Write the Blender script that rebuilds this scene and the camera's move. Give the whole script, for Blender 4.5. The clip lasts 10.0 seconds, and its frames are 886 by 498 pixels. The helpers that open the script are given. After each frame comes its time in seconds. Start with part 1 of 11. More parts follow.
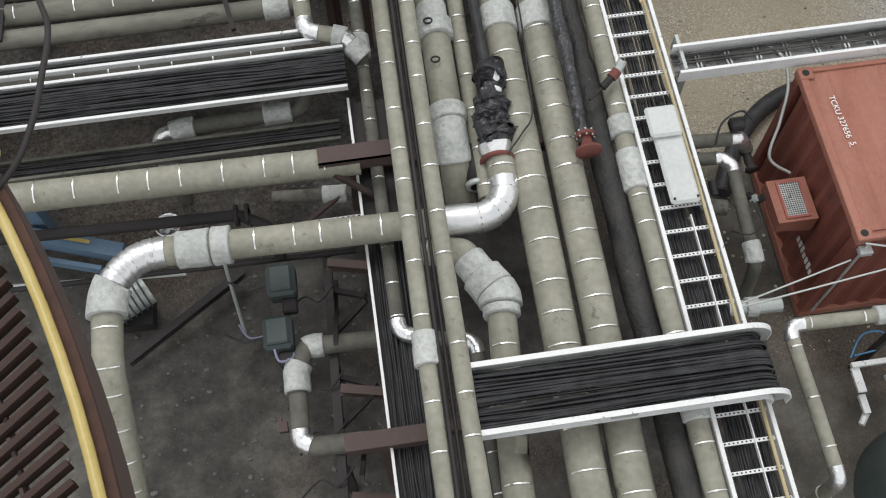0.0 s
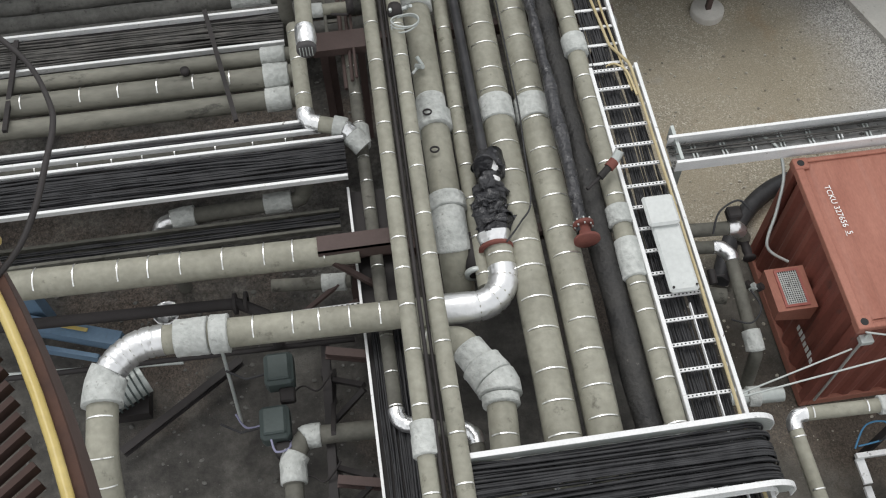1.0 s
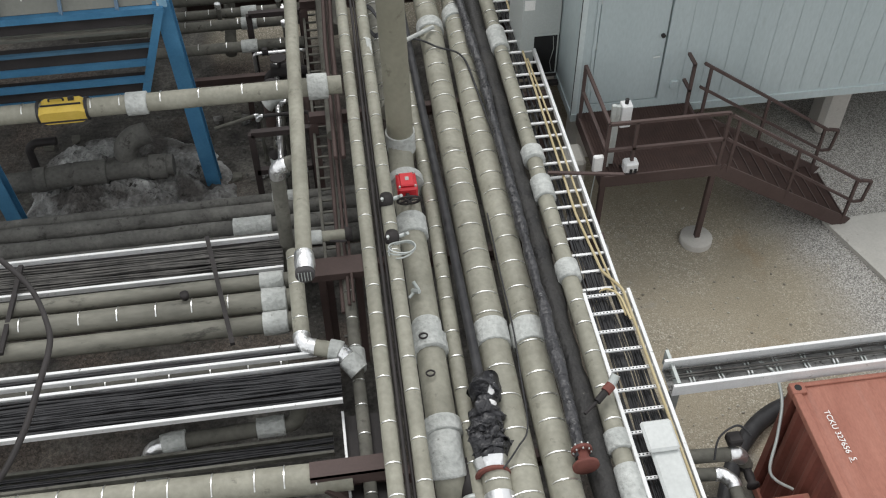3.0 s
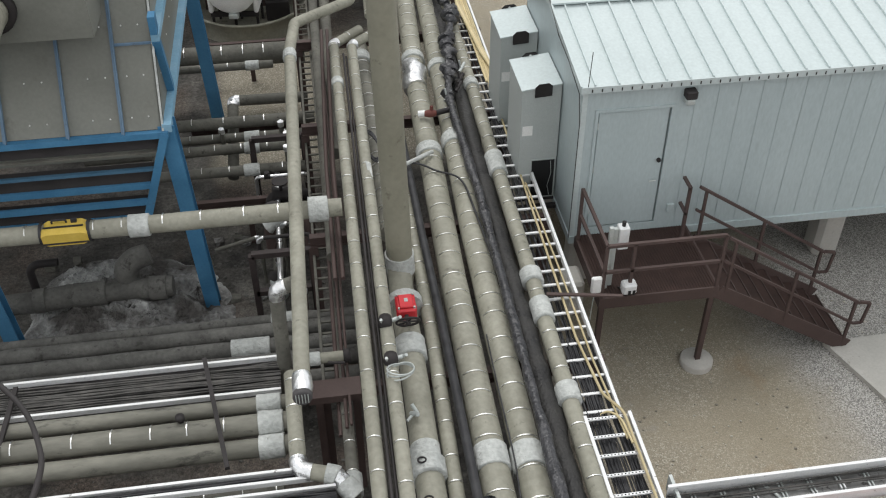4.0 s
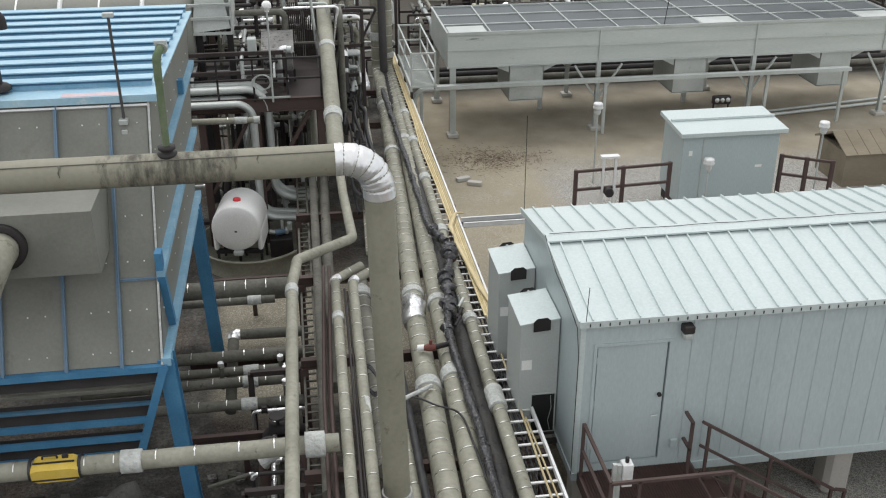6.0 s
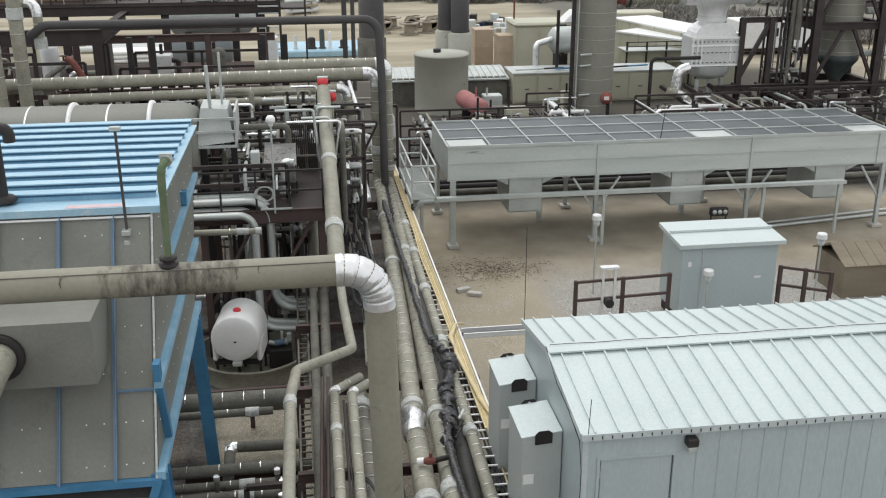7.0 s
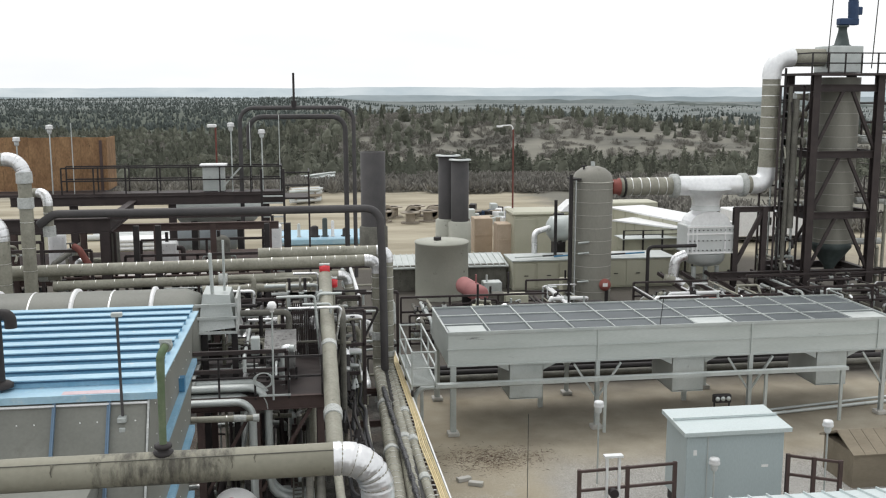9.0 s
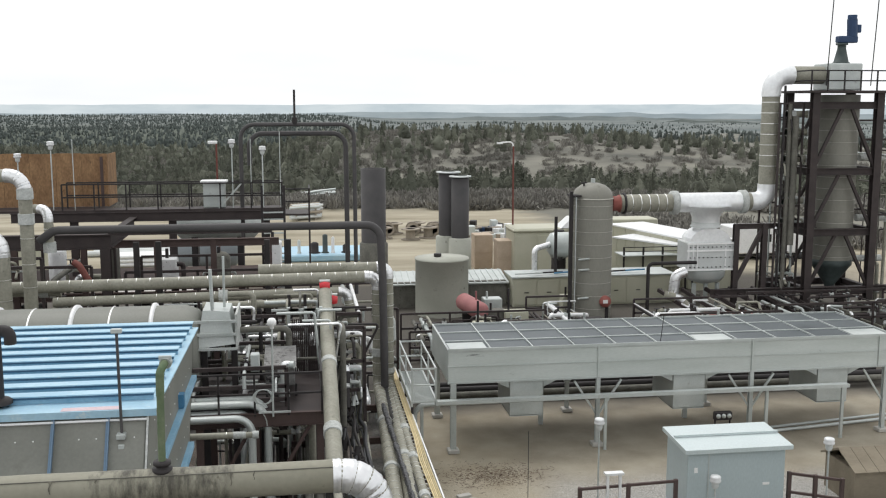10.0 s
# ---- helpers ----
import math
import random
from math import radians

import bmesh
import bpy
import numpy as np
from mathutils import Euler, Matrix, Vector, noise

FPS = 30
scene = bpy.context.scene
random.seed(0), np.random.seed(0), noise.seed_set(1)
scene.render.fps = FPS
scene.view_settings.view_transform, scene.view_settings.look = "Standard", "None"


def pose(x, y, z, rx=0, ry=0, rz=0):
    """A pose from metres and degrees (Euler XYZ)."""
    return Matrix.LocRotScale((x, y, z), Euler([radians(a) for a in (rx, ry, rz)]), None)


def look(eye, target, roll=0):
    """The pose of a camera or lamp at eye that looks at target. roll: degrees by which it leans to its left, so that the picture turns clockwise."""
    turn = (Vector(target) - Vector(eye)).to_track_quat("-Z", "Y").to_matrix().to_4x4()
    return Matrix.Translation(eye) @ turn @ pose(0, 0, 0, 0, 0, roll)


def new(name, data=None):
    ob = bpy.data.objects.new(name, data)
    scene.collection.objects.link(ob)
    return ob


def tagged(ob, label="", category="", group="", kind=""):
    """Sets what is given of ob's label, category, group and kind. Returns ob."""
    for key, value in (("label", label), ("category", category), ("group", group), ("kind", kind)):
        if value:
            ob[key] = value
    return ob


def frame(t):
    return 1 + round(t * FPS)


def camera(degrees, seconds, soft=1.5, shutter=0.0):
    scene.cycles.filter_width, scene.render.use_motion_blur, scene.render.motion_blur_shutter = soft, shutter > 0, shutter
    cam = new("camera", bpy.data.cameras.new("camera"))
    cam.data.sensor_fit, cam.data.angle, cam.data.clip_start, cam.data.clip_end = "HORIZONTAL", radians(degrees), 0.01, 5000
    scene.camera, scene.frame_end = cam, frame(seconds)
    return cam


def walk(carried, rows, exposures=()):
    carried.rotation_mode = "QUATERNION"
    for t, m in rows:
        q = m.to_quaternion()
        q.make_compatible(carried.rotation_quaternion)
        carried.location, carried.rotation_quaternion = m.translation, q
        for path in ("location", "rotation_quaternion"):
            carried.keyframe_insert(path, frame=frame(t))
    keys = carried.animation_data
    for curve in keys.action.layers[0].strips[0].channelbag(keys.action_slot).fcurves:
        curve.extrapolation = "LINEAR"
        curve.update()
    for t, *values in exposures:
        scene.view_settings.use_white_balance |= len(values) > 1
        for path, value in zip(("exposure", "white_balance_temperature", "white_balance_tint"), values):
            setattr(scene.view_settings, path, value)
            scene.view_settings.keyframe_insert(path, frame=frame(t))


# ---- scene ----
# ---------------- camera: stands on one spot and tilts up ----------------
cam = camera(47.92, 10.0, soft=1.15)
ROWS = [
    (0.0, -64.49, 7.07, 1.39),
    (0.5, -62.05, 7.26, 1.21),
    (1.0, -59.42, 7.41, 1.04),
    (1.5, -56.59, 7.58, 0.90),
    (2.0, -53.39, 7.77, 0.70),
    (2.5, -50.06, 7.94, 0.53),
    (4.0, -39.65, 8.20, 0.27),
    (4.5, -36.26, 8.22, 0.24),
    (5.0, -32.90, 8.24, 0.15),
    (5.5, -29.54, 8.28, 0.16),
    (7.0, -19.91, 8.31, 0.09),
    (7.5, -16.80, 8.31, 0.08),
    (8.0, -13.81, 8.32, 0.03),
    (8.5, -11.08, 8.32, 0.05),
    (9.0, -9.25, 8.31, 0.06),
    (9.5, -8.45, 8.31, 0.01),
    (10.0, -8.30, 8.30, 0.00),
]
walk(cam, [(t, pose(0, 0, 12.0) @ pose(0, 0, 0, 0, 0, -heading) @ pose(0, 0, 0, 90 + pitch) @ pose(0, 0, 0, 0, 0, -roll))
           for t, pitch, heading, roll in ROWS], exposures=[(0, -0.13), (2.5, -0.02), (5, 0.03), (10, 0.03)])

# ---------------- light: bright overcast ----------------
world = bpy.data.worlds.new("overcast")
scene.world = world
world.use_nodes = True
wn, wl = world.node_tree.nodes, world.node_tree.links
sky = wn.new("ShaderNodeTexSky")
sky.sky_type, sky.sun_disc = "NISHITA", False
sky.sun_elevation, sky.sun_rotation = radians(62), radians(345)
sky.air_density, sky.dust_density = 1.0, 4.0
cloudnoise = wn.new("ShaderNodeTexNoise")
cloudnoise.inputs["Scale"].default_value, cloudnoise.inputs["Detail"].default_value = 2.2, 4.0
wmap, wco = wn.new("ShaderNodeMapping"), wn.new("ShaderNodeTexCoord")
wmap.inputs["Scale"].default_value = (1, 1, 5)
wl.new(wco.outputs["Generated"], wmap.inputs["Vector"])
wl.new(wmap.outputs[0], cloudnoise.inputs["Vector"])
cramp = wn.new("ShaderNodeValToRGB")
cramp.color_ramp.elements[0].position, cramp.color_ramp.elements[0].color = 0.3, (0.97, 1.0, 1.03, 1)
cramp.color_ramp.elements[1].position, cramp.color_ramp.elements[1].color = 0.6, (1.16, 1.17, 1.17, 1)
wl.new(cloudnoise.outputs["Fac"], cramp.inputs["Fac"])
skyscale = wn.new("ShaderNodeMix")
skyscale.data_type = "RGBA"
skyscale.inputs[0].default_value = 0.93
skydim = wn.new("ShaderNodeMix")
skydim.data_type, skydim.blend_type = "RGBA", "MULTIPLY"
skydim.inputs[0].default_value = 1.0
skydim.inputs[7].default_value = (0.1, 0.1, 0.1, 1)
wl.new(sky.outputs[0], skydim.inputs[6])
wl.new(skydim.outputs[2], skyscale.inputs[6])
wl.new(cramp.outputs[0], skyscale.inputs[7])
wl.new(skyscale.outputs[2], wn["Background"].inputs["Color"])
wn["Background"].inputs["Strength"].default_value = 1.0
sun = new("sun", bpy.data.lights.new("sun", "SUN"))
sun.data.energy, sun.data.angle, sun.data.color = 1.2, radians(25), (1.0, 0.985, 0.96)
sun.matrix_world = look((-8, 30, 60), (0, 0, 0))


# ---------------- materials ----------------
def mat(name, a, b, rough=0.6, metal=0.0, scale=1.5, fine=40.0, contrast=0.5, bump=0.3, depth=0.006, rvar=0.12, stretch=(1, 1, 1), stain=None, stain_at=0.62, piece=0.0, grit=0.07, soften=0.06):
    m = bpy.data.materials.new(name)
    m.use_nodes = True
    n, l = m.node_tree.nodes, m.node_tree.links
    bs = n["Principled BSDF"]
    co, mp = n.new("ShaderNodeTexCoord"), n.new("ShaderNodeMapping")
    mp.inputs["Scale"].default_value = stretch
    l.new(co.outputs["Object"], mp.inputs["Vector"])
    big, small = n.new("ShaderNodeTexNoise"), n.new("ShaderNodeTexNoise")
    for tex, s, det in ((big, scale, 5.0), (small, fine, 4.0)):
        tex.inputs["Scale"].default_value, tex.inputs["Detail"].default_value = s, det
        l.new(mp.outputs[0], tex.inputs["Vector"])
    ramp = n.new("ShaderNodeMapRange")
    ramp.inputs[1].default_value, ramp.inputs[2].default_value = 0.5 - contrast / 2, 0.5 + contrast / 2
    l.new(big.outputs["Fac"], ramp.inputs[0])
    mix = n.new("ShaderNodeMix")
    mix.data_type = "RGBA"
    mix.inputs[6].default_value, mix.inputs[7].default_value = (*a, 1), (*b, 1)
    l.new(ramp.outputs[0], mix.inputs[0])
    grain = n.new("ShaderNodeMapRange")
    grain.inputs[1].default_value, grain.inputs[2].default_value = 0.25, 0.75
    grain.inputs[3].default_value, grain.inputs[4].default_value = 1 - grit, 1 + grit
    l.new(small.outputs["Fac"], grain.inputs[0])
    mul = n.new("ShaderNodeMix")
    mul.data_type, mul.blend_type = "RGBA", "MULTIPLY"
    mul.inputs[0].default_value = 1.0
    l.new(mix.outputs[2], mul.inputs[6])
    l.new(grain.outputs[0], mul.inputs[7])
    out = mul.outputs[2]
    if piece:
        info, pr = n.new("ShaderNodeObjectInfo"), n.new("ShaderNodeMapRange")
        pr.inputs[3].default_value, pr.inputs[4].default_value = 1 - piece, 1 + piece
        l.new(info.outputs["Random"], pr.inputs[0])
        pm = n.new("ShaderNodeMix")
        pm.data_type, pm.blend_type = "RGBA", "MULTIPLY"
        pm.inputs[0].default_value = 1.0
        l.new(out, pm.inputs[6])
        l.new(pr.outputs[0], pm.inputs[7])
        out = pm.outputs[2]
    if stain:
        st, sr = n.new("ShaderNodeTexNoise"), n.new("ShaderNodeMapRange")
        st.inputs["Scale"].default_value, st.inputs["Detail"].default_value = scale * 2.7, 8.0
        st.inputs["Roughness"].default_value = 0.7
        l.new(mp.outputs[0], st.inputs["Vector"])
        sr.inputs[1].default_value, sr.inputs[2].default_value = stain_at, stain_at + soften
        l.new(st.outputs["Fac"], sr.inputs[0])
        sm = n.new("ShaderNodeMix")
        sm.data_type = "RGBA"
        sm.inputs[7].default_value = (*stain, 1)
        l.new(sr.outputs[0], sm.inputs[0])
        l.new(out, sm.inputs[6])
        out = sm.outputs[2]
    l.new(out, bs.inputs["Base Color"])
    rr = n.new("ShaderNodeMapRange")
    rr.inputs[3].default_value, rr.inputs[4].default_value = max(rough - rvar, 0.02), min(rough + rvar, 1)
    l.new(big.outputs["Fac"], rr.inputs[0])
    l.new(rr.outputs[0], bs.inputs["Roughness"])
    bs.inputs["Metallic"].default_value = metal
    bs.inputs["Specular IOR Level"].default_value = 0.5 if rough < 0.48 or metal > 0.2 else 0.25
    if bump:
        bp = n.new("ShaderNodeBump")
        bp.inputs["Strength"].default_value, bp.inputs["Distance"].default_value = bump, depth
        l.new(small.outputs["Fac"], bp.inputs["Height"])
        l.new(bp.outputs[0], bs.inputs["Normal"])
    return m


def ground_material():
    m = mat("yard_ground", (0.275, 0.24, 0.175), (0.42, 0.372, 0.285), 0.95, scale=0.35, fine=45, contrast=0.4, bump=0.6, depth=0.012, grit=0.25)
    n, l = m.node_tree.nodes, m.node_tree.links
    bs = n["Principled BSDF"]
    base = bs.inputs["Base Color"].links[0].from_socket
    co = n.new("ShaderNodeTexCoord")
    sep = n.new("ShaderNodeSeparateXYZ")
    l.new(co.outputs["Object"], sep.inputs[0])
    wob = n.new("ShaderNodeTexNoise")
    wob.inputs["Scale"].default_value, wob.inputs["Detail"].default_value = 0.4, 6
    l.new(co.outputs["Object"], wob.inputs["Vector"])

    def soft(axis, lo, hi, wobble):
        add = n.new("ShaderNodeMath")
        add.operation = "MULTIPLY_ADD"
        l.new(wob.outputs["Fac"], add.inputs[0])
        add.inputs[1].default_value = wobble
        l.new(sep.outputs[axis], add.inputs[2])
        r = n.new("ShaderNodeMapRange")
        r.interpolation_type = "SMOOTHSTEP"
        r.inputs[1].default_value, r.inputs[2].default_value = lo + wobble / 2, hi + wobble / 2
        l.new(add.outputs[0], r.inputs[0])
        return r.outputs[0]

    def over(below, color, fac, tex=None):
        x = n.new("ShaderNodeMix")
        x.data_type = "RGBA"
        l.new(fac, x.inputs[0])
        l.new(below, x.inputs[6])
        if tex:
            l.new(tex, x.inputs[7])
        else:
            x.inputs[7].default_value = (*color, 1)
        return x.outputs[2]

    def both(a, b):
        x = n.new("ShaderNodeMath")
        x.operation = "MULTIPLY"
        l.new(a, x.inputs[0])
        l.new(b, x.inputs[1])
        return x.outputs[0]

    # gravel: pale and dark stones over the dirt
    vor = n.new("ShaderNodeTexVoronoi")
    vor.inputs["Scale"].default_value = 58
    l.new(co.outputs["Object"], vor.inputs["Vector"])
    stones = n.new("ShaderNodeValToRGB")
    stones.color_ramp.elements[0].color, stones.color_ramp.elements[1].color = (0.205, 0.184, 0.142, 1), (0.56, 0.525, 0.45, 1)
    stonemid = stones.color_ramp.elements.new(0.8)
    stonemid.color = (0.355, 0.322, 0.256, 1)
    sepc = n.new("ShaderNodeSeparateColor")
    l.new(vor.outputs["Color"], sepc.inputs[0])
    l.new(sepc.outputs[0], stones.inputs["Fac"])
    patch = n.new("ShaderNodeTexNoise")
    patch.inputs["Scale"].default_value, patch.inputs["Detail"].default_value = 0.7, 5
    l.new(co.outputs["Object"], patch.inputs["Vector"])
    pr = n.new("ShaderNodeMapRange")
    pr.inputs[1].default_value, pr.inputs[2].default_value, pr.inputs[3].default_value, pr.inputs[4].default_value = 0.4, 0.6, 0.25, 0.8
    l.new(patch.outputs["Fac"], pr.inputs[0])
    c = over(base, None, pr.outputs[0], stones.outputs[0])
    # crushed grey stone over the eastern part, rusty and pale spills on the dirt
    crush = n.new("ShaderNodeValToRGB")
    crush.color_ramp.elements[0].color, crush.color_ramp.elements[1].color = (0.15, 0.146, 0.138, 1), (0.52, 0.508, 0.48, 1)
    crushmid = crush.color_ramp.elements.new(0.6)
    crushmid.color = (0.35, 0.338, 0.312, 1)
    l.new(sepc.outputs[2], crush.inputs["Fac"])
    c = over(c, None, soft("X", 6.6, 8.2, 3.0), crush.outputs[0])
    spill = n.new("ShaderNodeTexNoise")
    spill.inputs["Scale"].default_value, spill.inputs["Detail"].default_value, spill.inputs["Roughness"].default_value = 0.55, 7, 0.65
    spillmap = n.new("ShaderNodeMapping")
    spillmap.inputs["Location"].default_value = (3.7, 1.9, 0)
    l.new(co.outputs["Object"], spillmap.inputs["Vector"])
    l.new(spillmap.outputs[0], spill.inputs["Vector"])
    for lo, hi, tone in ((0.60, 0.72, (0.27, 0.17, 0.085)), (0.40, 0.30, (0.36, 0.355, 0.33))):
        sm = n.new("ShaderNodeMapRange")
        sm.inputs[1].default_value, sm.inputs[2].default_value, sm.inputs[4].default_value = lo, hi, 0.55
        l.new(spill.outputs["Fac"], sm.inputs[0])
        c = over(c, tone, sm.outputs[0])
    # tan puddled dirt past the shed, mottled
    dirt = n.new("ShaderNodeValToRGB")
    dirt.color_ramp.elements[0].position, dirt.color_ramp.elements[0].color = 0.3, (0.225, 0.19, 0.135, 1)
    dirt.color_ramp.elements[1].position, dirt.color_ramp.elements[1].color = 0.7, (0.36, 0.32, 0.243, 1)
    l.new(patch.outputs["Fac"], dirt.inputs["Fac"])
    dirtfac = n.new("ShaderNodeMath")
    dirtfac.operation = "MULTIPLY"
    l.new(soft("Y", 27.5, 31, 4), dirtfac.inputs[0])
    dirtfac.inputs[1].default_value = 0.85
    c = over(c, None, dirtfac.outputs[0], dirt.outputs[0])
    yard = n.new("ShaderNodeMath")
    yard.operation = "SUBTRACT"
    yard.inputs[0].default_value = 1.0
    l.new(soft("X", 34, 40, 3), yard.inputs[1])
    # oily dark soil below the pipes and west of them
    fac = n.new("ShaderNodeMath")
    fac.operation = "SUBTRACT"
    fac.inputs[0].default_value = 1.0
    l.new(soft("X", 3.0, 4.2, 1.5), fac.inputs[1])
    fac2 = n.new("ShaderNodeMath")
    fac2.operation = "SUBTRACT"
    fac2.inputs[0].default_value = 1.0
    l.new(soft("Y", 60, 68, 5), fac2.inputs[1])
    oil = n.new("ShaderNodeTexNoise")
    oil.inputs["Scale"].default_value, oil.inputs["Detail"].default_value, oil.inputs["Roughness"].default_value = 1.0, 13, 0.74
    l.new(co.outputs["Object"], oil.inputs["Vector"])
    soilramp = n.new("ShaderNodeValToRGB")
    se = soilramp.color_ramp.elements
    se[0].position, se[0].color = 0.34, (0.026, 0.025, 0.024, 1)
    se[1].position, se[1].color = 0.68, (0.165, 0.158, 0.142, 1)
    smid = se.new(0.5)
    smid.color = (0.076, 0.072, 0.066, 1)
    l.new(oil.outputs["Fac"], soilramp.inputs["Fac"])
    soil = n.new("ShaderNodeMix")
    soil.data_type = "RGBA"
    grav = n.new("ShaderNodeMapRange")
    grav.inputs[1].default_value, grav.inputs[2].default_value, grav.inputs[4].default_value = 0.5, 0.6, 0.55
    l.new(wob.outputs["Fac"], grav.inputs[0])
    l.new(grav.outputs[0], soil.inputs[0])
    l.new(soilramp.outputs[0], soil.inputs[6])
    pebble = n.new("ShaderNodeValToRGB")
    pebble.color_ramp.elements[0].color, pebble.color_ramp.elements[1].color = (0.035, 0.027, 0.022, 1), (0.2, 0.155, 0.125, 1)
    l.new(sepc.outputs[1], pebble.inputs["Fac"])
    l.new(pebble.outputs[0], soil.inputs[7])
    speck, specr, specm = n.new("ShaderNodeTexNoise"), n.new("ShaderNodeMapRange"), n.new("ShaderNodeMix")
    speck.inputs["Scale"].default_value, speck.inputs["Detail"].default_value, speck.inputs["Roughness"].default_value = 14, 8, 0.75
    l.new(co.outputs["Object"], speck.inputs["Vector"])
    specr.inputs[1].default_value, specr.inputs[2].default_value, specr.inputs[3].default_value, specr.inputs[4].default_value = 0.35, 0.65, 0.55, 1.55
    l.new(speck.outputs["Fac"], specr.inputs[0])
    specm.data_type, specm.blend_type = "RGBA", "MULTIPLY"
    specm.inputs[0].default_value = 1.0
    l.new(soil.outputs[2], specm.inputs[6])
    l.new(specr.outputs[0], specm.inputs[7])
    c = over(c, None, both(fac.outputs[0], fac2.outputs[0]), specm.outputs[2])
    # lighter gravel between the low pipes past the casing
    west = both(soft("X", -2.6, -2.0, 0.6), fac.outputs[0])
    near = n.new("ShaderNodeMath")
    near.operation = "SUBTRACT"
    near.inputs[0].default_value = 1.0
    l.new(soft("Y", 22.5, 24.0, 1.5), near.inputs[1])
    c = over(c, None, both(west, both(soft("Y", 16.8, 18.2, 1.5), near.outputs[0])), stones.outputs[0])
    # the same dark soil round the container's foot, standing for shadows there too
    fac3 = n.new("ShaderNodeMath")
    fac3.operation = "SUBTRACT"
    fac3.inputs[0].default_value = 0.9
    l.new(soft("Y", 6.0, 6.9, 1.0), fac3.inputs[1])
    c = over(c, None, fac3.outputs[0], soil.outputs[2])
    # trampled grey soil round the process plant
    c = over(c, (0.085, 0.077, 0.066), both(soft("Y", 36.5, 38.5, 2), yard.outputs[0]))
    # pale sand yard, then brush
    sandtex = n.new("ShaderNodeTexNoise")
    sandtex.inputs["Scale"].default_value, sandtex.inputs["Detail"].default_value, sandtex.inputs["Roughness"].default_value = 0.16, 8, 0.62
    sandmap = n.new("ShaderNodeMapping")
    sandmap.inputs["Scale"].default_value = (0.45, 1.6, 1)
    l.new(co.outputs["Object"], sandmap.inputs["Vector"])
    l.new(sandmap.outputs[0], sandtex.inputs["Vector"])
    sand = n.new("ShaderNodeValToRGB")
    sand.color_ramp.elements[0].position, sand.color_ramp.elements[0].color = 0.36, (0.235, 0.205, 0.145, 1)
    sand.color_ramp.elements[1].position, sand.color_ramp.elements[1].color = 0.62, (0.40, 0.36, 0.275, 1)
    l.new(sandtex.outputs["Fac"], sand.inputs["Fac"])
    c = over(c, None, soft("Y", 64, 70, 6), sand.outputs[0])
    scrub = n.new("ShaderNodeTexNoise")
    scrub.inputs["Scale"].default_value, scrub.inputs["Detail"].default_value = 0.05, 10
    l.new(co.outputs["Object"], scrub.inputs["Vector"])
    sc = n.new("ShaderNodeValToRGB")
    e = sc.color_ramp.elements
    e[0].position, e[0].color = 0.35, (0.088, 0.087, 0.074, 1)
    e[1].position, e[1].color = 0.72, (0.235, 0.225, 0.188, 1)
    mid = sc.color_ramp.elements.new(0.5)
    mid.color = (0.16, 0.155, 0.13, 1)
    l.new(scrub.outputs["Fac"], sc.inputs["Fac"])
    c = over(c, None, soft("Y", 108, 124, 14), sc.outputs[0])
    c = over(c, None, both(soft("X", 23, 28, 6), soft("Y", 76, 84, 8)), sc.outputs[0])
    # dense woods to the north-west, then the far plain with haze put into its colour
    lean = n.new("ShaderNodeMath")
    lean.operation = "MULTIPLY_ADD"
    l.new(sep.outputs["Y"], lean.inputs[0])
    lean.inputs[1].default_value = -0.07
    l.new(sep.outputs["X"], lean.inputs[2])
    wood = n.new("ShaderNodeMapRange")
    wood.interpolation_type = "SMOOTHSTEP"
    wood.inputs[1].default_value, wood.inputs[2].default_value, wood.inputs[3].default_value, wood.inputs[4].default_value = -30, 5, 1, 0
    l.new(lean.outputs[0], wood.inputs[0])
    c = over(c, (0.066, 0.078, 0.058), both(wood.outputs[0], soft("Y", 190, 330, 60)))
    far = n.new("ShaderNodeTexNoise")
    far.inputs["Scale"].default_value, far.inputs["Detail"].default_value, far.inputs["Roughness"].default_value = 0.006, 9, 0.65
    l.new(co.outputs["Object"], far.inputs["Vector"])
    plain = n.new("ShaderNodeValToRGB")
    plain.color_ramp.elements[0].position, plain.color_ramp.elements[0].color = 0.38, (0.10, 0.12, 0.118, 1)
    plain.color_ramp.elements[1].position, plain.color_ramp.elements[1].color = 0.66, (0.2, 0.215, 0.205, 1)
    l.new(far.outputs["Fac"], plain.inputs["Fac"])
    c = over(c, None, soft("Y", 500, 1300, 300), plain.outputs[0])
    l.new(c, bs.inputs["Base Color"])
    return m


def leafy(name, a, b):
    """Leaf or twig: each tuft its own tone, with broad drifts of colour."""
    m = mat(name, a, b, 0.95, scale=0.03, fine=1.5, contrast=0.5, bump=0, grit=0.12)
    n, l = m.node_tree.nodes, m.node_tree.links
    bs = n["Principled BSDF"]
    base = bs.inputs["Base Color"].links[0].from_socket
    geo, rng, mul = n.new("ShaderNodeNewGeometry"), n.new("ShaderNodeMapRange"), n.new("ShaderNodeMix")
    rng.inputs[3].default_value, rng.inputs[4].default_value = 0.6, 1.45
    l.new(geo.outputs["Random Per Island"], rng.inputs[0])
    mul.data_type, mul.blend_type = "RGBA", "MULTIPLY"
    mul.inputs[0].default_value = 1.0
    l.new(base, mul.inputs[6])
    l.new(rng.outputs[0], mul.inputs[7])
    l.new(mul.outputs[2], bs.inputs["Base Color"])
    return m


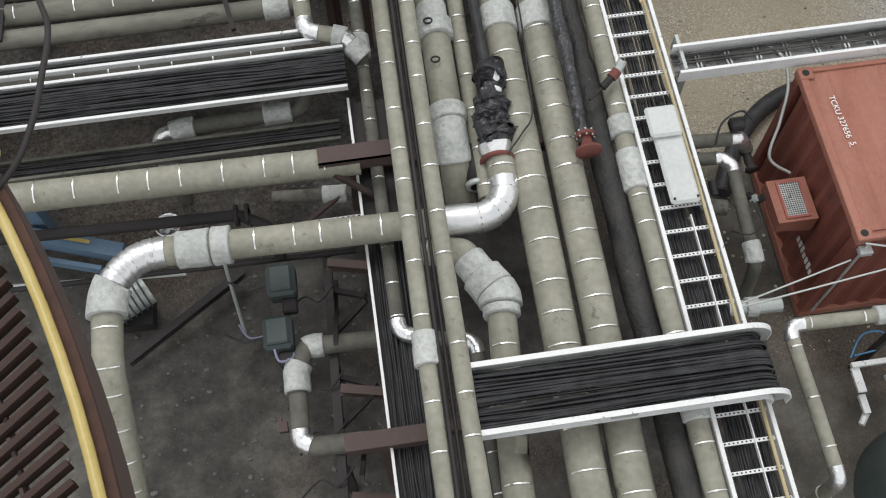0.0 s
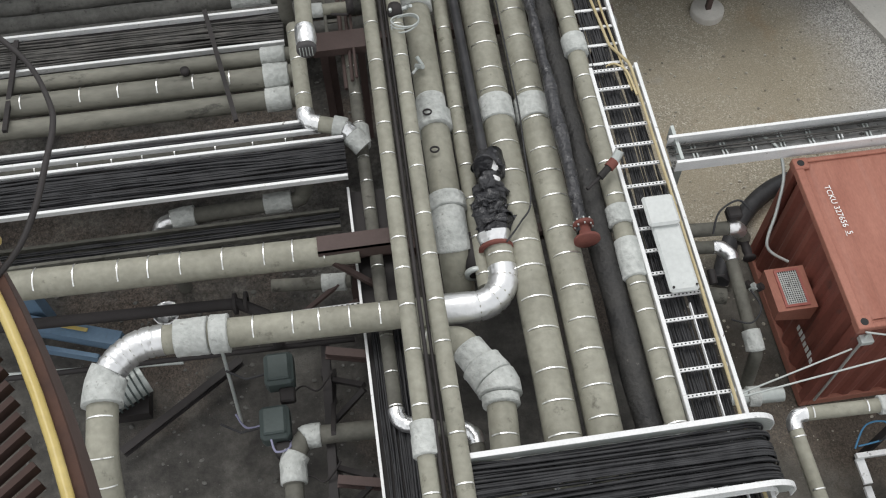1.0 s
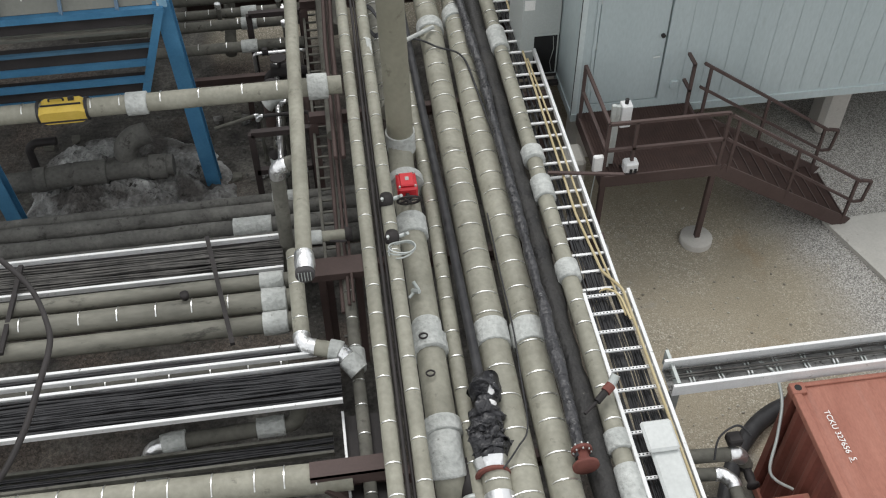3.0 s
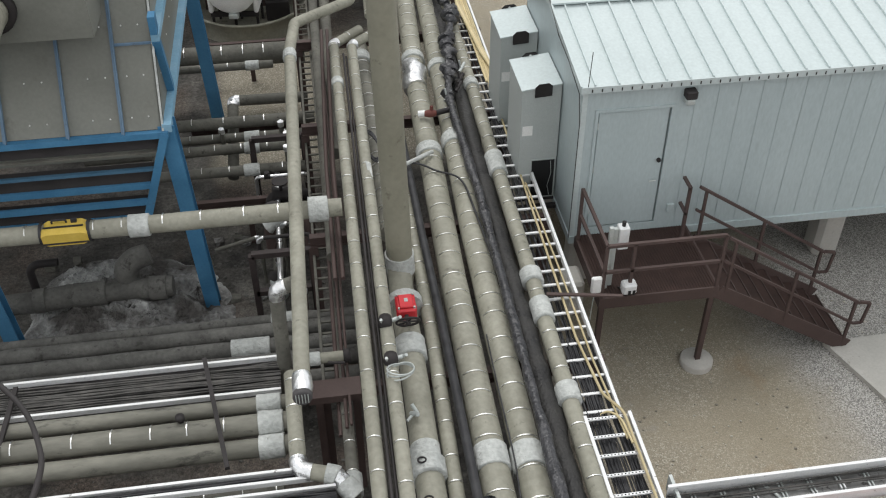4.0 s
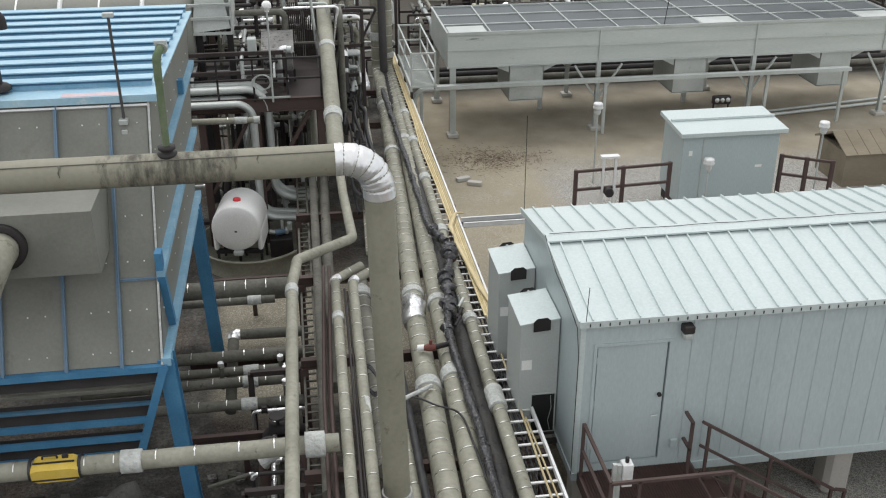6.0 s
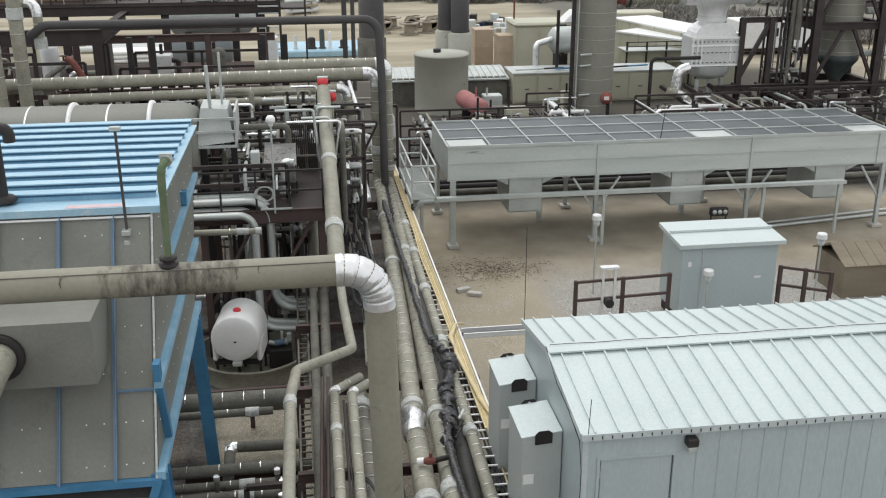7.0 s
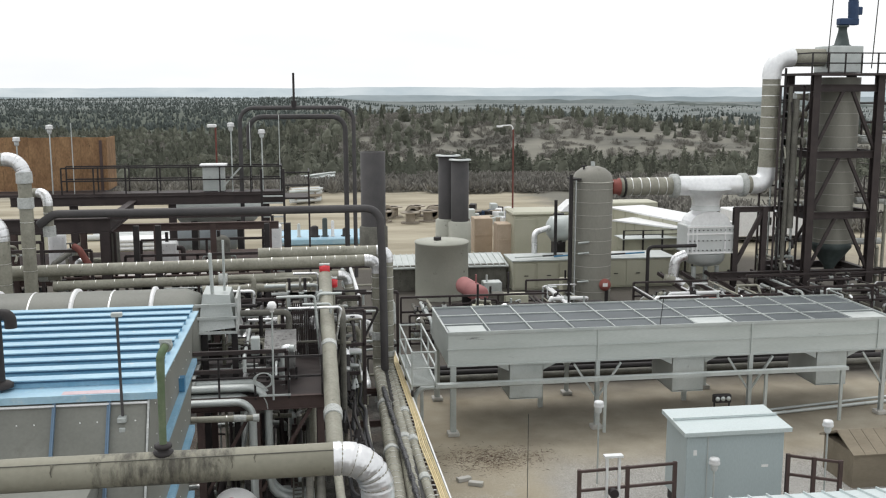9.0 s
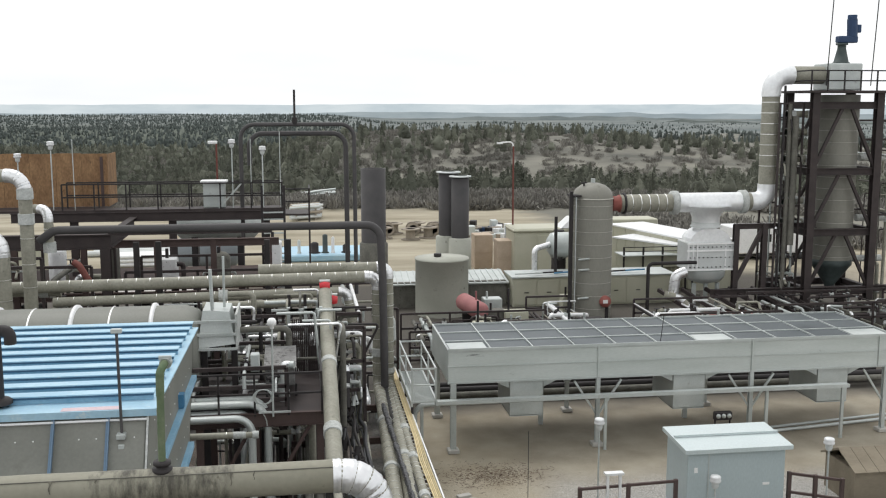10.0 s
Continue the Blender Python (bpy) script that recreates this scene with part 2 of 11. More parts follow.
JACKET = mat("khaki_pipe_jacket", (0.235, 0.229, 0.186), (0.325, 0.317, 0.262), 0.52, scale=1.7, fine=13, contrast=0.4, bump=0.4, depth=0.012, stain=(0.125, 0.118, 0.094), stain_at=0.6, grit=0.14, soften=0.12)
# stained jacket, darker than the khaki one
JACKET_MID = mat("darker_pipe_jacket", (0.145, 0.142, 0.12), (0.225, 0.219, 0.184), 0.6, scale=1.8, fine=14, contrast=0.4, bump=0.4, depth=0.014, stretch=(0.4, 1, 1), stain=(0.06, 0.057, 0.05), stain_at=0.57, grit=0.16, soften=0.12)
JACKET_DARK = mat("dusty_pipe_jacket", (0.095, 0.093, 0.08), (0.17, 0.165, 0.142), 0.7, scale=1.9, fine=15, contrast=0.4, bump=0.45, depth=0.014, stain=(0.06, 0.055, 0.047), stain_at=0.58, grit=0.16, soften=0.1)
FOIL = mat("crumpled_aluminium_foil", (0.74, 0.75, 0.76), (0.9, 0.9, 0.9), 0.3, 0.92, scale=5, fine=9, bump=0.75, depth=0.035, rvar=0.12, stain=(0.42, 0.42, 0.41), stain_at=0.64)
SHEET = mat("silver_sheet_metal", (0.66, 0.67, 0.68), (0.82, 0.82, 0.82), 0.36, 0.88, scale=3, fine=8, bump=0.4, depth=0.025, rvar=0.12, stain=(0.55, 0.55, 0.54), stain_at=0.66)
MASTIC = mat("pale_grey_insulation_wrap", (0.38, 0.395, 0.38), (0.55, 0.565, 0.545), 0.7, scale=4, fine=16, bump=0.9, depth=0.03, stain=(0.20, 0.20, 0.18), stain_at=0.61, grit=0.14, soften=0.1)
BAND = mat("bright_strap", (0.82, 0.82, 0.8), (0.95, 0.95, 0.93), 0.32, 1.0, scale=6, fine=50, bump=0.1, piece=0.15)
RUSTRED = mat("dark_red_rust", (0.13, 0.045, 0.038), (0.20, 0.075, 0.06), 0.7, scale=6, fine=30, bump=0.3)
BROWN = mat("brown_painted_steel", (0.07, 0.048, 0.044), (0.10, 0.071, 0.065), 0.6, scale=2, fine=30, bump=0.2, stain=(0.16, 0.09, 0.06), stain_at=0.7)
DARKSTEEL = mat("dark_steel", (0.022, 0.02, 0.02), (0.045, 0.04, 0.04), 0.6, scale=2, fine=25, bump=0.2, stain=(0.10, 0.07, 0.055), stain_at=0.68)
BLACK = mat("black_cable_jacket", (0.017, 0.017, 0.019), (0.055, 0.055, 0.058), 0.5, scale=5, fine=40, bump=0.1, rvar=0.2)
TARP = mat("black_plastic_sheet", (0.02, 0.02, 0.023), (0.05, 0.05, 0.055), 0.3, scale=5, fine=11, bump=1.0, depth=0.05, stain=(0.15, 0.15, 0.155), stain_at=0.6)
GALV = mat("galvanised_steel", (0.43, 0.462, 0.448), (0.54, 0.57, 0.555), 0.42, 0.3, scale=1.3, fine=26, contrast=0.4, bump=0.12, stain=(0.32, 0.33, 0.315), stain_at=0.62, soften=0.14)
WHITERAIL = mat("white_tray_rail", (0.68, 0.69, 0.69), (0.8, 0.8, 0.8), 0.5, 0.1, scale=4, fine=40, bump=0.1, stain=(0.17, 0.155, 0.14), stain_at=0.63)
SHEDWALL = mat("pale_blue_grey_wall", (0.38, 0.445, 0.455), (0.435, 0.50, 0.508), 0.42, scale=0.8, fine=30, bump=0.08, stretch=(1, 1, 0.3), stain=(0.33, 0.37, 0.37), stain_at=0.64, soften=0.15)
SHEDROOF = mat("pale_metal_roof", (0.495, 0.56, 0.56), (0.555, 0.62, 0.62), 0.4, 0.1, scale=0.6, fine=20, bump=0.08)
CABGREY = mat("light_grey_enamel", (0.40, 0.43, 0.42), (0.45, 0.48, 0.47), 0.45, scale=1.5, fine=40, bump=0.06)
# roof blue with the shadow below a rib's cap put into the colour
RIBSHADE = mat("shaded_blue_rib", (0.03, 0.075, 0.13), (0.05, 0.11, 0.18), 0.5, scale=2, fine=20, bump=0.1)
BLUE = mat("blue_painted_steel", (0.05, 0.17, 0.31), (0.085, 0.24, 0.40), 0.5, scale=2, fine=25, bump=0.15, stain=(0.10, 0.12, 0.14), stain_at=0.68)
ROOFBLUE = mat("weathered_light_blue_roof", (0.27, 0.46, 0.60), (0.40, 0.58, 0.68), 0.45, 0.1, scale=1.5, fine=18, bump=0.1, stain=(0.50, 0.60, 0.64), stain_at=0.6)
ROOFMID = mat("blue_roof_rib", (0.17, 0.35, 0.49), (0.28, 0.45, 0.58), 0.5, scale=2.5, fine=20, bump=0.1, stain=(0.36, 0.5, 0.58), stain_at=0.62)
PANEL = mat("grey_beige_panel", (0.165, 0.168, 0.148), (0.222, 0.225, 0.2), 0.5, scale=0.8, fine=20, contrast=0.4, bump=0.12, stain=(0.15, 0.148, 0.128), stain_at=0.6, soften=0.16)
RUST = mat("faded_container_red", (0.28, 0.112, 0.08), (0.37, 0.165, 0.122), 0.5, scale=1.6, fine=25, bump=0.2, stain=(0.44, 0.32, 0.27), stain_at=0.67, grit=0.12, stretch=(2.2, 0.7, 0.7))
# darker copy of the container red: the walls' shade is in the colour
REDSHADE = mat("shaded_container_red", (0.165, 0.052, 0.04), (0.245, 0.088, 0.066), 0.5, scale=1.8, fine=25, bump=0.2, stain=(0.12, 0.06, 0.05), stain_at=0.6, grit=0.12, stretch=(1, 1, 0.5), soften=0.1)
RED = mat("red_enamel", (0.55, 0.02, 0.03), (0.62, 0.04, 0.05), 0.4, scale=4, fine=40, bump=0.1)
REDOXIDE = mat("red_oxide_primer", (0.28, 0.09, 0.075), (0.36, 0.13, 0.11), 0.6, scale=4, fine=30, bump=0.2)
YELLOW = mat("yellow_paint", (0.40, 0.30, 0.08), (0.54, 0.43, 0.17), 0.35, scale=4, fine=40, bump=0.2, stain=(0.25, 0.2, 0.08), stain_at=0.68)
HOSE = mat("buff_yellow_hose", (0.48, 0.39, 0.21), (0.60, 0.51, 0.32), 0.55, scale=3, fine=40, bump=0.1, piece=0.2)
CONCRETE = mat("concrete", (0.40, 0.39, 0.36), (0.50, 0.485, 0.45), 0.9, scale=1.2, fine=30, bump=0.3, stain=(0.3, 0.28, 0.25))
WHITE = mat("white_fibreglass", (0.80, 0.80, 0.79), (0.86, 0.86, 0.85), 0.35, scale=2, fine=30, bump=0.05)
BUFF = mat("buff_enamel", (0.42, 0.415, 0.32), (0.49, 0.48, 0.385), 0.5, scale=0.8, fine=20, bump=0.1, stain=(0.42, 0.39, 0.3), stain_at=0.66)
OSB = mat("orange_brown_board", (0.20, 0.115, 0.06), (0.31, 0.19, 0.10), 0.8, scale=3, fine=14, contrast=0.4, bump=0.4, stretch=(1, 1, 0.5), grit=0.3, stain=(0.14, 0.085, 0.05), stain_at=0.6)
GRATING = mat("rusty_brown_grating", (0.037, 0.023, 0.02), (0.066, 0.04, 0.034), 0.75, scale=4, fine=30, bump=0.3)
GREYGREEN = mat("grey_green_motor", (0.045, 0.06, 0.058), (0.075, 0.092, 0.09), 0.55, scale=3, fine=30, bump=0.2)
LEAF = leafy("dark_juniper_foliage", (0.062, 0.07, 0.053), (0.174, 0.178, 0.14))
# foliage of the far woods, tinted blue-grey to stand for haze
LEAFHAZE = leafy("hazy_far_foliage", (0.066, 0.08, 0.074), (0.12, 0.136, 0.128))
TAR = mat("tarry_black_wrap", (0.018, 0.018, 0.019), (0.055, 0.053, 0.05), 0.5, scale=3, fine=22, bump=0.9, depth=0.02, stain=(0.20, 0.19, 0.17), stain_at=0.66, rvar=0.2)
BARK = leafy("grey_brush_twigs", (0.145, 0.139, 0.124), (0.285, 0.272, 0.243))
SALT = mat("white_mineral_scale", (0.10, 0.094, 0.088), (0.46, 0.465, 0.455), 0.95, scale=1.1, fine=16, contrast=0.22, bump=1.0, depth=0.07, grit=0.35, stain=(0.05, 0.046, 0.043), stain_at=0.585, soften=0.06)
TRAYBED = mat("dirty_tray_bed", (0.12, 0.118, 0.115), (0.27, 0.268, 0.262), 0.6, 0.2, scale=3, fine=20, bump=0.3, stain=(0.06, 0.057, 0.053), stain_at=0.55, grit=0.2)
DUSTBLACK = mat("dusty_cable_jacket", (0.035, 0.034, 0.033), (0.12, 0.115, 0.107), 0.6, scale=5, fine=30, bump=0.1, rvar=0.2, piece=0.5)
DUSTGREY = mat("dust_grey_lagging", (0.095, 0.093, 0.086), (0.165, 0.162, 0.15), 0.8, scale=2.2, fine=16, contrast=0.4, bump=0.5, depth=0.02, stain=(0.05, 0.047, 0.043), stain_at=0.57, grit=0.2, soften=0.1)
PALEBLUE = mat("grey_blue_paint", (0.115, 0.185, 0.27), (0.17, 0.25, 0.34), 0.5, scale=2, fine=25, bump=0.15, stain=(0.12, 0.14, 0.16), stain_at=0.62)
INK = mat("white_lettering", (0.75, 0.75, 0.73), (0.82, 0.82, 0.8), 0.6, bump=0)
DARKBROWN = mat("dark_brown_steel", (0.036, 0.029, 0.029), (0.06, 0.048, 0.046), 0.6, scale=2, fine=20, bump=0.15, stain=(0.09, 0.06, 0.05), stain_at=0.7)
STACKGREY = mat("weathered_black_paint", (0.058, 0.056, 0.057), (0.085, 0.08, 0.08), 0.6, scale=1.2, fine=16, bump=0.12, stain=(0.10, 0.085, 0.078), stain_at=0.64)
WHITECLAD = mat("white_metal_cladding", (0.74, 0.75, 0.76), (0.85, 0.86, 0.86), 0.38, 0.35, scale=1.4, fine=6, bump=0.12, depth=0.02, stain=(0.55, 0.56, 0.56), stain_at=0.64)
SLATE = mat("slate_grey_paint", (0.15, 0.17, 0.18), (0.2, 0.22, 0.23), 0.5, scale=0.8, fine=18, bump=0.1, stain=(0.13, 0.14, 0.145), stain_at=0.62)
DARKHOLE = mat("dark_louvre", (0.012, 0.012, 0.013), (0.03, 0.03, 0.03), 0.5, bump=0.1)
YELLOWBRIGHT = mat("bright_yellow_fabric", (0.56, 0.39, 0.06), (0.66, 0.48, 0.11), 0.6, scale=5, fine=60, bump=0.2)
CABLEGREY = mat("violet_grey_cable", (0.2, 0.2, 0.3), (0.3, 0.3, 0.42), 0.5, bump=0)
SOOT = mat("grey_soot", (0.075, 0.07, 0.056), (0.15, 0.142, 0.112), 0.8, scale=8, fine=40, bump=0.1)
def sooty_jacket():
    """The overhead pipe's jacket, blackened in blotches below its vent."""
    m = mat("sooty_pipe_jacket", (0.215, 0.207, 0.16), (0.275, 0.265, 0.21), 0.55, scale=1.3, fine=14, bump=0.25, depth=0.01, stain=(0.16, 0.15, 0.115), stain_at=0.62)
    n, l = m.node_tree.nodes, m.node_tree.links
    bs = n["Principled BSDF"]
    base = bs.inputs["Base Color"].links[0].from_socket
    co, sep, mp = n.new("ShaderNodeTexCoord"), n.new("ShaderNodeSeparateXYZ"), n.new("ShaderNodeMapping")
    l.new(co.outputs["Object"], sep.inputs[0])
    l.new(co.outputs["Object"], mp.inputs["Vector"])
    mp.inputs["Scale"].default_value = (2.4, 1, 0.7)
    tex = n.new("ShaderNodeTexNoise")
    tex.inputs["Scale"].default_value, tex.inputs["Detail"].default_value, tex.inputs["Roughness"].default_value = 3.0, 8, 0.72
    l.new(mp.outputs[0], tex.inputs["Vector"])
    west, east = n.new("ShaderNodeMapRange"), n.new("ShaderNodeMapRange")
    for r, lo, hi in ((west, -3.2, -1.7), (east, -0.35, -1.1)):
        r.interpolation_type = "SMOOTHSTEP"
        r.inputs[1].default_value, r.inputs[2].default_value = lo, hi
        l.new(sep.outputs["X"], r.inputs[0])
    both = n.new("ShaderNodeMath")
    both.operation = "MULTIPLY"
    l.new(west.outputs[0], both.inputs[0])
    l.new(east.outputs[0], both.inputs[1])
    add = n.new("ShaderNodeMath")
    add.operation = "MULTIPLY_ADD"
    l.new(both.outputs[0], add.inputs[0])
    add.inputs[1].default_value = 0.32
    l.new(tex.outputs["Fac"], add.inputs[2])
    ramp = n.new("ShaderNodeMapRange")
    ramp.inputs[1].default_value, ramp.inputs[2].default_value, ramp.inputs[4].default_value = 0.7, 0.92, 0.85
    l.new(add.outputs[0], ramp.inputs[0])
    x = n.new("ShaderNodeMix")
    x.data_type = "RGBA"
    x.inputs[7].default_value = (0.045, 0.041, 0.034, 1)
    l.new(ramp.outputs[0], x.inputs[0])
    l.new(base, x.inputs[6])
    l.new(x.outputs[2], bs.inputs["Base Color"])
    return m


GROUND = ground_material()
JACKET_SOOT = sooty_jacket()


# ---------------- mesh tools ----------------
class Mesh:
    """Collects vertices and faces of one mesh."""

    def __init__(self):
        self.v, self.f, self.s = [], [], []

    def add(self, verts, faces, smooth=False):
        k = len(self.v)
        self.v.extend(tuple(p) for p in verts)
        self.f.extend(tuple(i + k for i in q) for q in faces)
        self.s.extend([smooth] * len(faces))
        return self

    def box(self, x0, y0, z0, x1, y1, z1, bevel=0.0, m=None):
        b = min(bevel, (x1 - x0) * 0.4, (y1 - y0) * 0.4, (z1 - z0) * 0.4)
        if b <= 0:
            v = [(x, y, z) for z in (z0, z1) for y in (y0, y1) for x in (x0, x1)]
            f = [(0, 2, 3, 1), (4, 5, 7, 6), (0, 1, 5, 4), (2, 6, 7, 3), (0, 4, 6, 2), (1, 3, 7, 5)]
        else:
            bm = bmesh.new()
            bmesh.ops.create_cube(bm, size=1.0)
            for p in bm.verts:
                p.co = Vector(((x0 + x1) / 2 + p.co.x * (x1 - x0), (y0 + y1) / 2 + p.co.y * (y1 - y0), (z0 + z1) / 2 + p.co.z * (z1 - z0)))
            bmesh.ops.bevel(bm, geom=bm.edges[:], offset=b, segments=1, affect="EDGES")
            bm.verts.index_update()
            v = [p.co.copy() for p in bm.verts]
            f = [tuple(q.index for q in g.verts) for g in bm.faces]
            bm.free()
        if m is not None:
            v = [m @ Vector(p) for p in v]
        return self.add(v, f)

    def beam(self, p, q, w, h, up=(0, 0, 1)):
        """A square bar from p to q, w wide and h high."""
        p, q = Vector(p), Vector(q)
        d = (q - p).normalized()
        side = d.cross(Vector(up))
        side = side.normalized() if side.length > 1e-4 else Vector((1, 0, 0))
        top = side.cross(d)
        v = [e + side * (a * w / 2) + top * (b * h / 2) for e in (p, q) for b in (-1, 1) for a in (-1, 1)]
        return self.add(v, [(0, 2, 3, 1), (4, 5, 7, 6), (0, 1, 5, 4), (2, 6, 7, 3), (0, 4, 6, 2), (1, 3, 7, 5)])

    def ibeam(self, p, q, w, h, t=0.012, up=(0, 0, 1)):
        p, q = Vector(p), Vector(q)
        d = (q - p).normalized()
        side = d.cross(Vector(up))
        side = side.normalized() if side.length > 1e-4 else Vector((1, 0, 0))
        top = side.cross(d)
        o = top * (h / 2 - t / 2)
        self.beam(p + o, q + o, w, t, up)
        self.beam(p - o, q - o, w, t, up)
        return self.beam(p, q, t, h - 2 * t, up)

    def sweep(self, pts, radius, seg=12, caps=True, lump=0.0, hollow=False):
        """A tube along pts; radius is a number or one for each point."""
        pts = [Vector(p) for p in pts]
        n = len(pts)
        rad = radius if isinstance(radius, (list, tuple)) else [radius] * n
        tan = [(pts[min(i + 1, n - 1)] - pts[max(i - 1, 0)]).normalized() for i in range(n)]
        ref = Vector((0, 0, 1)) if abs(tan[0].z) < 0.9 else Vector((0, 1, 0))
        nor = (ref - tan[0] * ref.dot(tan[0])).normalized()
        rings = []
        for i in range(n):
            nor = (nor - tan[i] * nor.dot(tan[i])).normalized()
            bi = tan[i].cross(nor)
            ring = []
            for k in range(seg):
                a = 2 * math.pi * k / seg
                r = rad[i]
                w = pts[i] + (nor * math.cos(a) + bi * math.sin(a)) * r
                if lump:
                    w += (w - pts[i]).normalized() * lump * noise.noise(w * 3.0) + (w - pts[i]).normalized() * lump * 0.6 * noise.noise(w * 9.0)
                ring.append(w)
            rings.append(ring)
        self.add([p for r in rings for p in r], [(i * seg + k, i * seg + (k + 1) % seg, (i + 1) * seg + (k + 1) % seg, (i + 1) * seg + k) for i in range(n - 1) for k in range(seg)], True)
        if caps:
            self.add(rings[0], [tuple(range(seg))[::-1]])
            self.add(rings[-1], [tuple(range(seg))])
        return self

    def rod(self, p, q, r, seg=10):
        return self.sweep([p, q], r, seg)

    def lathe(self, centre, profile, seg=24, axis="Z"):
        """profile: (radius, height) pairs round an axis through centre."""
        c = Vector(centre)
        turn = {"Z": Matrix.Identity(3), "X": Euler((0, radians(90), 0)).to_matrix(), "Y": Euler((radians(-90), 0, 0)).to_matrix()}[axis]
        v = [c + turn @ Vector((r * math.cos(2 * math.pi * k / seg), r * math.sin(2 * math.pi * k / seg), h)) for r, h in profile for k in range(seg)]
        f = [(i * seg + k, i * seg + (k + 1) % seg, (i + 1) * seg + (k + 1) % seg, (i + 1) * seg + k) for i in range(len(profile) - 1) for k in range(seg)]
        return self.add(v, f, True)

    def quad(self, a, b, c, d):
        return self.add([a, b, c, d], [(0, 1, 2, 3)])

    def plate(self, a, b, c, d, t):
        """A flat plate on four corners, t thick along its normal."""
        a, b, c, d = (Vector(p) for p in (a, b, c, d))
        o = (b - a).cross(d - a).normalized() * t
        v = [a, b, c, d, a - o, b - o, c - o, d - o]
        return self.add(v, [(0, 1, 2, 3), (7, 6, 5, 4), (0, 4, 5, 1), (1, 5, 6, 2), (2, 6, 7, 3), (3, 7, 4, 0)])

    def data(self, name, material):
        me = bpy.data.meshes.new(name)
        me.from_pydata(self.v, [], self.f)
        me.polygons.foreach_set("use_smooth", self.s)
        me.materials.append(material)
        me.update()
        return me


def part(name, mesh, material, parent=None, label=""):
    ob = new(name, mesh.data(name, material))
    ob.parent = parent
    return tagged(ob, label)


def thing(name, label, category, group="", kind="", at=(0, 0, 0)):
    ob = new(name)
    ob.empty_display_size = 0.1
    return tagged(ob, label, category, group, kind)


def solid(name, mesh, material, label, category, group="", kind=""):
    return tagged(part(name, mesh, material), label, category, group, kind)


# ---------------- paths with rounded bends ----------------
class Route:
    """A line through pts with bends of the given radius, measured along its length."""

    def __init__(self, pts, bend=0.3, step=0.25):
        pts = [Vector(p) for p in pts]
        line, self.bends = [pts[0]], []
        for i in range(1, len(pts) - 1):
            a, b, c = pts[i - 1], pts[i], pts[i + 1]
            u, w = (a - b).normalized(), (c - b).normalized()
            ang = u.angle(w)
            cut = min(bend / math.tan(ang / 2), (a - b).length * 0.49, (c - b).length * 0.49) if ang < 3.1 else 0
            if cut <= 0.001:
                line.append(b)
                continue
            r = cut * math.tan(ang / 2)
            centre = b + (u + w).normalized() * (r / math.sin(ang / 2))
            s, e = b + u * cut, b + w * cut
            v0, v1 = s - centre, e - centre
            k = max(4, int((math.pi - ang) / 0.2))
            first = len(line)
            th = v0.angle(v1)
            line.extend(centre + (v0 * math.sin((1 - j / k) * th) + v1 * math.sin(j / k * th)) / math.sin(th) for j in range(k + 1))
            if math.pi - ang > 0.3:
                self.bends.append((first, len(line) - 1))
        line.append(pts[-1])
        self.p = line
        self.s = [0.0]
        for a, b in zip(line, line[1:]):
            self.s.append(self.s[-1] + (b - a).length)
        self.length = self.s[-1]

    def at(self, s):
        s = min(max(s, 0), self.length)
        for i in range(len(self.p) - 1):
            if s <= self.s[i + 1] or i == len(self.p) - 2:
                k = (s - self.s[i]) / max(self.s[i + 1] - self.s[i], 1e-6)
                return self.p[i].lerp(self.p[i + 1], k), (self.p[i + 1] - self.p[i]).normalized()

    def span(self, s0, s1, step=0.25):
        cuts = sorted({round(s0, 4), round(s1, 4), *[round(x, 4) for x in self.s if s0 < x < s1]})
        out = []
        for a, b in zip(cuts, cuts[1:]):
            k = max(1, int((b - a) / step))
            out += [a + (b - a) * j / k for j in range(k)]
        return [self.at(s)[0] for s in out + [cuts[-1]]]

    def bend_span(self, k, extra=0.0):
        i, j = self.bends[k]
        return max(self.s[i] - extra, 0), min(self.s[j] + extra, self.length)


RINGS = {}


def ring_data(r, width, proud, material, name, whole):
    key = (round(r, 3), width, proud, name, whole)
    if key not in RINGS:
        m = Mesh()
        # the glint is put into the shape: lying straps keep only their top arc
        half, n = (math.pi, 16) if whole else (0.95, 9)
        prof = ((r * 0.98, -width / 2), (r + proud, -width / 2), (r + proud, width / 2), (r * 0.98, width / 2))
        angles = [half * (2 * k / n - 1) for k in range(n + 1)]
        m.add([(q * math.cos(a), q * math.sin(a), h) for a in angles for q, h in prof], [(4 * k + j, 4 * k + 4 + j, 4 * k + 5 + j, 4 * k + 1 + j) for k in range(n) for j in range(3)] + ([] if whole else [(0, 1, 2, 3), (4 * n + 3, 4 * n + 2, 4 * n + 1, 4 * n)]))
        RINGS[key] = m.data(name, material)
    return RINGS[key]


def ring(parent, route, s, r, width=0.0135, proud=0.009, material=None, name="strap"):
    """A strap round the pipe at s: on a lying pipe only the arc that glints on top, all round a standing one."""
    p, d = route.at(s)
    whole = abs(d.z) > 0.7
    ob = new(name, ring_data(r, width, proud, material or BAND, name, whole))
    up = Vector((0, 1, 0)) if whole else Vector((0, 0, 1))
    x = (up - d * up.dot(d)).normalized()
    y = d.cross(x)
    ob.matrix_world = Matrix(((x.x, y.x, d.x, p.x), (x.y, y.y, d.y, p.y), (x.z, y.z, d.z, p.z), (0, 0, 0, 1)))
    ob.parent = parent
    return ob


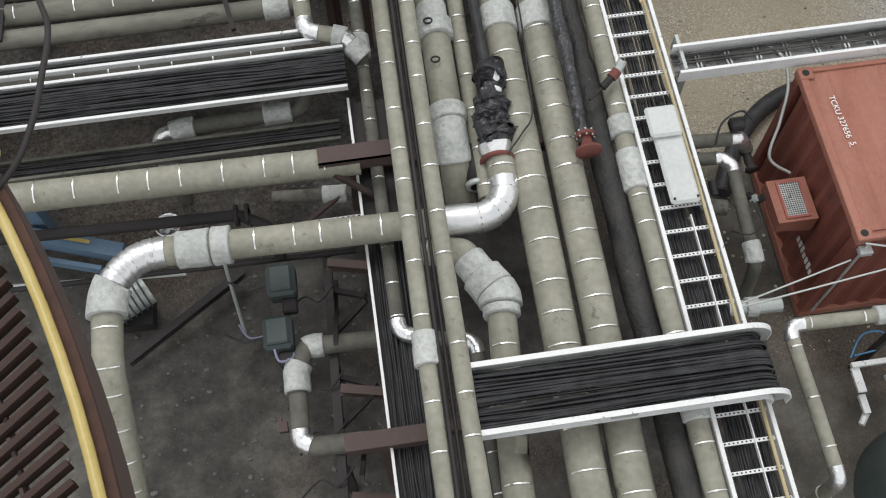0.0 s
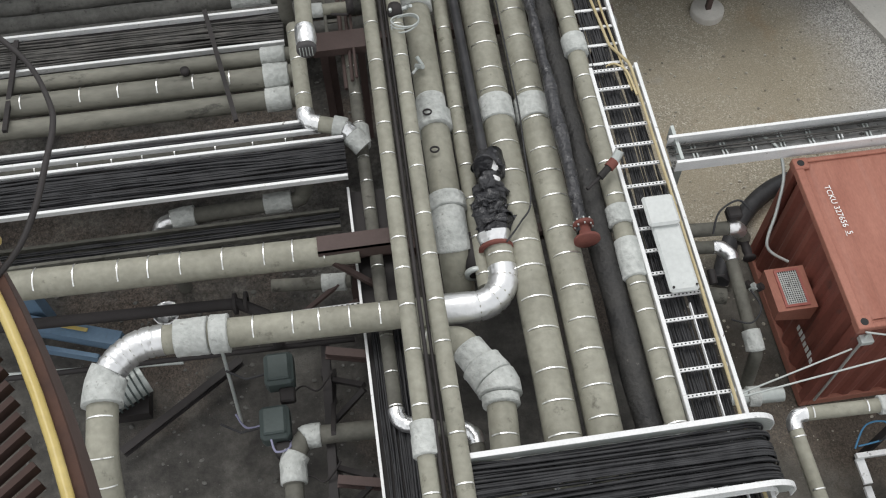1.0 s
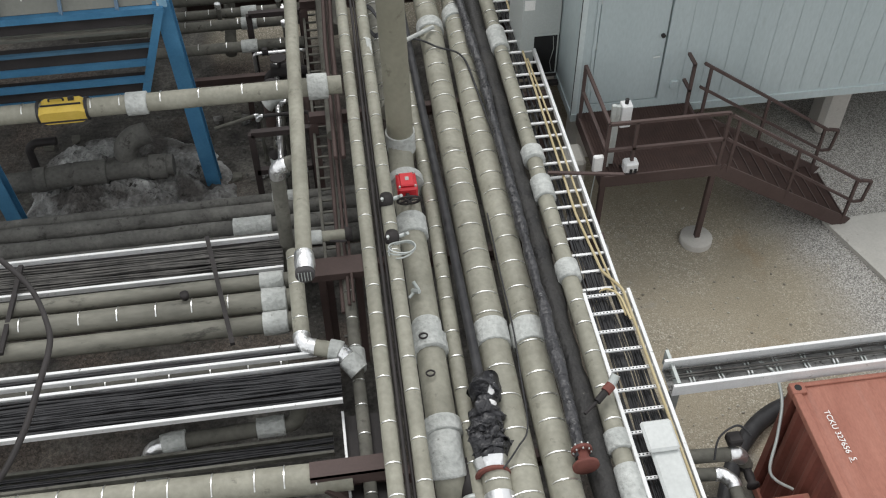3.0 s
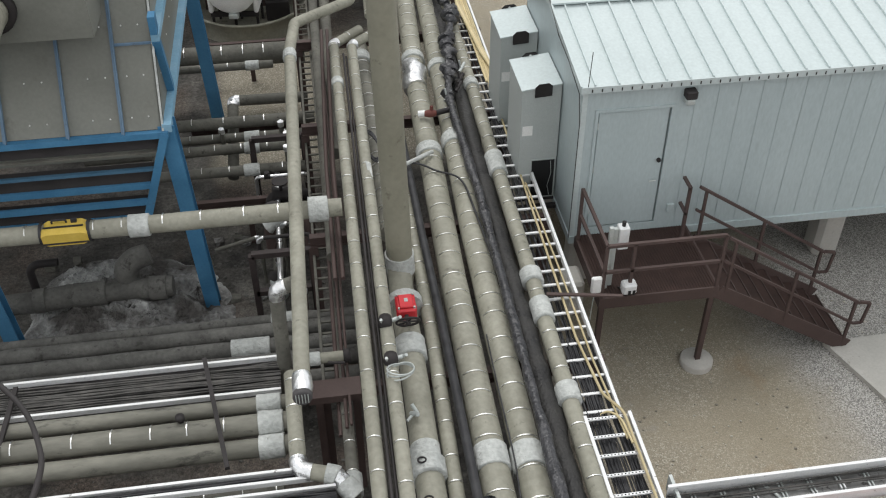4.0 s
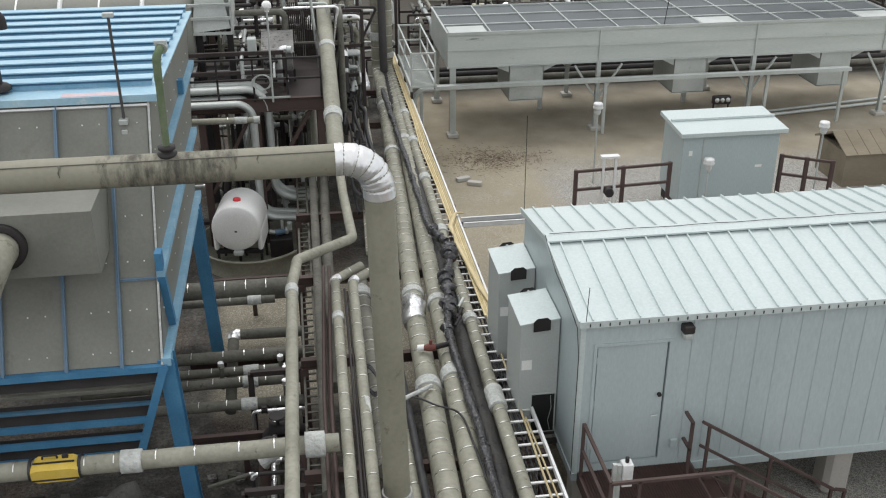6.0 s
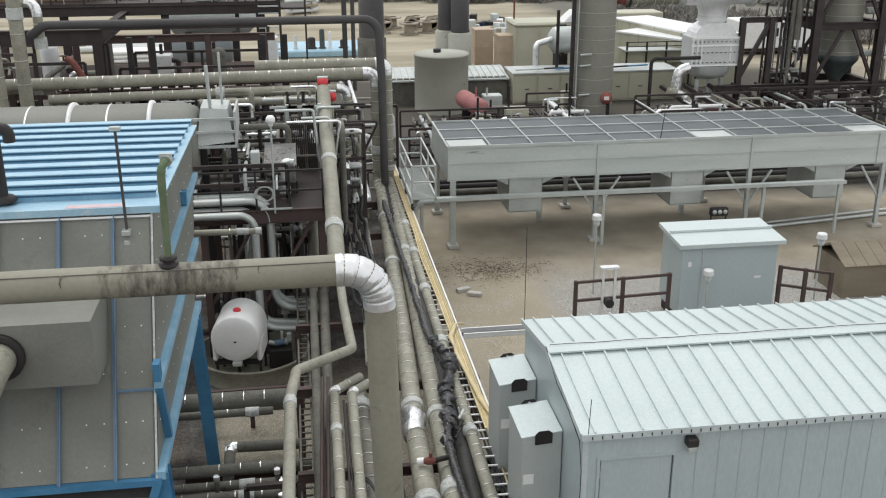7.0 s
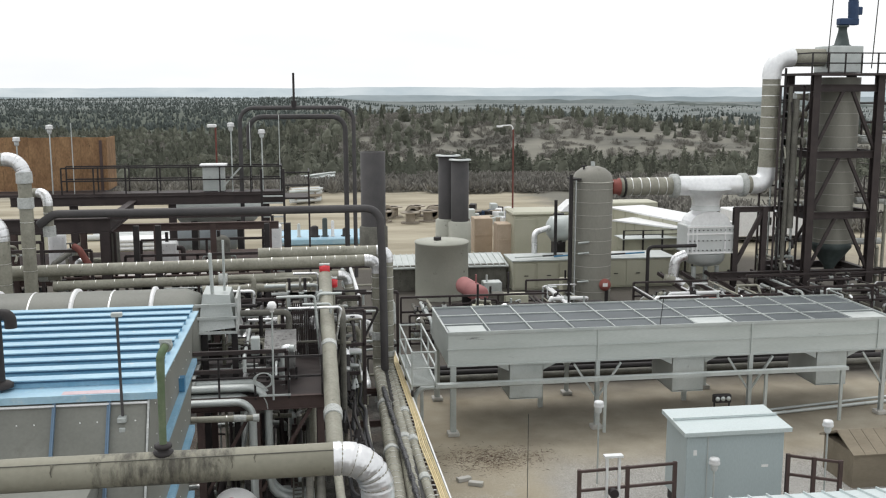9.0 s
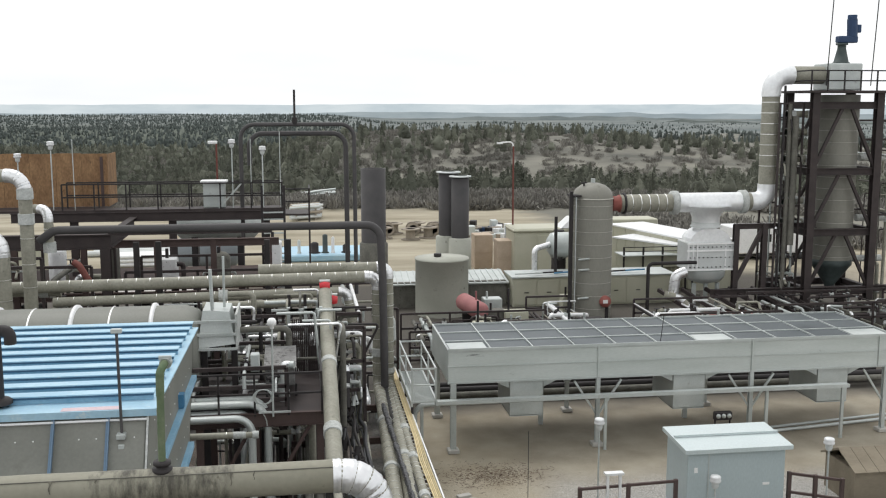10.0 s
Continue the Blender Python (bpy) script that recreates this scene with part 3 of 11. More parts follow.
def pipe(pts, r, label, material=None, bend=0.3, every=0.0, wraps=(), foil=(), name="insulated_pipe", group="", lump=0.004, seg=14, start=0.15, category="pipe", clean=()):
    """A lagged pipe with straps every so many metres, wraps (s0, s1, extra) and foil-covered bends by number."""
    route = Route(pts, bend)
    rnd = random.Random(round(abs(pts[0][0] * 91 + pts[0][1] * 57 + pts[-1][1] * 13 + r * 700), 1))
    body = solid(name, Mesh().sweep(route.span(0, route.length), r, seg, lump=lump), material or JACKET, label, category, group)
    hidden = []
    for s0, s1, extra in wraps:
        if s0 < 0:
            s0, s1 = route.length + s0, route.length + s1
        cuts = [s0, s0 + 0.006] + list(np.linspace(s0 + 0.02, s1 - 0.02, max(3, int((s1 - s0) / 0.05)))) + [s1 - 0.006, s1]
        rad = [r * 0.98] + [r + extra * rnd.uniform(0.94, 1.06) for _ in cuts[1:-1]] + [r * 0.98]
        part("wrap", Mesh().sweep([route.at(s)[0] for s in cuts], rad, 20, lump=0.007), MASTIC, body, "lumpy pale grey insulation wrap")
        hidden.append((s0, s1))
    for k in [k for k in foil if k < len(route.bends)]:
        s0, s1 = route.bend_span(k, r * 0.5)
        span = route.span(s0, s1, 0.02 if r > 0.14 else 0.04)
        if r > 0.14:
            folds, k0 = set(), 6
            while k0 < len(span) - 3:
                folds.add(k0)
                k0 += rnd.randrange(3, 9)
            rad = [r * (0.985 if i in folds else 1.075 if i - 1 in folds else 1.045) for i in range(len(span))]
            part("elbow_cover", Mesh().sweep(span, rad, 24, lump=0.004), SHEET, body, "creased silver sheet elbow cover")
        else:
            rad = [r * (1.05 + 0.05 * rnd.random()) for i in range(len(span))]
            part("elbow_cover", Mesh().sweep(span, rad, 20, lump=0.008), FOIL, body, "crumpled silver foil elbow cover")
        hidden.append((s0, s1))
    if every:
        s = start
        while s < route.length - 0.05:
            if not any(a - 0.02 < s < b + 0.02 for a, b in hidden) and not any(a < s < b for a, b in clean):
                ring(body, route, s, r)
            s += every * rnd.uniform(0.75, 1.25)
    return body


# ---------------- ground, hills and far country ----------------
def smooth(a, b, x):
    k = min(max((x - a) / (b - a), 0.0), 1.0)
    return k * k * (3 - 2 * k)


def height(x, y):
    """The land's height: a level yard, a brushy hill past it and a wide valley to the horizon."""
    r, az = math.hypot(x, y), math.degrees(math.atan2(x, max(y, 1e-3)))
    if y < 100:
        return 0.0
    away = smooth(112, 210, r)
    east = smooth(1, 7, az)
    crest = 7.6 * smooth(-3, 5, az) - 0.26 * max(az - 7, 0)
    z = away * (-6.5 + crest * smooth(180, 330, r) * (1 - smooth(390, 640, r)))
    z -= east * 18.0 * smooth(430, 880, r)
    z += east * 12.0 * math.exp(-((az - 24) / 4) ** 2) * math.exp(-((r - 800) / 130) ** 2)
    z += east * 9.0 * math.exp(-((az - 10) / 5) ** 2) * math.exp(-((r - 1500) / 300) ** 2)
    z -= max(r - 1600, 0) * (0.016 - 0.008 * east)
    z += away * (1.5 * noise.noise(Vector((x * 0.009, y * 0.009, 0.3))) + smooth(500, 1100, r) * (2.0 + 4.0 * east) * noise.noise(Vector((x * 0.0022, y * 0.0022, 1.3))))
    return z


def build_ground():
    ys = [-60, -20, 0, 10, 20, 30, 40, 60, 80, 100] + [112 + 9 * i for i in range(40)] + [480 + 30 * i for i in range(30)] + [1400 + 130 * i for i in range(27)]
    m = Mesh()
    cols = 90
    for y in ys:
        half = 70 + max(y, 0) * 0.95
        for k in range(cols + 1):
            x = -half * 0.85 + 1.85 * half * k / cols
            m.v.append((x, y, height(x, y)))
    for j in range(len(ys) - 1):
        for k in range(cols):
            a = j * (cols + 1) + k
            m.f.append((a, a + 1, a + cols + 2, a + cols + 1))
            m.s.append(True)
    solid("ground", m, GROUND, "gravel and dirt yard running out to brushy hills", "ground", kind="structure")


build_ground()
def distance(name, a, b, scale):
    """A plain glowing backdrop for far country, its haze put into the colours, mottled with woods and clearings."""
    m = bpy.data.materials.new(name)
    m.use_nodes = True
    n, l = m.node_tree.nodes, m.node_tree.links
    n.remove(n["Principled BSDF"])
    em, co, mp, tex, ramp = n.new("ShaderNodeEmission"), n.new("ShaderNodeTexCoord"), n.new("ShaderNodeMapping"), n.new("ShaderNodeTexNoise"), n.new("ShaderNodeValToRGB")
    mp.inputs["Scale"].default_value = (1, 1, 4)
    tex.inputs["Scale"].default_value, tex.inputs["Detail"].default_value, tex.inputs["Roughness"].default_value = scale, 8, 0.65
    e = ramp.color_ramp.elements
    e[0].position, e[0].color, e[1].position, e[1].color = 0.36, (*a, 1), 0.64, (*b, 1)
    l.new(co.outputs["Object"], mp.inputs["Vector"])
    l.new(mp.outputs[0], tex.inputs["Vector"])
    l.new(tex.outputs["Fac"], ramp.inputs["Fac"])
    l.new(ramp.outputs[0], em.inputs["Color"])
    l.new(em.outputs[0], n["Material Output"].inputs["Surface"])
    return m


# haze is painted in: each farther ridge glows paler and bluer
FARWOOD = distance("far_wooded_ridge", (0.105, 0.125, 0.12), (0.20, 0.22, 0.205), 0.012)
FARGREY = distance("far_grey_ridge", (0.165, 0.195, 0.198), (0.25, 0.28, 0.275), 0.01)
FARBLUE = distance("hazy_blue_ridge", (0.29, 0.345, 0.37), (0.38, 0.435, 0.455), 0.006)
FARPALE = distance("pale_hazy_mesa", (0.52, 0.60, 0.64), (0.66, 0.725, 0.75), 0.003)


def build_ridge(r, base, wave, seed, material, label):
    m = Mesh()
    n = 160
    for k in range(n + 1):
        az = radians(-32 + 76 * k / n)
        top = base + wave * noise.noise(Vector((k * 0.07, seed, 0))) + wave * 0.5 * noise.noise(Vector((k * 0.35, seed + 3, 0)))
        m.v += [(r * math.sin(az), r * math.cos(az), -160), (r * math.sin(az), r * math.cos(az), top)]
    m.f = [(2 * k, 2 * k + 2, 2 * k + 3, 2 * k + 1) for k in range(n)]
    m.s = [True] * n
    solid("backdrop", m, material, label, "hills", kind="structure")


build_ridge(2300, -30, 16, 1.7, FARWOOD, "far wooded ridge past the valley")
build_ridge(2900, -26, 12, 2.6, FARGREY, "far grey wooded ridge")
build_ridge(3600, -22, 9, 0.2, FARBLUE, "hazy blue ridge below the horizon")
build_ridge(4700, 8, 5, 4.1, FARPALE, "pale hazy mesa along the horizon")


def tree_shape(rnd, leaves, rows=6, sides=7, tall=True):
    """Corners and triangles of a ragged juniper, one metre high: a lumpy core and tufts that stand out of it."""
    v, f = [], []
    lean = (rnd.uniform(-0.06, 0.06), rnd.uniform(-0.06, 0.06))

    def girth(h):
        return (0.30 * (1.03 - h) ** 0.8 * (0.55 + min(h / 0.14, 1) * 0.45)) if tall else 0.42 * math.sqrt(max(1.02 - (h - 0.35) ** 2 / 0.43, 0.02))
    for j in range(rows + 1):
        h = j / rows
        for k in range(sides):
            a = 2 * math.pi * (k + 0.5 * (j % 2)) / sides
            w = girth(h) * rnd.uniform(0.4, 0.85)
            v.append((w * math.cos(a) + lean[0] * h, w * math.sin(a) + lean[1] * h, h * 0.97 + rnd.uniform(-0.05, 0.03)))
    for j in range(rows):
        for k in range(sides):
            a, b = j * sides + k, j * sides + (k + 1) % sides
            f += [(a, b, b + sides), (a, b + sides, a + sides)]
    for _ in range(leaves):
        h, a = rnd.random() ** 0.85, rnd.uniform(0, 6.283)
        w = girth(h) * rnd.uniform(0.55, 1.25)
        c = Vector((w * math.cos(a) + lean[0] * h, w * math.sin(a) + lean[1] * h, h))
        q = rnd.uniform(0.02, 0.05) if leaves > 50 else rnd.uniform(0.06, 0.12)
        o = [Vector((rnd.gauss(0, 1), rnd.gauss(0, 1), rnd.gauss(0.2, 0.9))).normalized() * q for _ in range(3)]
        k = len(v)
        v += [tuple(c + p) for p in o]
        f.append((k, k + 1, k + 2))
    return np.array(v), np.array(f)


def scatter(name, places, shapes, material, label, category):
    """One mesh of many turned and scaled copies; places are (x, y, z, height, width, turn, shape)."""
    vs, fs, base = [], [], 0
    for x, y, z, h, w, turn, k in places:
        sv, sf = shapes[k]
        c, q = math.cos(turn), math.sin(turn)
        vs.append(np.column_stack([x + w * (sv[:, 0] * c - sv[:, 1] * q), y + w * (sv[:, 0] * q + sv[:, 1] * c), z + h * sv[:, 2]]))
        fs.append(sf + base)
        base += len(sv)
    v, f = np.concatenate(vs), np.concatenate(fs)
    me = bpy.data.meshes.new(name)
    me.vertices.add(len(v))
    me.vertices.foreach_set("co", v.astype(np.float32).ravel())
    me.loops.add(3 * len(f))
    me.loops.foreach_set("vertex_index", f.astype(np.int32).ravel())
    me.polygons.add(len(f))
    me.polygons.foreach_set("loop_start", np.arange(0, 3 * len(f), 3, dtype=np.int32))
    me.update(calc_edges=True)
    me.validate()
    me.materials.append(material)
    return tagged(new(name, me), label, category, kind="stuff")


def build_trees():
    rnd = random.Random(5)
    near = [tree_shape(rnd, 300) for _ in range(6)] + [tree_shape(rnd, 280, tall=False) for _ in range(4)]
    far = [tree_shape(rnd, 26, 3, 5) for _ in range(5)] + [tree_shape(rnd, 24, 3, 5, False) for _ in range(3)]
    close, distant, brush = [], [], []
    while len(close) + len(distant) < 15500:
        r = 128 + 1750 * rnd.random() ** 1.6
        az = rnd.uniform(-21, 38)
        x, y = r * math.sin(radians(az)), r * math.cos(radians(az))
        dense = 0.42 + 0.85 * noise.noise(Vector((x * 0.014, y * 0.014, 7))) + 0.35 * noise.noise(Vector((x * 0.05, y * 0.05, 2)))
        east = smooth(-4, 4, az)
        dense += 0.75 * (1 - east) - 0.12 * east - 0.22 * east * math.exp(-((r - 330) / 70) ** 2)
        if rnd.random() > dense or y < 122 or (y < 150 and rnd.random() < 0.6):
            continue
        tall = rnd.random() < 0.6
        h = rnd.uniform(2.0, 5.4) * (0.8 if not tall else 1.0) * (0.75 if az < -2 else 1.0)
        w = h * rnd.uniform(0.9, 1.5)
        if r < 430:
            close.append((x, y, height(x, y) - 0.15, h, w, rnd.uniform(0, 6.3), rnd.randrange(6) if tall else 6 + rnd.randrange(4)))
        else:
            distant.append((x, y, height(x, y) - 0.2, h * 0.9, w * 0.95, rnd.uniform(0, 6.3), rnd.randrange(5) if tall else 5 + rnd.randrange(3)))
    twigs = []
    for _ in range(4):
        v, f = [], []
        for _ in range(110):
            a, l, up = rnd.uniform(0, 6.283), rnd.uniform(0.4, 1.0), rnd.uniform(0.25, 1.0)
            p = Vector((0.35 * rnd.gauss(0, 1), 0.35 * rnd.gauss(0, 1), 0.0))
            q = p + Vector((math.cos(a) * l * 0.6, math.sin(a) * l * 0.6, up))
            o = Vector((rnd.gauss(0, 1), rnd.gauss(0, 1), 0.4)).normalized() * 0.045
            k = len(v)
            v += [tuple(p), tuple(q + o), tuple(q - o)]
            f.append((k, k + 1, k + 2))
        twigs.append((np.array(v), np.array(f)))
    for _ in range(7600):
        r = 108 + 290 * rnd.random() ** 1.8
        az = rnd.uniform(-14, 37)
        if az > 17 and rnd.random() < 0.5:
            r = rnd.uniform(80, 130)
        x, y = r * math.sin(radians(az)), r * math.cos(radians(az))
        if y < (112 if az < 17 else 76) + 8 * noise.noise(Vector((x * 0.06, 0, 3))) or noise.noise(Vector((x * 0.03, y * 0.03, 9))) < -0.25:
            continue
        brush.append((x, y, height(x, y) - 0.05, rnd.uniform(0.5, 1.7), rnd.uniform(0.8, 1.9), rnd.uniform(0, 6.3), rnd.randrange(4)))
    scatter("juniper_trees", close, near, LEAF, "olive green junipers scattered over the brushy hillside", "trees")
    scatter("far_woods", distant, far, LEAFHAZE, "far woods of small dark junipers", "woods")
    scatter("sagebrush", brush, twigs, BARK, "grey leafless brush along the yard's edge", "brush")


build_trees()


# ---------------- pipe rack: the pipes along it ----------------
PIPES = "pipes of the rack"
Y0, Y1 = 0.3, 33.0
pipe([(0.18, Y0, 2.75), (0.40, 17.5, 2.75), (0.95, 18.1, 2.72)], 0.094, "thin khaki lagged pipe on the rack's upper tier", every=0.5, wraps=[(2.85, 3.2, 0.035), (15.6, 15.8, 0.02)], foil=[0], bend=0.12, group=PIPES)
pipe([(0.53, Y0, 2.75), (0.54, 5, 2.75), (0.66, 12.8, 2.75), (0.74, 17.4, 2.75), (1.3, 18.0, 2.72)], 0.094, "thin khaki lagged pipe with loose fittings clamped on", every=0.55, foil=[0], bend=0.12, group=PIPES)
pipe([(0.90, 5.4, 1.7), (0.87, 5.75, 2.2), (0.95, 11.2, 2.2), (0.95, 11.2, 3.2)], 0.18, "wide khaki lagged pipe with pale wrapped joints", every=0.0, bend=0.35, wraps=[(0.55, 1.05, 0.02), (1.05, 1.25, 0.05), (2.25, 2.5, 0.05), (2.5, 2.75, 0.01), (4.25, 4.6, 0.04)], group=PIPES)
pipe([(1.16, 5.2, 2.15), (1.2, 7.6, 2.15), (1.27, 10, 2.15), (1.33, 20, 2.15)], 0.1, "narrow khaki lagged pipe between wider ones", every=0.45, group=PIPES)
pipe([(1.41, 6.9, 2.3), (1.42, 9.3, 2.3), (1.40, 12, 2.3), (1.40, 20, 2.3)], 0.062, "smooth black rubber hose lying on the rack", BLACK, lump=0, name="hose", category="hose", group="")
pipe([(1.60, Y0, 2.15), (1.66, 4, 2.15), (1.69, 7.5, 2.15), (1.74, 11, 2.15), (1.9, 16.6, 2.15), (2.2, 22.0, 2.15), (2.66, Y1, 2.15), (2.66, Y1 + 0.9, 2.15), (2.66, Y1 + 0.9, 6.1), (-9.6, Y1 + 0.9, 6.0)], 0.2, "wide khaki lagged pipe that climbs to the cross pipes", every=0.42, wraps=[(7.15, 7.5, 0.025), (13.95, 14.2, 0.03), (17.3, 17.5, 0.03), (25.5, 25.7, 0.03), (29.5, 29.8, 0.03), (34.6, 34.9, 0.03)], foil=[1], bend=0.35, group=PIPES)
pipe([(2.03, Y0, 2.15), (2.10, 4, 2.15), (2.14, 7.5, 2.15), (2.22, 12.3, 2.15), (2.45, 18, 2.15), (3.05, Y1, 2.15), (3.05, Y1 + 1.3, 2.15), (3.05, Y1 + 1.3, 6.35), (-1.4, Y1 + 1.3, 6.35)], 0.192, "wide khaki lagged pipe with straps cut to their glinting tops", every=0.42, wraps=[(7.1, 7.45, 0.025), (14.2, 14.5, 0.03), (16.9, 17.1, 0.03), (26.3, 26.6, 0.03), (34.3, 34.5, 0.03)], foil=[1], bend=0.3, group=PIPES)
pipe([(2.55, Y0, 2.15), (2.56, 5, 2.15), (2.6, 12, 2.15), (2.75, 20, 2.15), (2.9, Y1 + 1, 2.15)], 0.15, "black pipe wrapped in tarry dusty plastic", TAR, lump=0.03, group=PIPES, name="bare_pipe")
pipe([(2.80, Y0, 2.25), (2.81, 5, 2.25), (2.86, 9, 2.25), (2.9, 14, 2.25), (2.97, 22, 2.25), (3.06, 30.5, 2.25), (3.1, Y1 + 2, 2.25)], 0.118, "narrow khaki lagged pipe beside the cable ladder", every=0.42, wraps=[(2.05, 2.35, 0.03), (4.7, 5.2, 0.03), (5.4, 5.65, 0.035), (8.0, 8.3, 0.04), (9.55, 9.95, 0.035), (10.35, 10.6, 0.05), (13.15, 13.7, 0.04), (16.0, 16.2, 0.03), (20, 20.3, 0.03), (23.2, 23.5, 0.03), (26, 26.3, 0.03), (28.5, 28.8, 0.03)], group=PIPES)
pipe([(-0.02, 9.4, 1.9), (-0.02, 3.85, 1.9), (0.45, 3.72, 1.9), (0.78, 3.68, 1.9), (0.78, Y0, 1.75)], 0.08, "dusty khaki pipe that ducks under the rack", JACKET_DARK, every=0.45, wraps=[(1.55, 1.85, 0.04)], foil=[0, 1], bend=0.16, group=PIPES)
pipe([(0.94, 12.5, 1.95), (0.95, 16.2, 1.98), (0.94, 18.7, 2.0)], 0.18, "wide darker lagged pipe low in the rack with a pale collar", JACKET_MID, every=0.4, wraps=[(5.45, 5.75, 0.04)], group=PIPES)
for off in (0.0, 0.115):
    pipe([(0.0 + off, 10.9, 2.5), (0.03 + off, 13.75, 2.5), (0.15 + off, 17.2, 2.5), (0.2 + off, 18.6, 2.5)], 0.034, "thin grey-brown conduit beside the lagged pipes", BROWN, lump=0, name="conduit", seg=8, category="conduit")
# lean pair of rods between the two thin pipes
pipe([(0.30, 1.0, 2.8), (0.40, 7.3, 2.8), (0.56, 17, 2.8)], 0.022, "thin dark conduit between two lagged pipes", DARKSTEEL, lump=0, name="conduit", seg=8, category="conduit")
pipe([(0.37, 1.0, 2.74), (0.46, 7.3, 2.74), (0.61, 17, 2.74)], 0.018, "thin dark conduit between two lagged pipes", DARKSTEEL, lump=0, name="conduit", seg=8, category="conduit")

# ---------------- pipes across, west of the rack ----------------
CROSS = "pipes across the yard west of the rack"
pipe([(-7.5, 6.05, 2.2), (-0.2, 5.9, 2.2)], 0.175, "wide khaki lagged pipe ending under a brown beam", every=0.42, group=CROSS, start=3.2)
silver = pipe([(1.37, 5.66, 2.25), (1.35, 4.95, 2.2), (-0.2, 5.0, 2.2), (-3.07, 5.08, 2.2), (-3.08, 3.9, 2.1), (-3.09, 2.2, 0.9)], 0.165, "wide khaki lagged pipe with silver elbows and pale collars", every=0.36, wraps=[(3.62, 3.82, 0.05), (3.84, 4.2, 0.045), (5.02, 5.4, 0.05)], foil=[0, 1], bend=0.58, group=CROSS)
bow = Route([(1.37, 5.66, 2.25), (1.35, 4.95, 2.2), (-0.2, 5.0, 2.2)], 0.58)
b0 = bow.bend_span(0, 0.08)[1]
part("elbow_sleeve", Mesh().sweep(bow.span(b0 - 0.02, b0 + 0.3, 0.04), 0.175, 24, lump=0.004), SHEET, silver, "silver sheet sleeve")
pipe([(0.3, 4.75, 2.0), (0.78, 4.62, 2.1), (1.1, 4.0, 2.15), (1.05, 3.4, 2.15), (0.95, 2.3, 2.1), (0.85, Y0, 2.1)], 0.16, "khaki pipe with a bulky pale wrapped elbow", every=0.42, wraps=[(0.62, 0.86, 0.03), (0.87, 1.1, 0.075), (1.105, 1.3, 0.08), (1.31, 1.42, 0.045)], bend=0.1, group=CROSS)
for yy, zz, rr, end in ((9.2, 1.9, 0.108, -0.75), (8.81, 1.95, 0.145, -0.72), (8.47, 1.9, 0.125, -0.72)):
    pipe([(-9, yy, zz), (end, yy, zz)], rr, "darker lagged pipe with a pale wrapped end", JACKET_MID, every=0.44 if rr > 0.14 else 0, wraps=[(-0.45, -0.12, 0.03)], group=CROSS)
pipe([(-9, 11.95, 3.0), (0.2, 11.95, 3.0)], 0.14, "khaki lagged pipe with a yellow equipment pouch strapped on", every=0.5, wraps=[(6.1, 6.4, 0.03), (8.7, 9.0, 0.05)], group=CROSS)
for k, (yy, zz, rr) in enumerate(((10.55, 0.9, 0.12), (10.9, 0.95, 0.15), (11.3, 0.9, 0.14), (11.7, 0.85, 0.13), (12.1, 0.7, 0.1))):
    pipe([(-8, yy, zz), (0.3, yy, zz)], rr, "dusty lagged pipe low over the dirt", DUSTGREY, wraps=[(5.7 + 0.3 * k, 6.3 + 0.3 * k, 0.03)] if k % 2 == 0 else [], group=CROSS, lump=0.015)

# the pipe that stands up from the rack and turns west overhead
riser = pipe([(0.98, 11.2, 2.1), (0.84, 11.2, 7.7), (-9.5, 11.2, 7.7)], 0.19, "wide khaki riser with a silver elbow, blackened with soot", JACKET_SOOT, bend=0.42, foil=[0], seg=20, every=0)
part("collar", Mesh().sweep([(0.975, 11.2, 2.3), (0.965, 11.2, 2.62)], 0.215, 20, lump=0.01), MASTIC, riser, "pale grey collar")

# pipe above the west edge of the rack
pipe([(-0.5, 7.9, 3.4), (-0.47, 9.8, 3.5), (-0.41, 16.0, 3.5), (-0.3, 17.0, 3.5), (0.8, 17.9, 3.45), (0.76, 20.6, 3.25), (0.72, 21.9, 3.57)], 0.1, "khaki lagged pipe run above the rack's edge", wraps=[(7.75, 8.0, 0.02)], bend=0.2, lump=0.003)
pipe([(0.715, 21.8, 3.54), (0.71, 22, 3.6), (0.77, 30.9, 6.15)], 0.205, "wide pale lagged pipe sloping up over the rack", JACKET, wraps=[(0.0, 0.2, 0.03), (1.75, 2.05, 0.03), (5.05, 5.25, 0.02)], bend=0.3, lump=0.003)
ef = thing("end_flange", "dark hatched end cap of the upper pipe in a foil cuff", "flange")
part("cuff", Mesh().sweep([(-0.5, 7.92, 3.4), (-0.498, 8.05, 3.407), (-0.495, 8.2, 3.415)], [0.115, 0.122, 0.112], 18, lump=0.025), FOIL, ef, "crumpled foil cuff")
part("disc", Mesh().lathe((-0.5, 7.9, 3.4), [(0.0, -0.05), (0.105, -0.05), (0.115, -0.03), (0.115, 0.03)], 18, "Y"), STACKGREY, ef)
for k in range(5):
    part("bar", Mesh().box(-0.58 + 0.035 * k, 7.843, 3.33, -0.57 + 0.035 * k, 7.849, 3.47), GALV, ef)
pipe([(-0.84, 9.95, 0.6), (-0.78, 9.9, 3.3), (-0.48, 9.9, 3.4)], 0.1, "dusty branch pipe with a silver elbow", JACKET_DARK, foil=[0], bend=0.14)
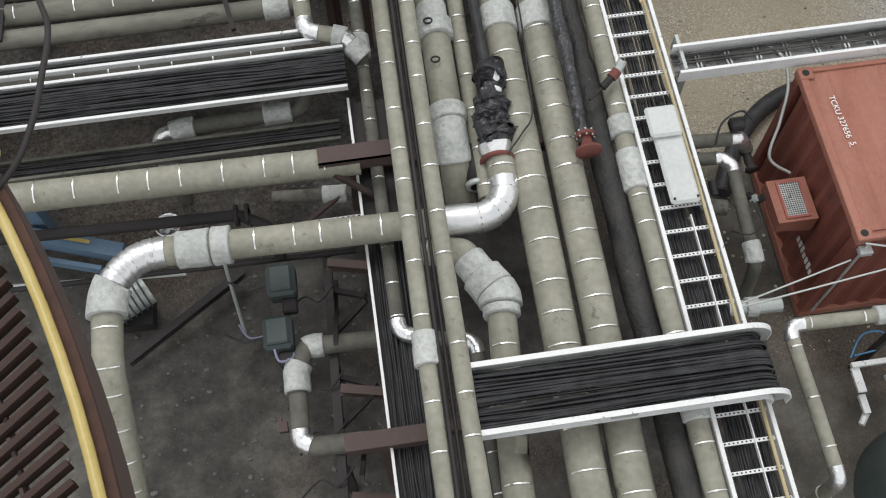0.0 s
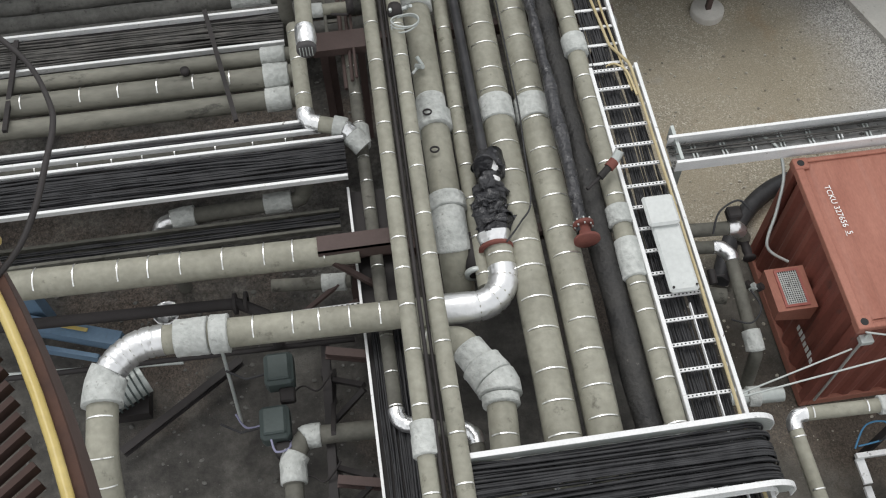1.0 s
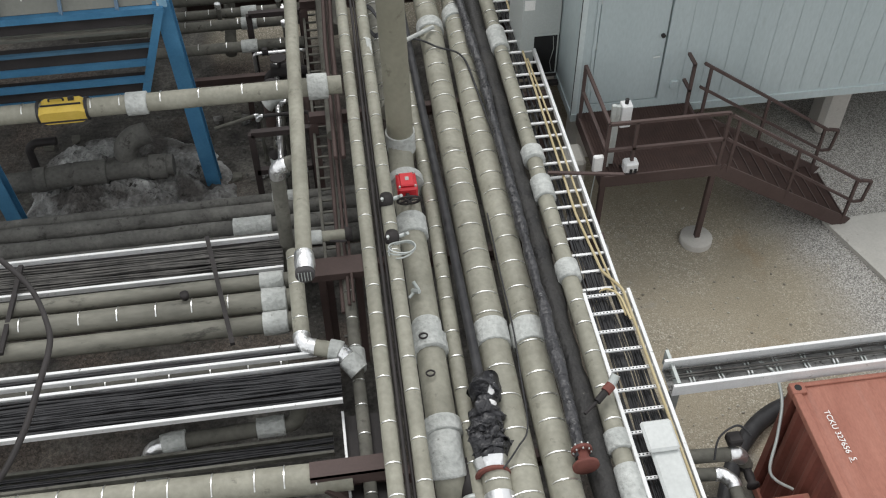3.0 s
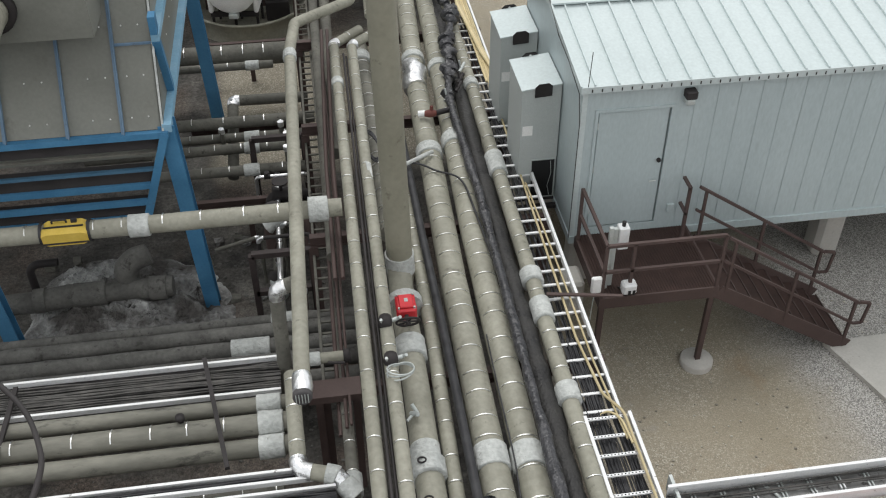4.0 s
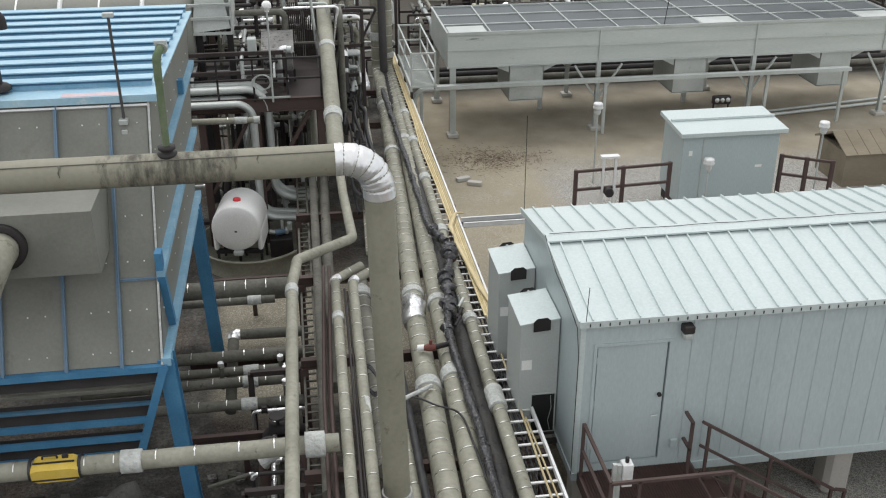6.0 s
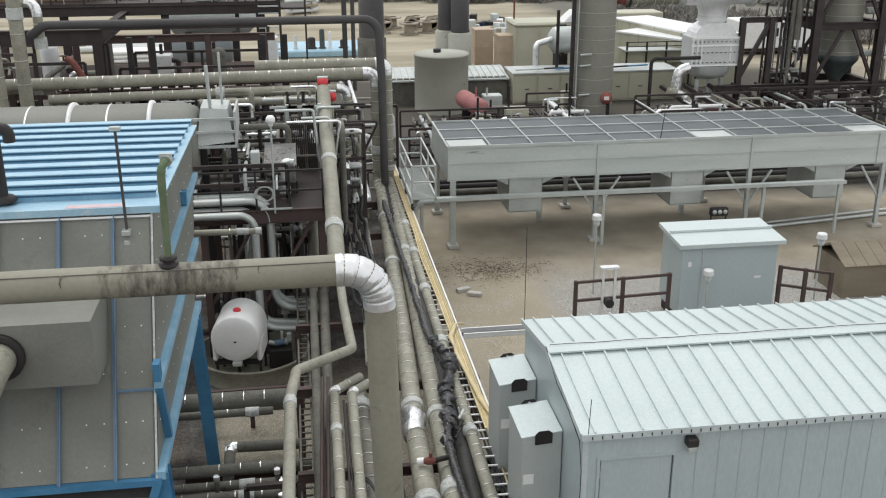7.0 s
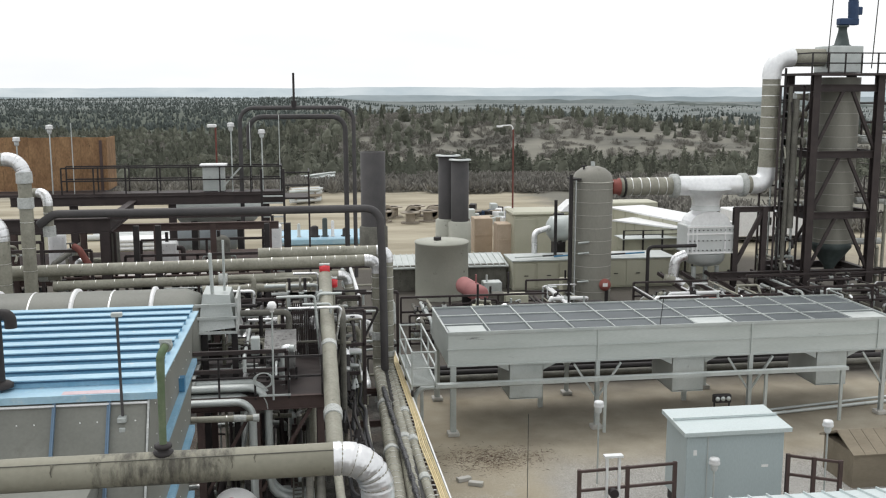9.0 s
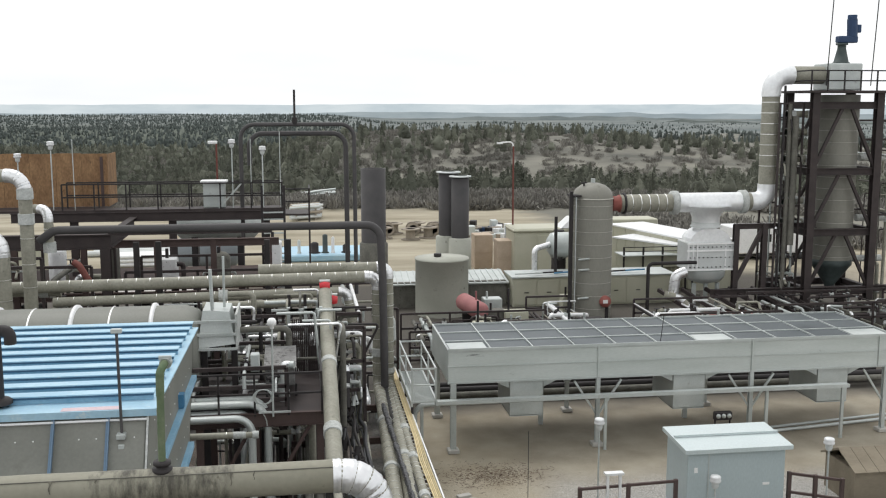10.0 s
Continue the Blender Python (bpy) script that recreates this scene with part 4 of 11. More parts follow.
pipe([(-0.7, 9.35, 2.25), (-0.66, 7.8, 2.2), (-0.2, 7.68, 2.15), (0.0, 7.45, 2.0)], 0.105, "khaki pipe with a silver elbow and wrapped valves", JACKET, every=0.5, foil=[0, 1], wraps=[(1.85, 2.0, 0.03), (2.1, 2.35, 0.035), (2.4, 2.6, 0.05)], bend=0.14)

# soot that ran down the overhead pipe below the vent, and the jacket's lap seam
part("seam", Mesh().beam((-9.4, 11.2 - 0.118, 7.7 + 0.151), (0.35, 11.2 - 0.118, 7.7 + 0.151), 0.012, 0.01), JACKET_DARK, riser, "dark lap seam of the jacket")
rs = random.Random(12)
for k in range(8):
    x = rs.choice((rs.gauss(-1.0, 0.4), rs.uniform(-2.8, -0.5), rs.gauss(-2.3, 0.25)))
    w, a0 = rs.uniform(0.004, 0.02), 0.665
    a1 = a0 + rs.uniform(0.1, 0.9)
    m = Mesh()
    n = 8
    pts = []
    for j in range(n + 1):
        a = a0 + (a1 - a0) * j / n
        ww = w * (1 - 0.7 * j / n) * rs.uniform(0.5, 1.4)
        for q in (-1, 1):
            pts.append((x + q * ww + 0.006 * math.sin(j + k), 11.2 - 0.1975 * math.sin(a), 7.7 + 0.1975 * math.cos(a)))
    m.add(pts, [(2 * j, 2 * j + 1, 2 * j + 3, 2 * j + 2) for j in range(n)], True)
    part("soot_streak", m, SOOT, riser, "grey soot streak")


# ---------------- cable trays ----------------
def ladder_tray(x0, x1, y0, y1, z, label, pitch=0.235, material=None, punched=False):
    """A ladder tray along y: two channel rails, a flat bar down the middle and rungs."""
    t = thing("cable_ladder", label, "cable tray")
    for x in (x0, x1):
        part("rail", Mesh().box(x - 0.022, y0, z - 0.06, x + 0.022, y1, z + 0.05, 0.004), material or WHITERAIL, t)
    data = Mesh().box(x0 + 0.026, -0.019, -0.012, x1 - 0.026, 0.019, 0.012).data("rung", material or WHITERAIL)
    holes = None
    if punched:
        hm = Mesh()
        for k in range(12):
            x = x0 + 0.05 + (x1 - x0 - 0.1) * k / 11
            hm.box(x - 0.009, -0.008, 0.0122, x + 0.009, 0.008, 0.0135)
        holes = hm.data("holes", DARKHOLE)
    y = y0 + 0.1
    while y < y1:
        ob = new("rung", data)
        ob.location, ob.parent = (0, y, z - 0.01), t
        if holes:
            hole = new("holes", holes)
            hole.location, hole.parent = (0, 0, 0), ob
            tagged(hole, kind="stuff")
        y += pitch
    return t


def cable_run(x0, x1, y0, y1, z, n, axis="Y", r=0.014, label="black cables lying in a tray", stack=0.06, material=None):
    """Loose black cables that run side by side and cross a little."""
    rnd = random.Random(int(abs(x0 * 100 + y0 * 37 + n)))
    m = Mesh()
    for _ in range(n):
        a = rnd.random()
        pts = []
        steps = max(4, int((y1 - y0) / 0.5))
        ph, amp = rnd.uniform(0, 9), rnd.uniform(0.01, 0.05)
        hh = rnd.uniform(0, stack)
        for j in range(steps + 1):
            s = y0 + (y1 - y0) * j / steps
            c = x0 + (x1 - x0) * min(max(a + amp * math.sin(ph + s * 1.3) + 0.02 * math.sin(ph * 3 + s * 4), 0.02), 0.98)
            h = z + hh + 0.012 * math.sin(ph + s * 2.1)
            pts.append((c, s, h) if axis == "Y" else (s, c, h))
        m.sweep(pts, r * rnd.uniform(0.7, 1.2), 5)
    return solid("cable_bundle", m, material or BLACK, label, "cables", kind="stuff")


ladder_tray(2.95, 3.53, 0.2, 8.0, 2.3, "white ladder cable tray beside the rack", 0.295, punched=True)
ladder_tray(2.93, 3.45, 8.05, 36.0, 2.22, "white ladder cable tray running past the shed", 0.31)
cable_run(2.99, 3.48, 0.2, 9.5, 2.15, 40, label="black cables in the white ladder tray")
cable_run(3.0, 3.3, 9.5, 20.0, 2.10, 16, label="few black cables in the ladder tray")
part("divider", Mesh().box(3.30, 0.2, 2.26, 3.312, 4.6, 2.315), WHITERAIL, bpy.data.objects["cable_ladder"])


def hose_line(pts, r, label, material, name="hose", seg=8):
    return solid(name, Mesh().sweep(Route(pts, 0.4).span(0, Route(pts, 0.4).length, 0.3), r, seg), material, label, "hose")


hose_line([(3.44, 0.2, 2.34), (3.47, 5, 2.34), (3.46, 8.0, 2.34), (3.30, 8.4, 2.26), (3.22, 9.5, 2.24), (3.26, 13.2, 2.22), (3.3, 16, 2.2)], 0.02, "buff yellow hose along the cable ladder", HOSE)
hose_line([(3.40, 7.6, 2.3), (3.34, 9.0, 2.25), (3.33, 11, 2.25), (3.3, 13.2, 2.22)], 0.016, "thin buff yellow hose along the cable ladder", HOSE)
for k in range(5):
    hose_line([(3.38 - 0.035 * k, 15.5 + 0.25 * k, 2.26), (3.38 - 0.04 * k, 19, 2.3), (3.38 - 0.042 * k, 23, 2.3), (3.36 - 0.05 * k, 26, 2.3), (3.39 - 0.04 * k, 28, 2.3), (3.40 - 0.035 * k, 36, 2.3)], 0.022, "buff yellow hose lying in the ladder tray", HOSE)

# the cross tray whose rails and cables pour over its end
def over_end(x0, x1, z, r, drop):
    """Points along a tray that runs east and turns down at its end."""
    return [(x0, z), (x1, z)] + [(x1 + r * math.sin(a), z - r + r * math.cos(a)) for a in np.linspace(0.18, math.pi / 2, 8)] + [(x1 + r, z - r - drop)]


def drop_tray():
    t = thing("drop_cable_tray", "white-railed tray of black cables that spills over its end", "cable tray")
    for y, s in ((3.08, -1), (2.44, 1)):
        web, top, low = Mesh(), Mesh(), Mesh()
        for dest, z, r, w, h in ((top, 2.745, 0.34, 0.055, 0.014), (web, 2.66, 0.255, 0.008, 0.17), (low, 2.575, 0.17, 0.055, 0.012)):
            pts = over_end(0.60, 3.38, z, r, 0.12)
            for (ax, az), (bx, bz) in zip(pts, pts[1:]):
                dest.beam((ax, y - s * (0.02 if w > 0.02 else 0), az), (bx, y - s * (0.02 if w > 0.02 else 0), bz), w, h, up=(0.4, 0, 1))
        rail = part("rail", web, GALV, t)
        part("upper_flange", top, WHITERAIL, rail, "white upper flange")
        part("lower_flange", low, WHITERAIL, rail, "white lower flange")
        part("splice", Mesh().box(1.9, y + s * -0.03 - 0.006, 2.6, 2.15, y + s * -0.03 + 0.006, 2.72), GALV, rail)
    for k in range(9):
        part("rung", Mesh().box(0.75 + 0.32 * k, 2.45, 2.575, 0.8 + 0.32 * k, 3.07, 2.59), WHITERAIL, t)
    return t


drop_tray()
rnd = random.Random(3)
m = Mesh()
for k in range(62):
    a, z = 2.48 + 0.56 * (k + rnd.random()) / 62, 2.60 + rnd.uniform(0, 0.11)
    ph, amp = rnd.uniform(0, 9), rnd.choice((0.008, 0.012, 0.03))
    path = Route([(x, 0, zz) for x, zz in over_end(0.62, 3.36, z, z - 2.44, rnd.uniform(0.05, 0.3))], 0.05).p
    fine = [path[0].lerp(path[1], j / 10) for j in range(10)] + path[1:]
    m.sweep([(p.x, min(max(a + amp * math.sin(ph + p.x * 1.7) + 0.02 * math.sin(ph + p.x * 0.8), 2.47), 3.05), p.z + 0.01 * math.sin(ph + 3 * p.x)) for p in fine], rnd.uniform(0.009, 0.016), 6)
solid("cable_bundle", m, BLACK, "black cables filling the cross tray and hanging over its end", "cables", kind="stuff")


def side_tray(x0, x1, y0, y1, z, label, rails=(0, 1), n=26, deep=0.1, r=0.014, material=None):
    """A solid-sided tray along x, filled with black cable."""
    t = thing("cable_tray", label, "cable tray")
    for k, y in enumerate((y0, y1)):
        part("rail", Mesh().box(x0, y - 0.02, z + deep - 0.012, x1, y + 0.02, z + deep, 0.003).box(x0, y - 0.004, z, x1, y + 0.004, z + deep - 0.014), WHITERAIL, t)
    # dark sheet put in for the shade seen between the cables
    part("bottom", Mesh().box(x0, y0, z - 0.006, x1, y1, z), DARKSTEEL, t)
    cable_run(y0 + 0.03, y1 - 0.03, x0, x1, z + 0.015, n, "X", r=r, label="black cables filling a side tray", stack=deep * 0.5, material=material)
    return t


side_tray(-9, -0.23, 6.94, 7.52, 2.1, "white-railed tray of black cables west of the rack", n=40)
side_tray(-9, -0.5, 7.68, 7.83, 2.1, "narrow white-railed cable tray", n=8)
side_tray(-9, -0.87, 9.42, 10.04, 1.85, "white-railed cable tray over the dirt", n=30, material=DUSTBLACK)
low = side_tray(-9, -0.4, 6.55, 6.80, 1.6, "lower grey cable tray, darkened for the shade it lies in", n=12)
# shade put into the colour: rails and bed take a darker material
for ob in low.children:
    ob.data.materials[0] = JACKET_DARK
rt = side_tray(3.62, 12, 6.38, 6.75, 2.22, "white-railed side tray on posts above the gravel", n=8, r=0.011, deep=0.2, material=DUSTBLACK)
for ob in rt.children:
    if ob.name.startswith("bottom"):
        ob.data.materials[0] = TRAYBED
for k in range(22):
    for d in (0, 0.045):
        part("rung", Mesh().box(3.9 + 0.36 * k + d, 6.4, 2.235, 3.918 + 0.36 * k + d, 6.73, 2.25), GALV, rt, "thin grey rung")
        part("tie", Mesh().box(3.9 + 0.36 * k + d, 6.43 + 0.05 * (k % 3), 2.2505, 3.918 + 0.36 * k + d, 6.49 + 0.05 * (k % 3), 2.262), WHITERAIL, rt, "white cable tie")
solid("tray_bracket", Mesh().box(7.9, 6.6, 0, 8.0, 6.7, 2.2), GALV, "galvanised post under the side tray", "post")
# tray along y below the two thin pipes
t = thing("cable_tray", "white-edged tray of black cables along the rack", "cable tray")
part("rail", Mesh().box(-0.27, 0.3, 1.82, -0.24, 6.95, 1.92), WHITERAIL, t)
part("rail", Mesh().box(0.2, 0.3, 1.80, 0.22, 6.95, 1.86), GALV, t)
# dark bed stands for the shade where no cables lie
part("bottom", Mesh().box(-0.24, 0.3, 1.795, 0.2, 6.95, 1.80), DARKSTEEL, t)
cable_run(-0.2, 0.18, 0.3, 5.2, 1.82, 26, label="black cables in the tray along the rack", stack=0.03)

# ---------------- rack frames ----------------
for yy in (-0.5, 2.75, 6.0, 9.3, 12.6, 15.9, 19.2, 22.5, 25.8, 29.1, 32.4):
    t = thing("pipe_rack", "brown steel bent that carries the pipes", "pipe rack", "pipe rack bents")
    part("crossbeam", Mesh().ibeam((-0.35, yy, 1.88), (3.6, yy, 1.88), 0.12, 0.2, up=(0, 0, 1)), BROWN, t)
    for x in (-0.3, 3.5):
        part("post", Mesh().ibeam((x, yy, 0), (x, yy, 1.78), 0.15, 0.15, up=(0, 1, 0)), BROWN, t)
beam = solid("stub_beam", Mesh().box(-0.66, 5.78, 2.38, 0.18, 6.0, 2.40).box(-0.66, 5.86, 2.2, 0.18, 5.90, 2.38).box(-0.66, 5.78, 2.2, 0.18, 5.8, 2.4), BROWN, "brown steel stub beam over a lagged pipe", "beam")
part("brace", Mesh().beam((-0.5, 5.75, 2.2), (0.2, 5.5, 1.6), 0.06, 0.06), BROWN, beam)
beam = solid("stub_beam", Mesh().box(-0.72, 2.62, 2.0, 0.2, 2.80, 2.02).box(-0.72, 2.62, 1.84, 0.2, 2.64, 2.0), BROWN, "brown steel beam under the thin pipes", "beam")

# ---------------- shed ----------------
SX0, SX1, SY0, SYR, SY1 = 3.88, 18.0, 12.32, 14.43, 16.2
ZF, ZE, ZR = 1.7, 4.5, 4.86


def build_shed():
    t = thing("shed", "pale blue-grey prefabricated metal shed with a seamed roof, raised on piers", "building")
    front = Mesh().box(SX0, SY0, ZF, 4.14, SY0 + 0.08, ZE).box(5.28, SY0, ZF, SX1, SY0 + 0.08, ZE).box(4.14, SY0, 4.04, 5.28, SY0 + 0.08, ZE).box(4.14, SY0, ZF, 5.28, SY0 + 0.08, 1.84)
    wall = part("front_wall", front, SHEDWALL, t)
    part("back_wall", Mesh().box(SX0, SY1 - 0.08, ZF, SX1, SY1, ZE), SHEDWALL, t)
    for x in (SX0, SX1 - 0.08):
        part("gable_wall", Mesh().add([(x + d, y, z) for d in (0, 0.08) for y, z in ((SY0 + 0.08, ZF), (SY1 - 0.08, ZF), (SY1 - 0.08, ZE + 0.01), (SYR, ZR - 0.03), (SY0 + 0.08, ZE + 0.01))], [(0, 4, 3, 2, 1), (5, 6, 7, 8, 9), (0, 1, 6, 5), (1, 2, 7, 6), (2, 3, 8, 7), (3, 4, 9, 8), (4, 0, 5, 9)]), SHEDWALL, t)
    x = 5.64
    while x < SX1 - 0.2:
        part("wall_rib", Mesh().box(x - 0.008, SY0 - 0.009, ZF + 0.06, x + 0.012, SY0, ZE - 0.08), SHEDWALL, wall)
        x += 0.35
    part("sill", Mesh().box(SX0 - 0.02, SY0 - 0.03, ZF - 0.14, SX1 + 0.02, SY0 + 0.1, ZF).box(SX0 - 0.02, SY0 + 0.1, ZF - 0.14, SX0 + 0.1, SY1, ZF), SHEDWALL, t)
    part("floor", Mesh().box(SX0, SY0 + 0.1, ZF - 0.12, SX1, SY1, ZF - 0.02), GALV, t)
    for y0, z0, y1, z1 in ((SY0 - 0.06, ZE + 0.02, SYR, ZR), (SYR, ZR, SY1 + 0.06, ZE + 0.1)):
        roof = part("roof", Mesh().plate((SX0 - 0.05, y0, z0), (SX1 + 0.05, y0, z0), (SX1 + 0.05, y1, z1), (SX0 - 0.05, y1, z1), 0.05), SHEDROOF, t)
        x = SX0 + 0.15
        trim = 0.16 if y0 < SYR - 0.1 else 0
        while x < SX1:
            k = (y1 - 0.16 - y0) / (y1 - y0) if trim else 1.0
            ya, za = (y0, z0) if trim else (y0 + 0.18, z0 + (z1 - z0) * 0.1)
            yb, zb = (y0 + (y1 - y0) * k, z0 + (z1 - z0) * k) if trim else (y1, z1)
            part("seam", Mesh().beam((x, ya, za + 0.022), (x, yb, zb + 0.022), 0.022, 0.04), SHEDROOF, roof)
            x += 0.3605
    part("ridge_cap", Mesh().plate((SX0 - 0.06, SYR - 0.17, ZR + 0.035), (SX1 + 0.06, SYR - 0.17, ZR + 0.035), (SX1 + 0.06, SYR + 0.01, ZR + 0.06), (SX0 - 0.06, SYR + 0.01, ZR + 0.06), 0.03).plate((SX0 - 0.06, SYR + 0.01, ZR + 0.06), (SX1 + 0.06, SYR + 0.01, ZR + 0.06), (SX1 + 0.06, SYR + 0.19, ZR + 0.03), (SX0 - 0.06, SYR + 0.19, ZR + 0.03), 0.03), SHEDROOF, t)
    fascia = part("eave_trim", Mesh().box(SX0 - 0.06, SY0 - 0.085, ZE - 0.07, SX1 + 0.06, SY0 - 0.062, ZE + 0.035), SHEDROOF, t)
    x = SX0 + 0.1
    while x < SX1:
        part("clip", Mesh().box(x - 0.008, SY0 - 0.094, ZE - 0.05, x + 0.008, SY0 - 0.086, ZE + 0.0), DARKSTEEL, fascia)
        x += 0.15
    part("gable_trim", Mesh().beam((SX0 - 0.06, SY0 - 0.06, ZE), (SX0 - 0.06, SYR, ZR), 0.03, 0.1).beam((SX0 - 0.06, SYR, ZR), (SX0 - 0.06, SY1 + 0.06, ZE + 0.08), 0.03, 0.1), SHEDROOF, t)
    part("corner_trim", Mesh().box(SX0 - 0.012, SY0 - 0.012, ZF, SX0 + 0.07, SY0 - 0.001, ZE), SHEDROOF, t)
    door = part("door", Mesh().box(4.16, SY0 + 0.012, 1.86, 5.26, SY0 + 0.06, 4.02, 0.004), SHEDWALL, t, "pale blue-grey steel door, shut")
    part("door_frame", Mesh().box(4.09, SY0 - 0.02, 1.84, 4.14, SY0 - 0.001, 4.09).box(5.28, SY0 - 0.02, 1.84, 5.33, SY0 - 0.001, 4.09).box(4.14, SY0 - 0.02, 4.04, 5.28, SY0 - 0.001, 4.09), SHEDWALL, door)
    part("knob", Mesh().lathe((5.19, SY0 + 0.01, 2.72), [(0.0, 0.07), (0.03, 0.065), (0.035, 0.04), (0.015, 0.03), (0.04, 0.005), (0.04, 0)], 12, "Y").rod((5.19, SY0 - 0.05, 2.72), (5.08, SY0 - 0.05, 2.71), 0.012), GALV, door, "steel lever handle")
    part("lock", Mesh().rod((5.2, SY0 + 0.01, 3.08), (5.2, SY0 - 0.03, 3.08), 0.035), DARKSTEEL, door)
    for z in (2.2, 3.0, 3.8):
        part("hinge", Mesh().rod((4.15, SY0 - 0.005, z - 0.06), (4.15, SY0 - 0.005, z + 0.06), 0.012), GALV, door)
    lamp = part("wall_lamp", Mesh().box(5.42, SY0 - 0.16, 4.22, 5.6, SY0, 4.36, 0.02), DARKSTEEL, t, "dark wall lamp over the door")
    part("lens", Mesh().box(5.44, SY0 - 0.15, 4.12, 5.58, SY0 - 0.02, 4.215, 0.02), GALV, lamp)
    part("outlet_box", Mesh().box(5.46, SY0 - 0.05, 2.05, 5.58, SY0, 2.2, 0.01), SHEDWALL, t)
    for x in (4.4, 9.05, 14):
        for y in (SY0 + 0.95, SY1 - 0.6):
            part("pier", Mesh().box(x - 0.25, y - 0.25, 0, x + 0.25, y + 0.25, ZF - 0.145, 0.09), CONCRETE, t, "squat concrete pier")
    # added dark sheet that keeps sky light out from under the shed
    part("skirt", Mesh().box(SX0 + 0.2, SY1 - 0.3, 0, SX1 - 0.2, SY1 - 0.26, ZF - 0.14), DARKSTEEL, t)
    part("aerial", Mesh().rod((3.92, 12.26, ZE), (3.94, 12.26, ZE + 0.6), 0.006, 6).rod((3.86, SY1, 4.6), (3.86, SY1, 6.4), 0.006, 6).rod((12.0, SYR, 4.9), (12.02, SYR, 5.15), 0.006, 6), DARKSTEEL, t)
    part("roof_wire", Mesh().sweep([(x, SYR + 0.03, ZR + 0.075 + 0.006 * math.sin(x * 5)) for x in np.linspace(SX0, SX1, 40)], 0.006, 5).sweep([(SX0 - 0.07, SYR, ZR + 0.07), (SX0 - 0.08, SYR - 0.8, ZR - 0.2), (SX0 - 0.08, SYR - 1.5, ZR - 0.28), (SX0 - 0.07, SY0, ZE - 0.1), (SX0 - 0.03, SY0 - 0.03, ZE - 0.6), (SX0 - 0.03, SY0 - 0.03, ZF)], 0.007, 5), DARKSTEEL, t)
    return t


build_shed()


def air_conditioner(y0):
    t = thing("air_conditioner", "tall light grey wall-hung air conditioner on the shed's end", "air conditioner", "air conditioners")
    x0, x1, y1, z0, z1 = 3.22, 3.86, y0 + 0.98, 1.72, 3.86
    m = Mesh()
    m.add([(x0, y0, z0), (x1, y0, z0), (x1, y1, z0), (x0, y1, z0), (x0, y0, z1 - 0.02), (x1, y0, z1 + 0.06), (x1, y1, z1 + 0.06), (x0, y1, z1 - 0.02)], [(3, 2, 1, 0), (4, 5, 6, 7), (0, 1, 5, 4), (1, 2, 6, 5), (2, 3, 7, 6), (3, 0, 4, 7)])
    part("case", m, CABGREY, t)
    part("lid", Mesh().plate((x0 - 0.02, y0 - 0.02, z1 + 0.005), (x1, y0 - 0.02, z1 + 0.085), (x1, y1 + 0.02, z1 + 0.085), (x0 - 0.02, y1 + 0.02, z1 + 0.005), 0.02), SHEDROOF, t)
    part("vent_grille", Mesh().box(x0 + 0.22, y0 - 0.012, z0 + 0.03, x1 - 0.03, y0 - 0.001, z0 + 0.78), DARKHOLE, t, "dark lower louvre")
    part("louvre_frame", Mesh().box(x0 + 0.20, y0 - 0.02, z0 + 0.03, x0 + 0.22, y0 - 0.001, z0 + 0.8).box(x1 - 0.03, y0 - 0.02, z0 + 0.03, x1 - 0.01, y0 - 0.001, z0 + 0.8).box(x0 + 0.22, y0 - 0.02, z0 + 0.78, x1 - 0.03, y0 - 0.001, z0 + 0.8), CABGREY, t)
    part("inner_wire", Mesh().sweep([(x1 - 0.1, y0 - 0.016, z0 + 0.75), (x1 - 0.08, y0 - 0.016, z0 + 0.5), (x1 - 0.13, y0 - 0.016, z0 + 0.25), (x1 - 0.09, y0 - 0.016, z0 + 0.05)], 0.006, 5), GALV, t)
    for yy in (y0 - 0.022, y1 + 0.022):
        s = -1 if yy < y0 else 1
        pl = part("lifting_plate", Mesh().add([(x0 + 0.2, yy, z1 - 0.14), (x0 + 0.48, yy, z1 - 0.12), (x0 + 0.48, yy, z1 + 0.06), (x0 + 0.42, yy, z1 + 0.11), (x0 + 0.26, yy, z1 + 0.1), (x0 + 0.2, yy, z1 + 0.04)], [(0, 1, 2, 3, 4, 5)]).add([(x0 + 0.2, yy + s * 0.01, z1 - 0.14), (x0 + 0.48, yy + s * 0.01, z1 - 0.12), (x0 + 0.48, yy + s * 0.01, z1 + 0.06), (x0 + 0.42, yy + s * 0.01, z1 + 0.11), (x0 + 0.26, yy + s * 0.01, z1 + 0.1), (x0 + 0.2, yy + s * 0.01, z1 + 0.04)], [(0, 1, 2, 3, 4, 5)]), DARKSTEEL, t, "black lifting plate")
        part("eye", Mesh().rod((x0 + 0.34, yy - 0.008, z1 + 0.05), (x0 + 0.34, yy + 0.018, z1 + 0.05), 0.022), INK, pl)
    part("label", Mesh().box(x0 + 0.03, y0 - 0.006, z0 + 1.28, x0 + 0.2, y0 - 0.001, z0 + 1.46), INK, t, "small white label of unreadable print")
    part("bracket", Mesh().box(x0, y0 - 0.02, z0 - 0.05, x1, y0 + 0.06, z0).box(x0, y1 - 0.06, z0 - 0.05, x1, y1, z0), DARKSTEEL, t)
    return t


air_conditioner(13.42)
air_conditioner(15.2)

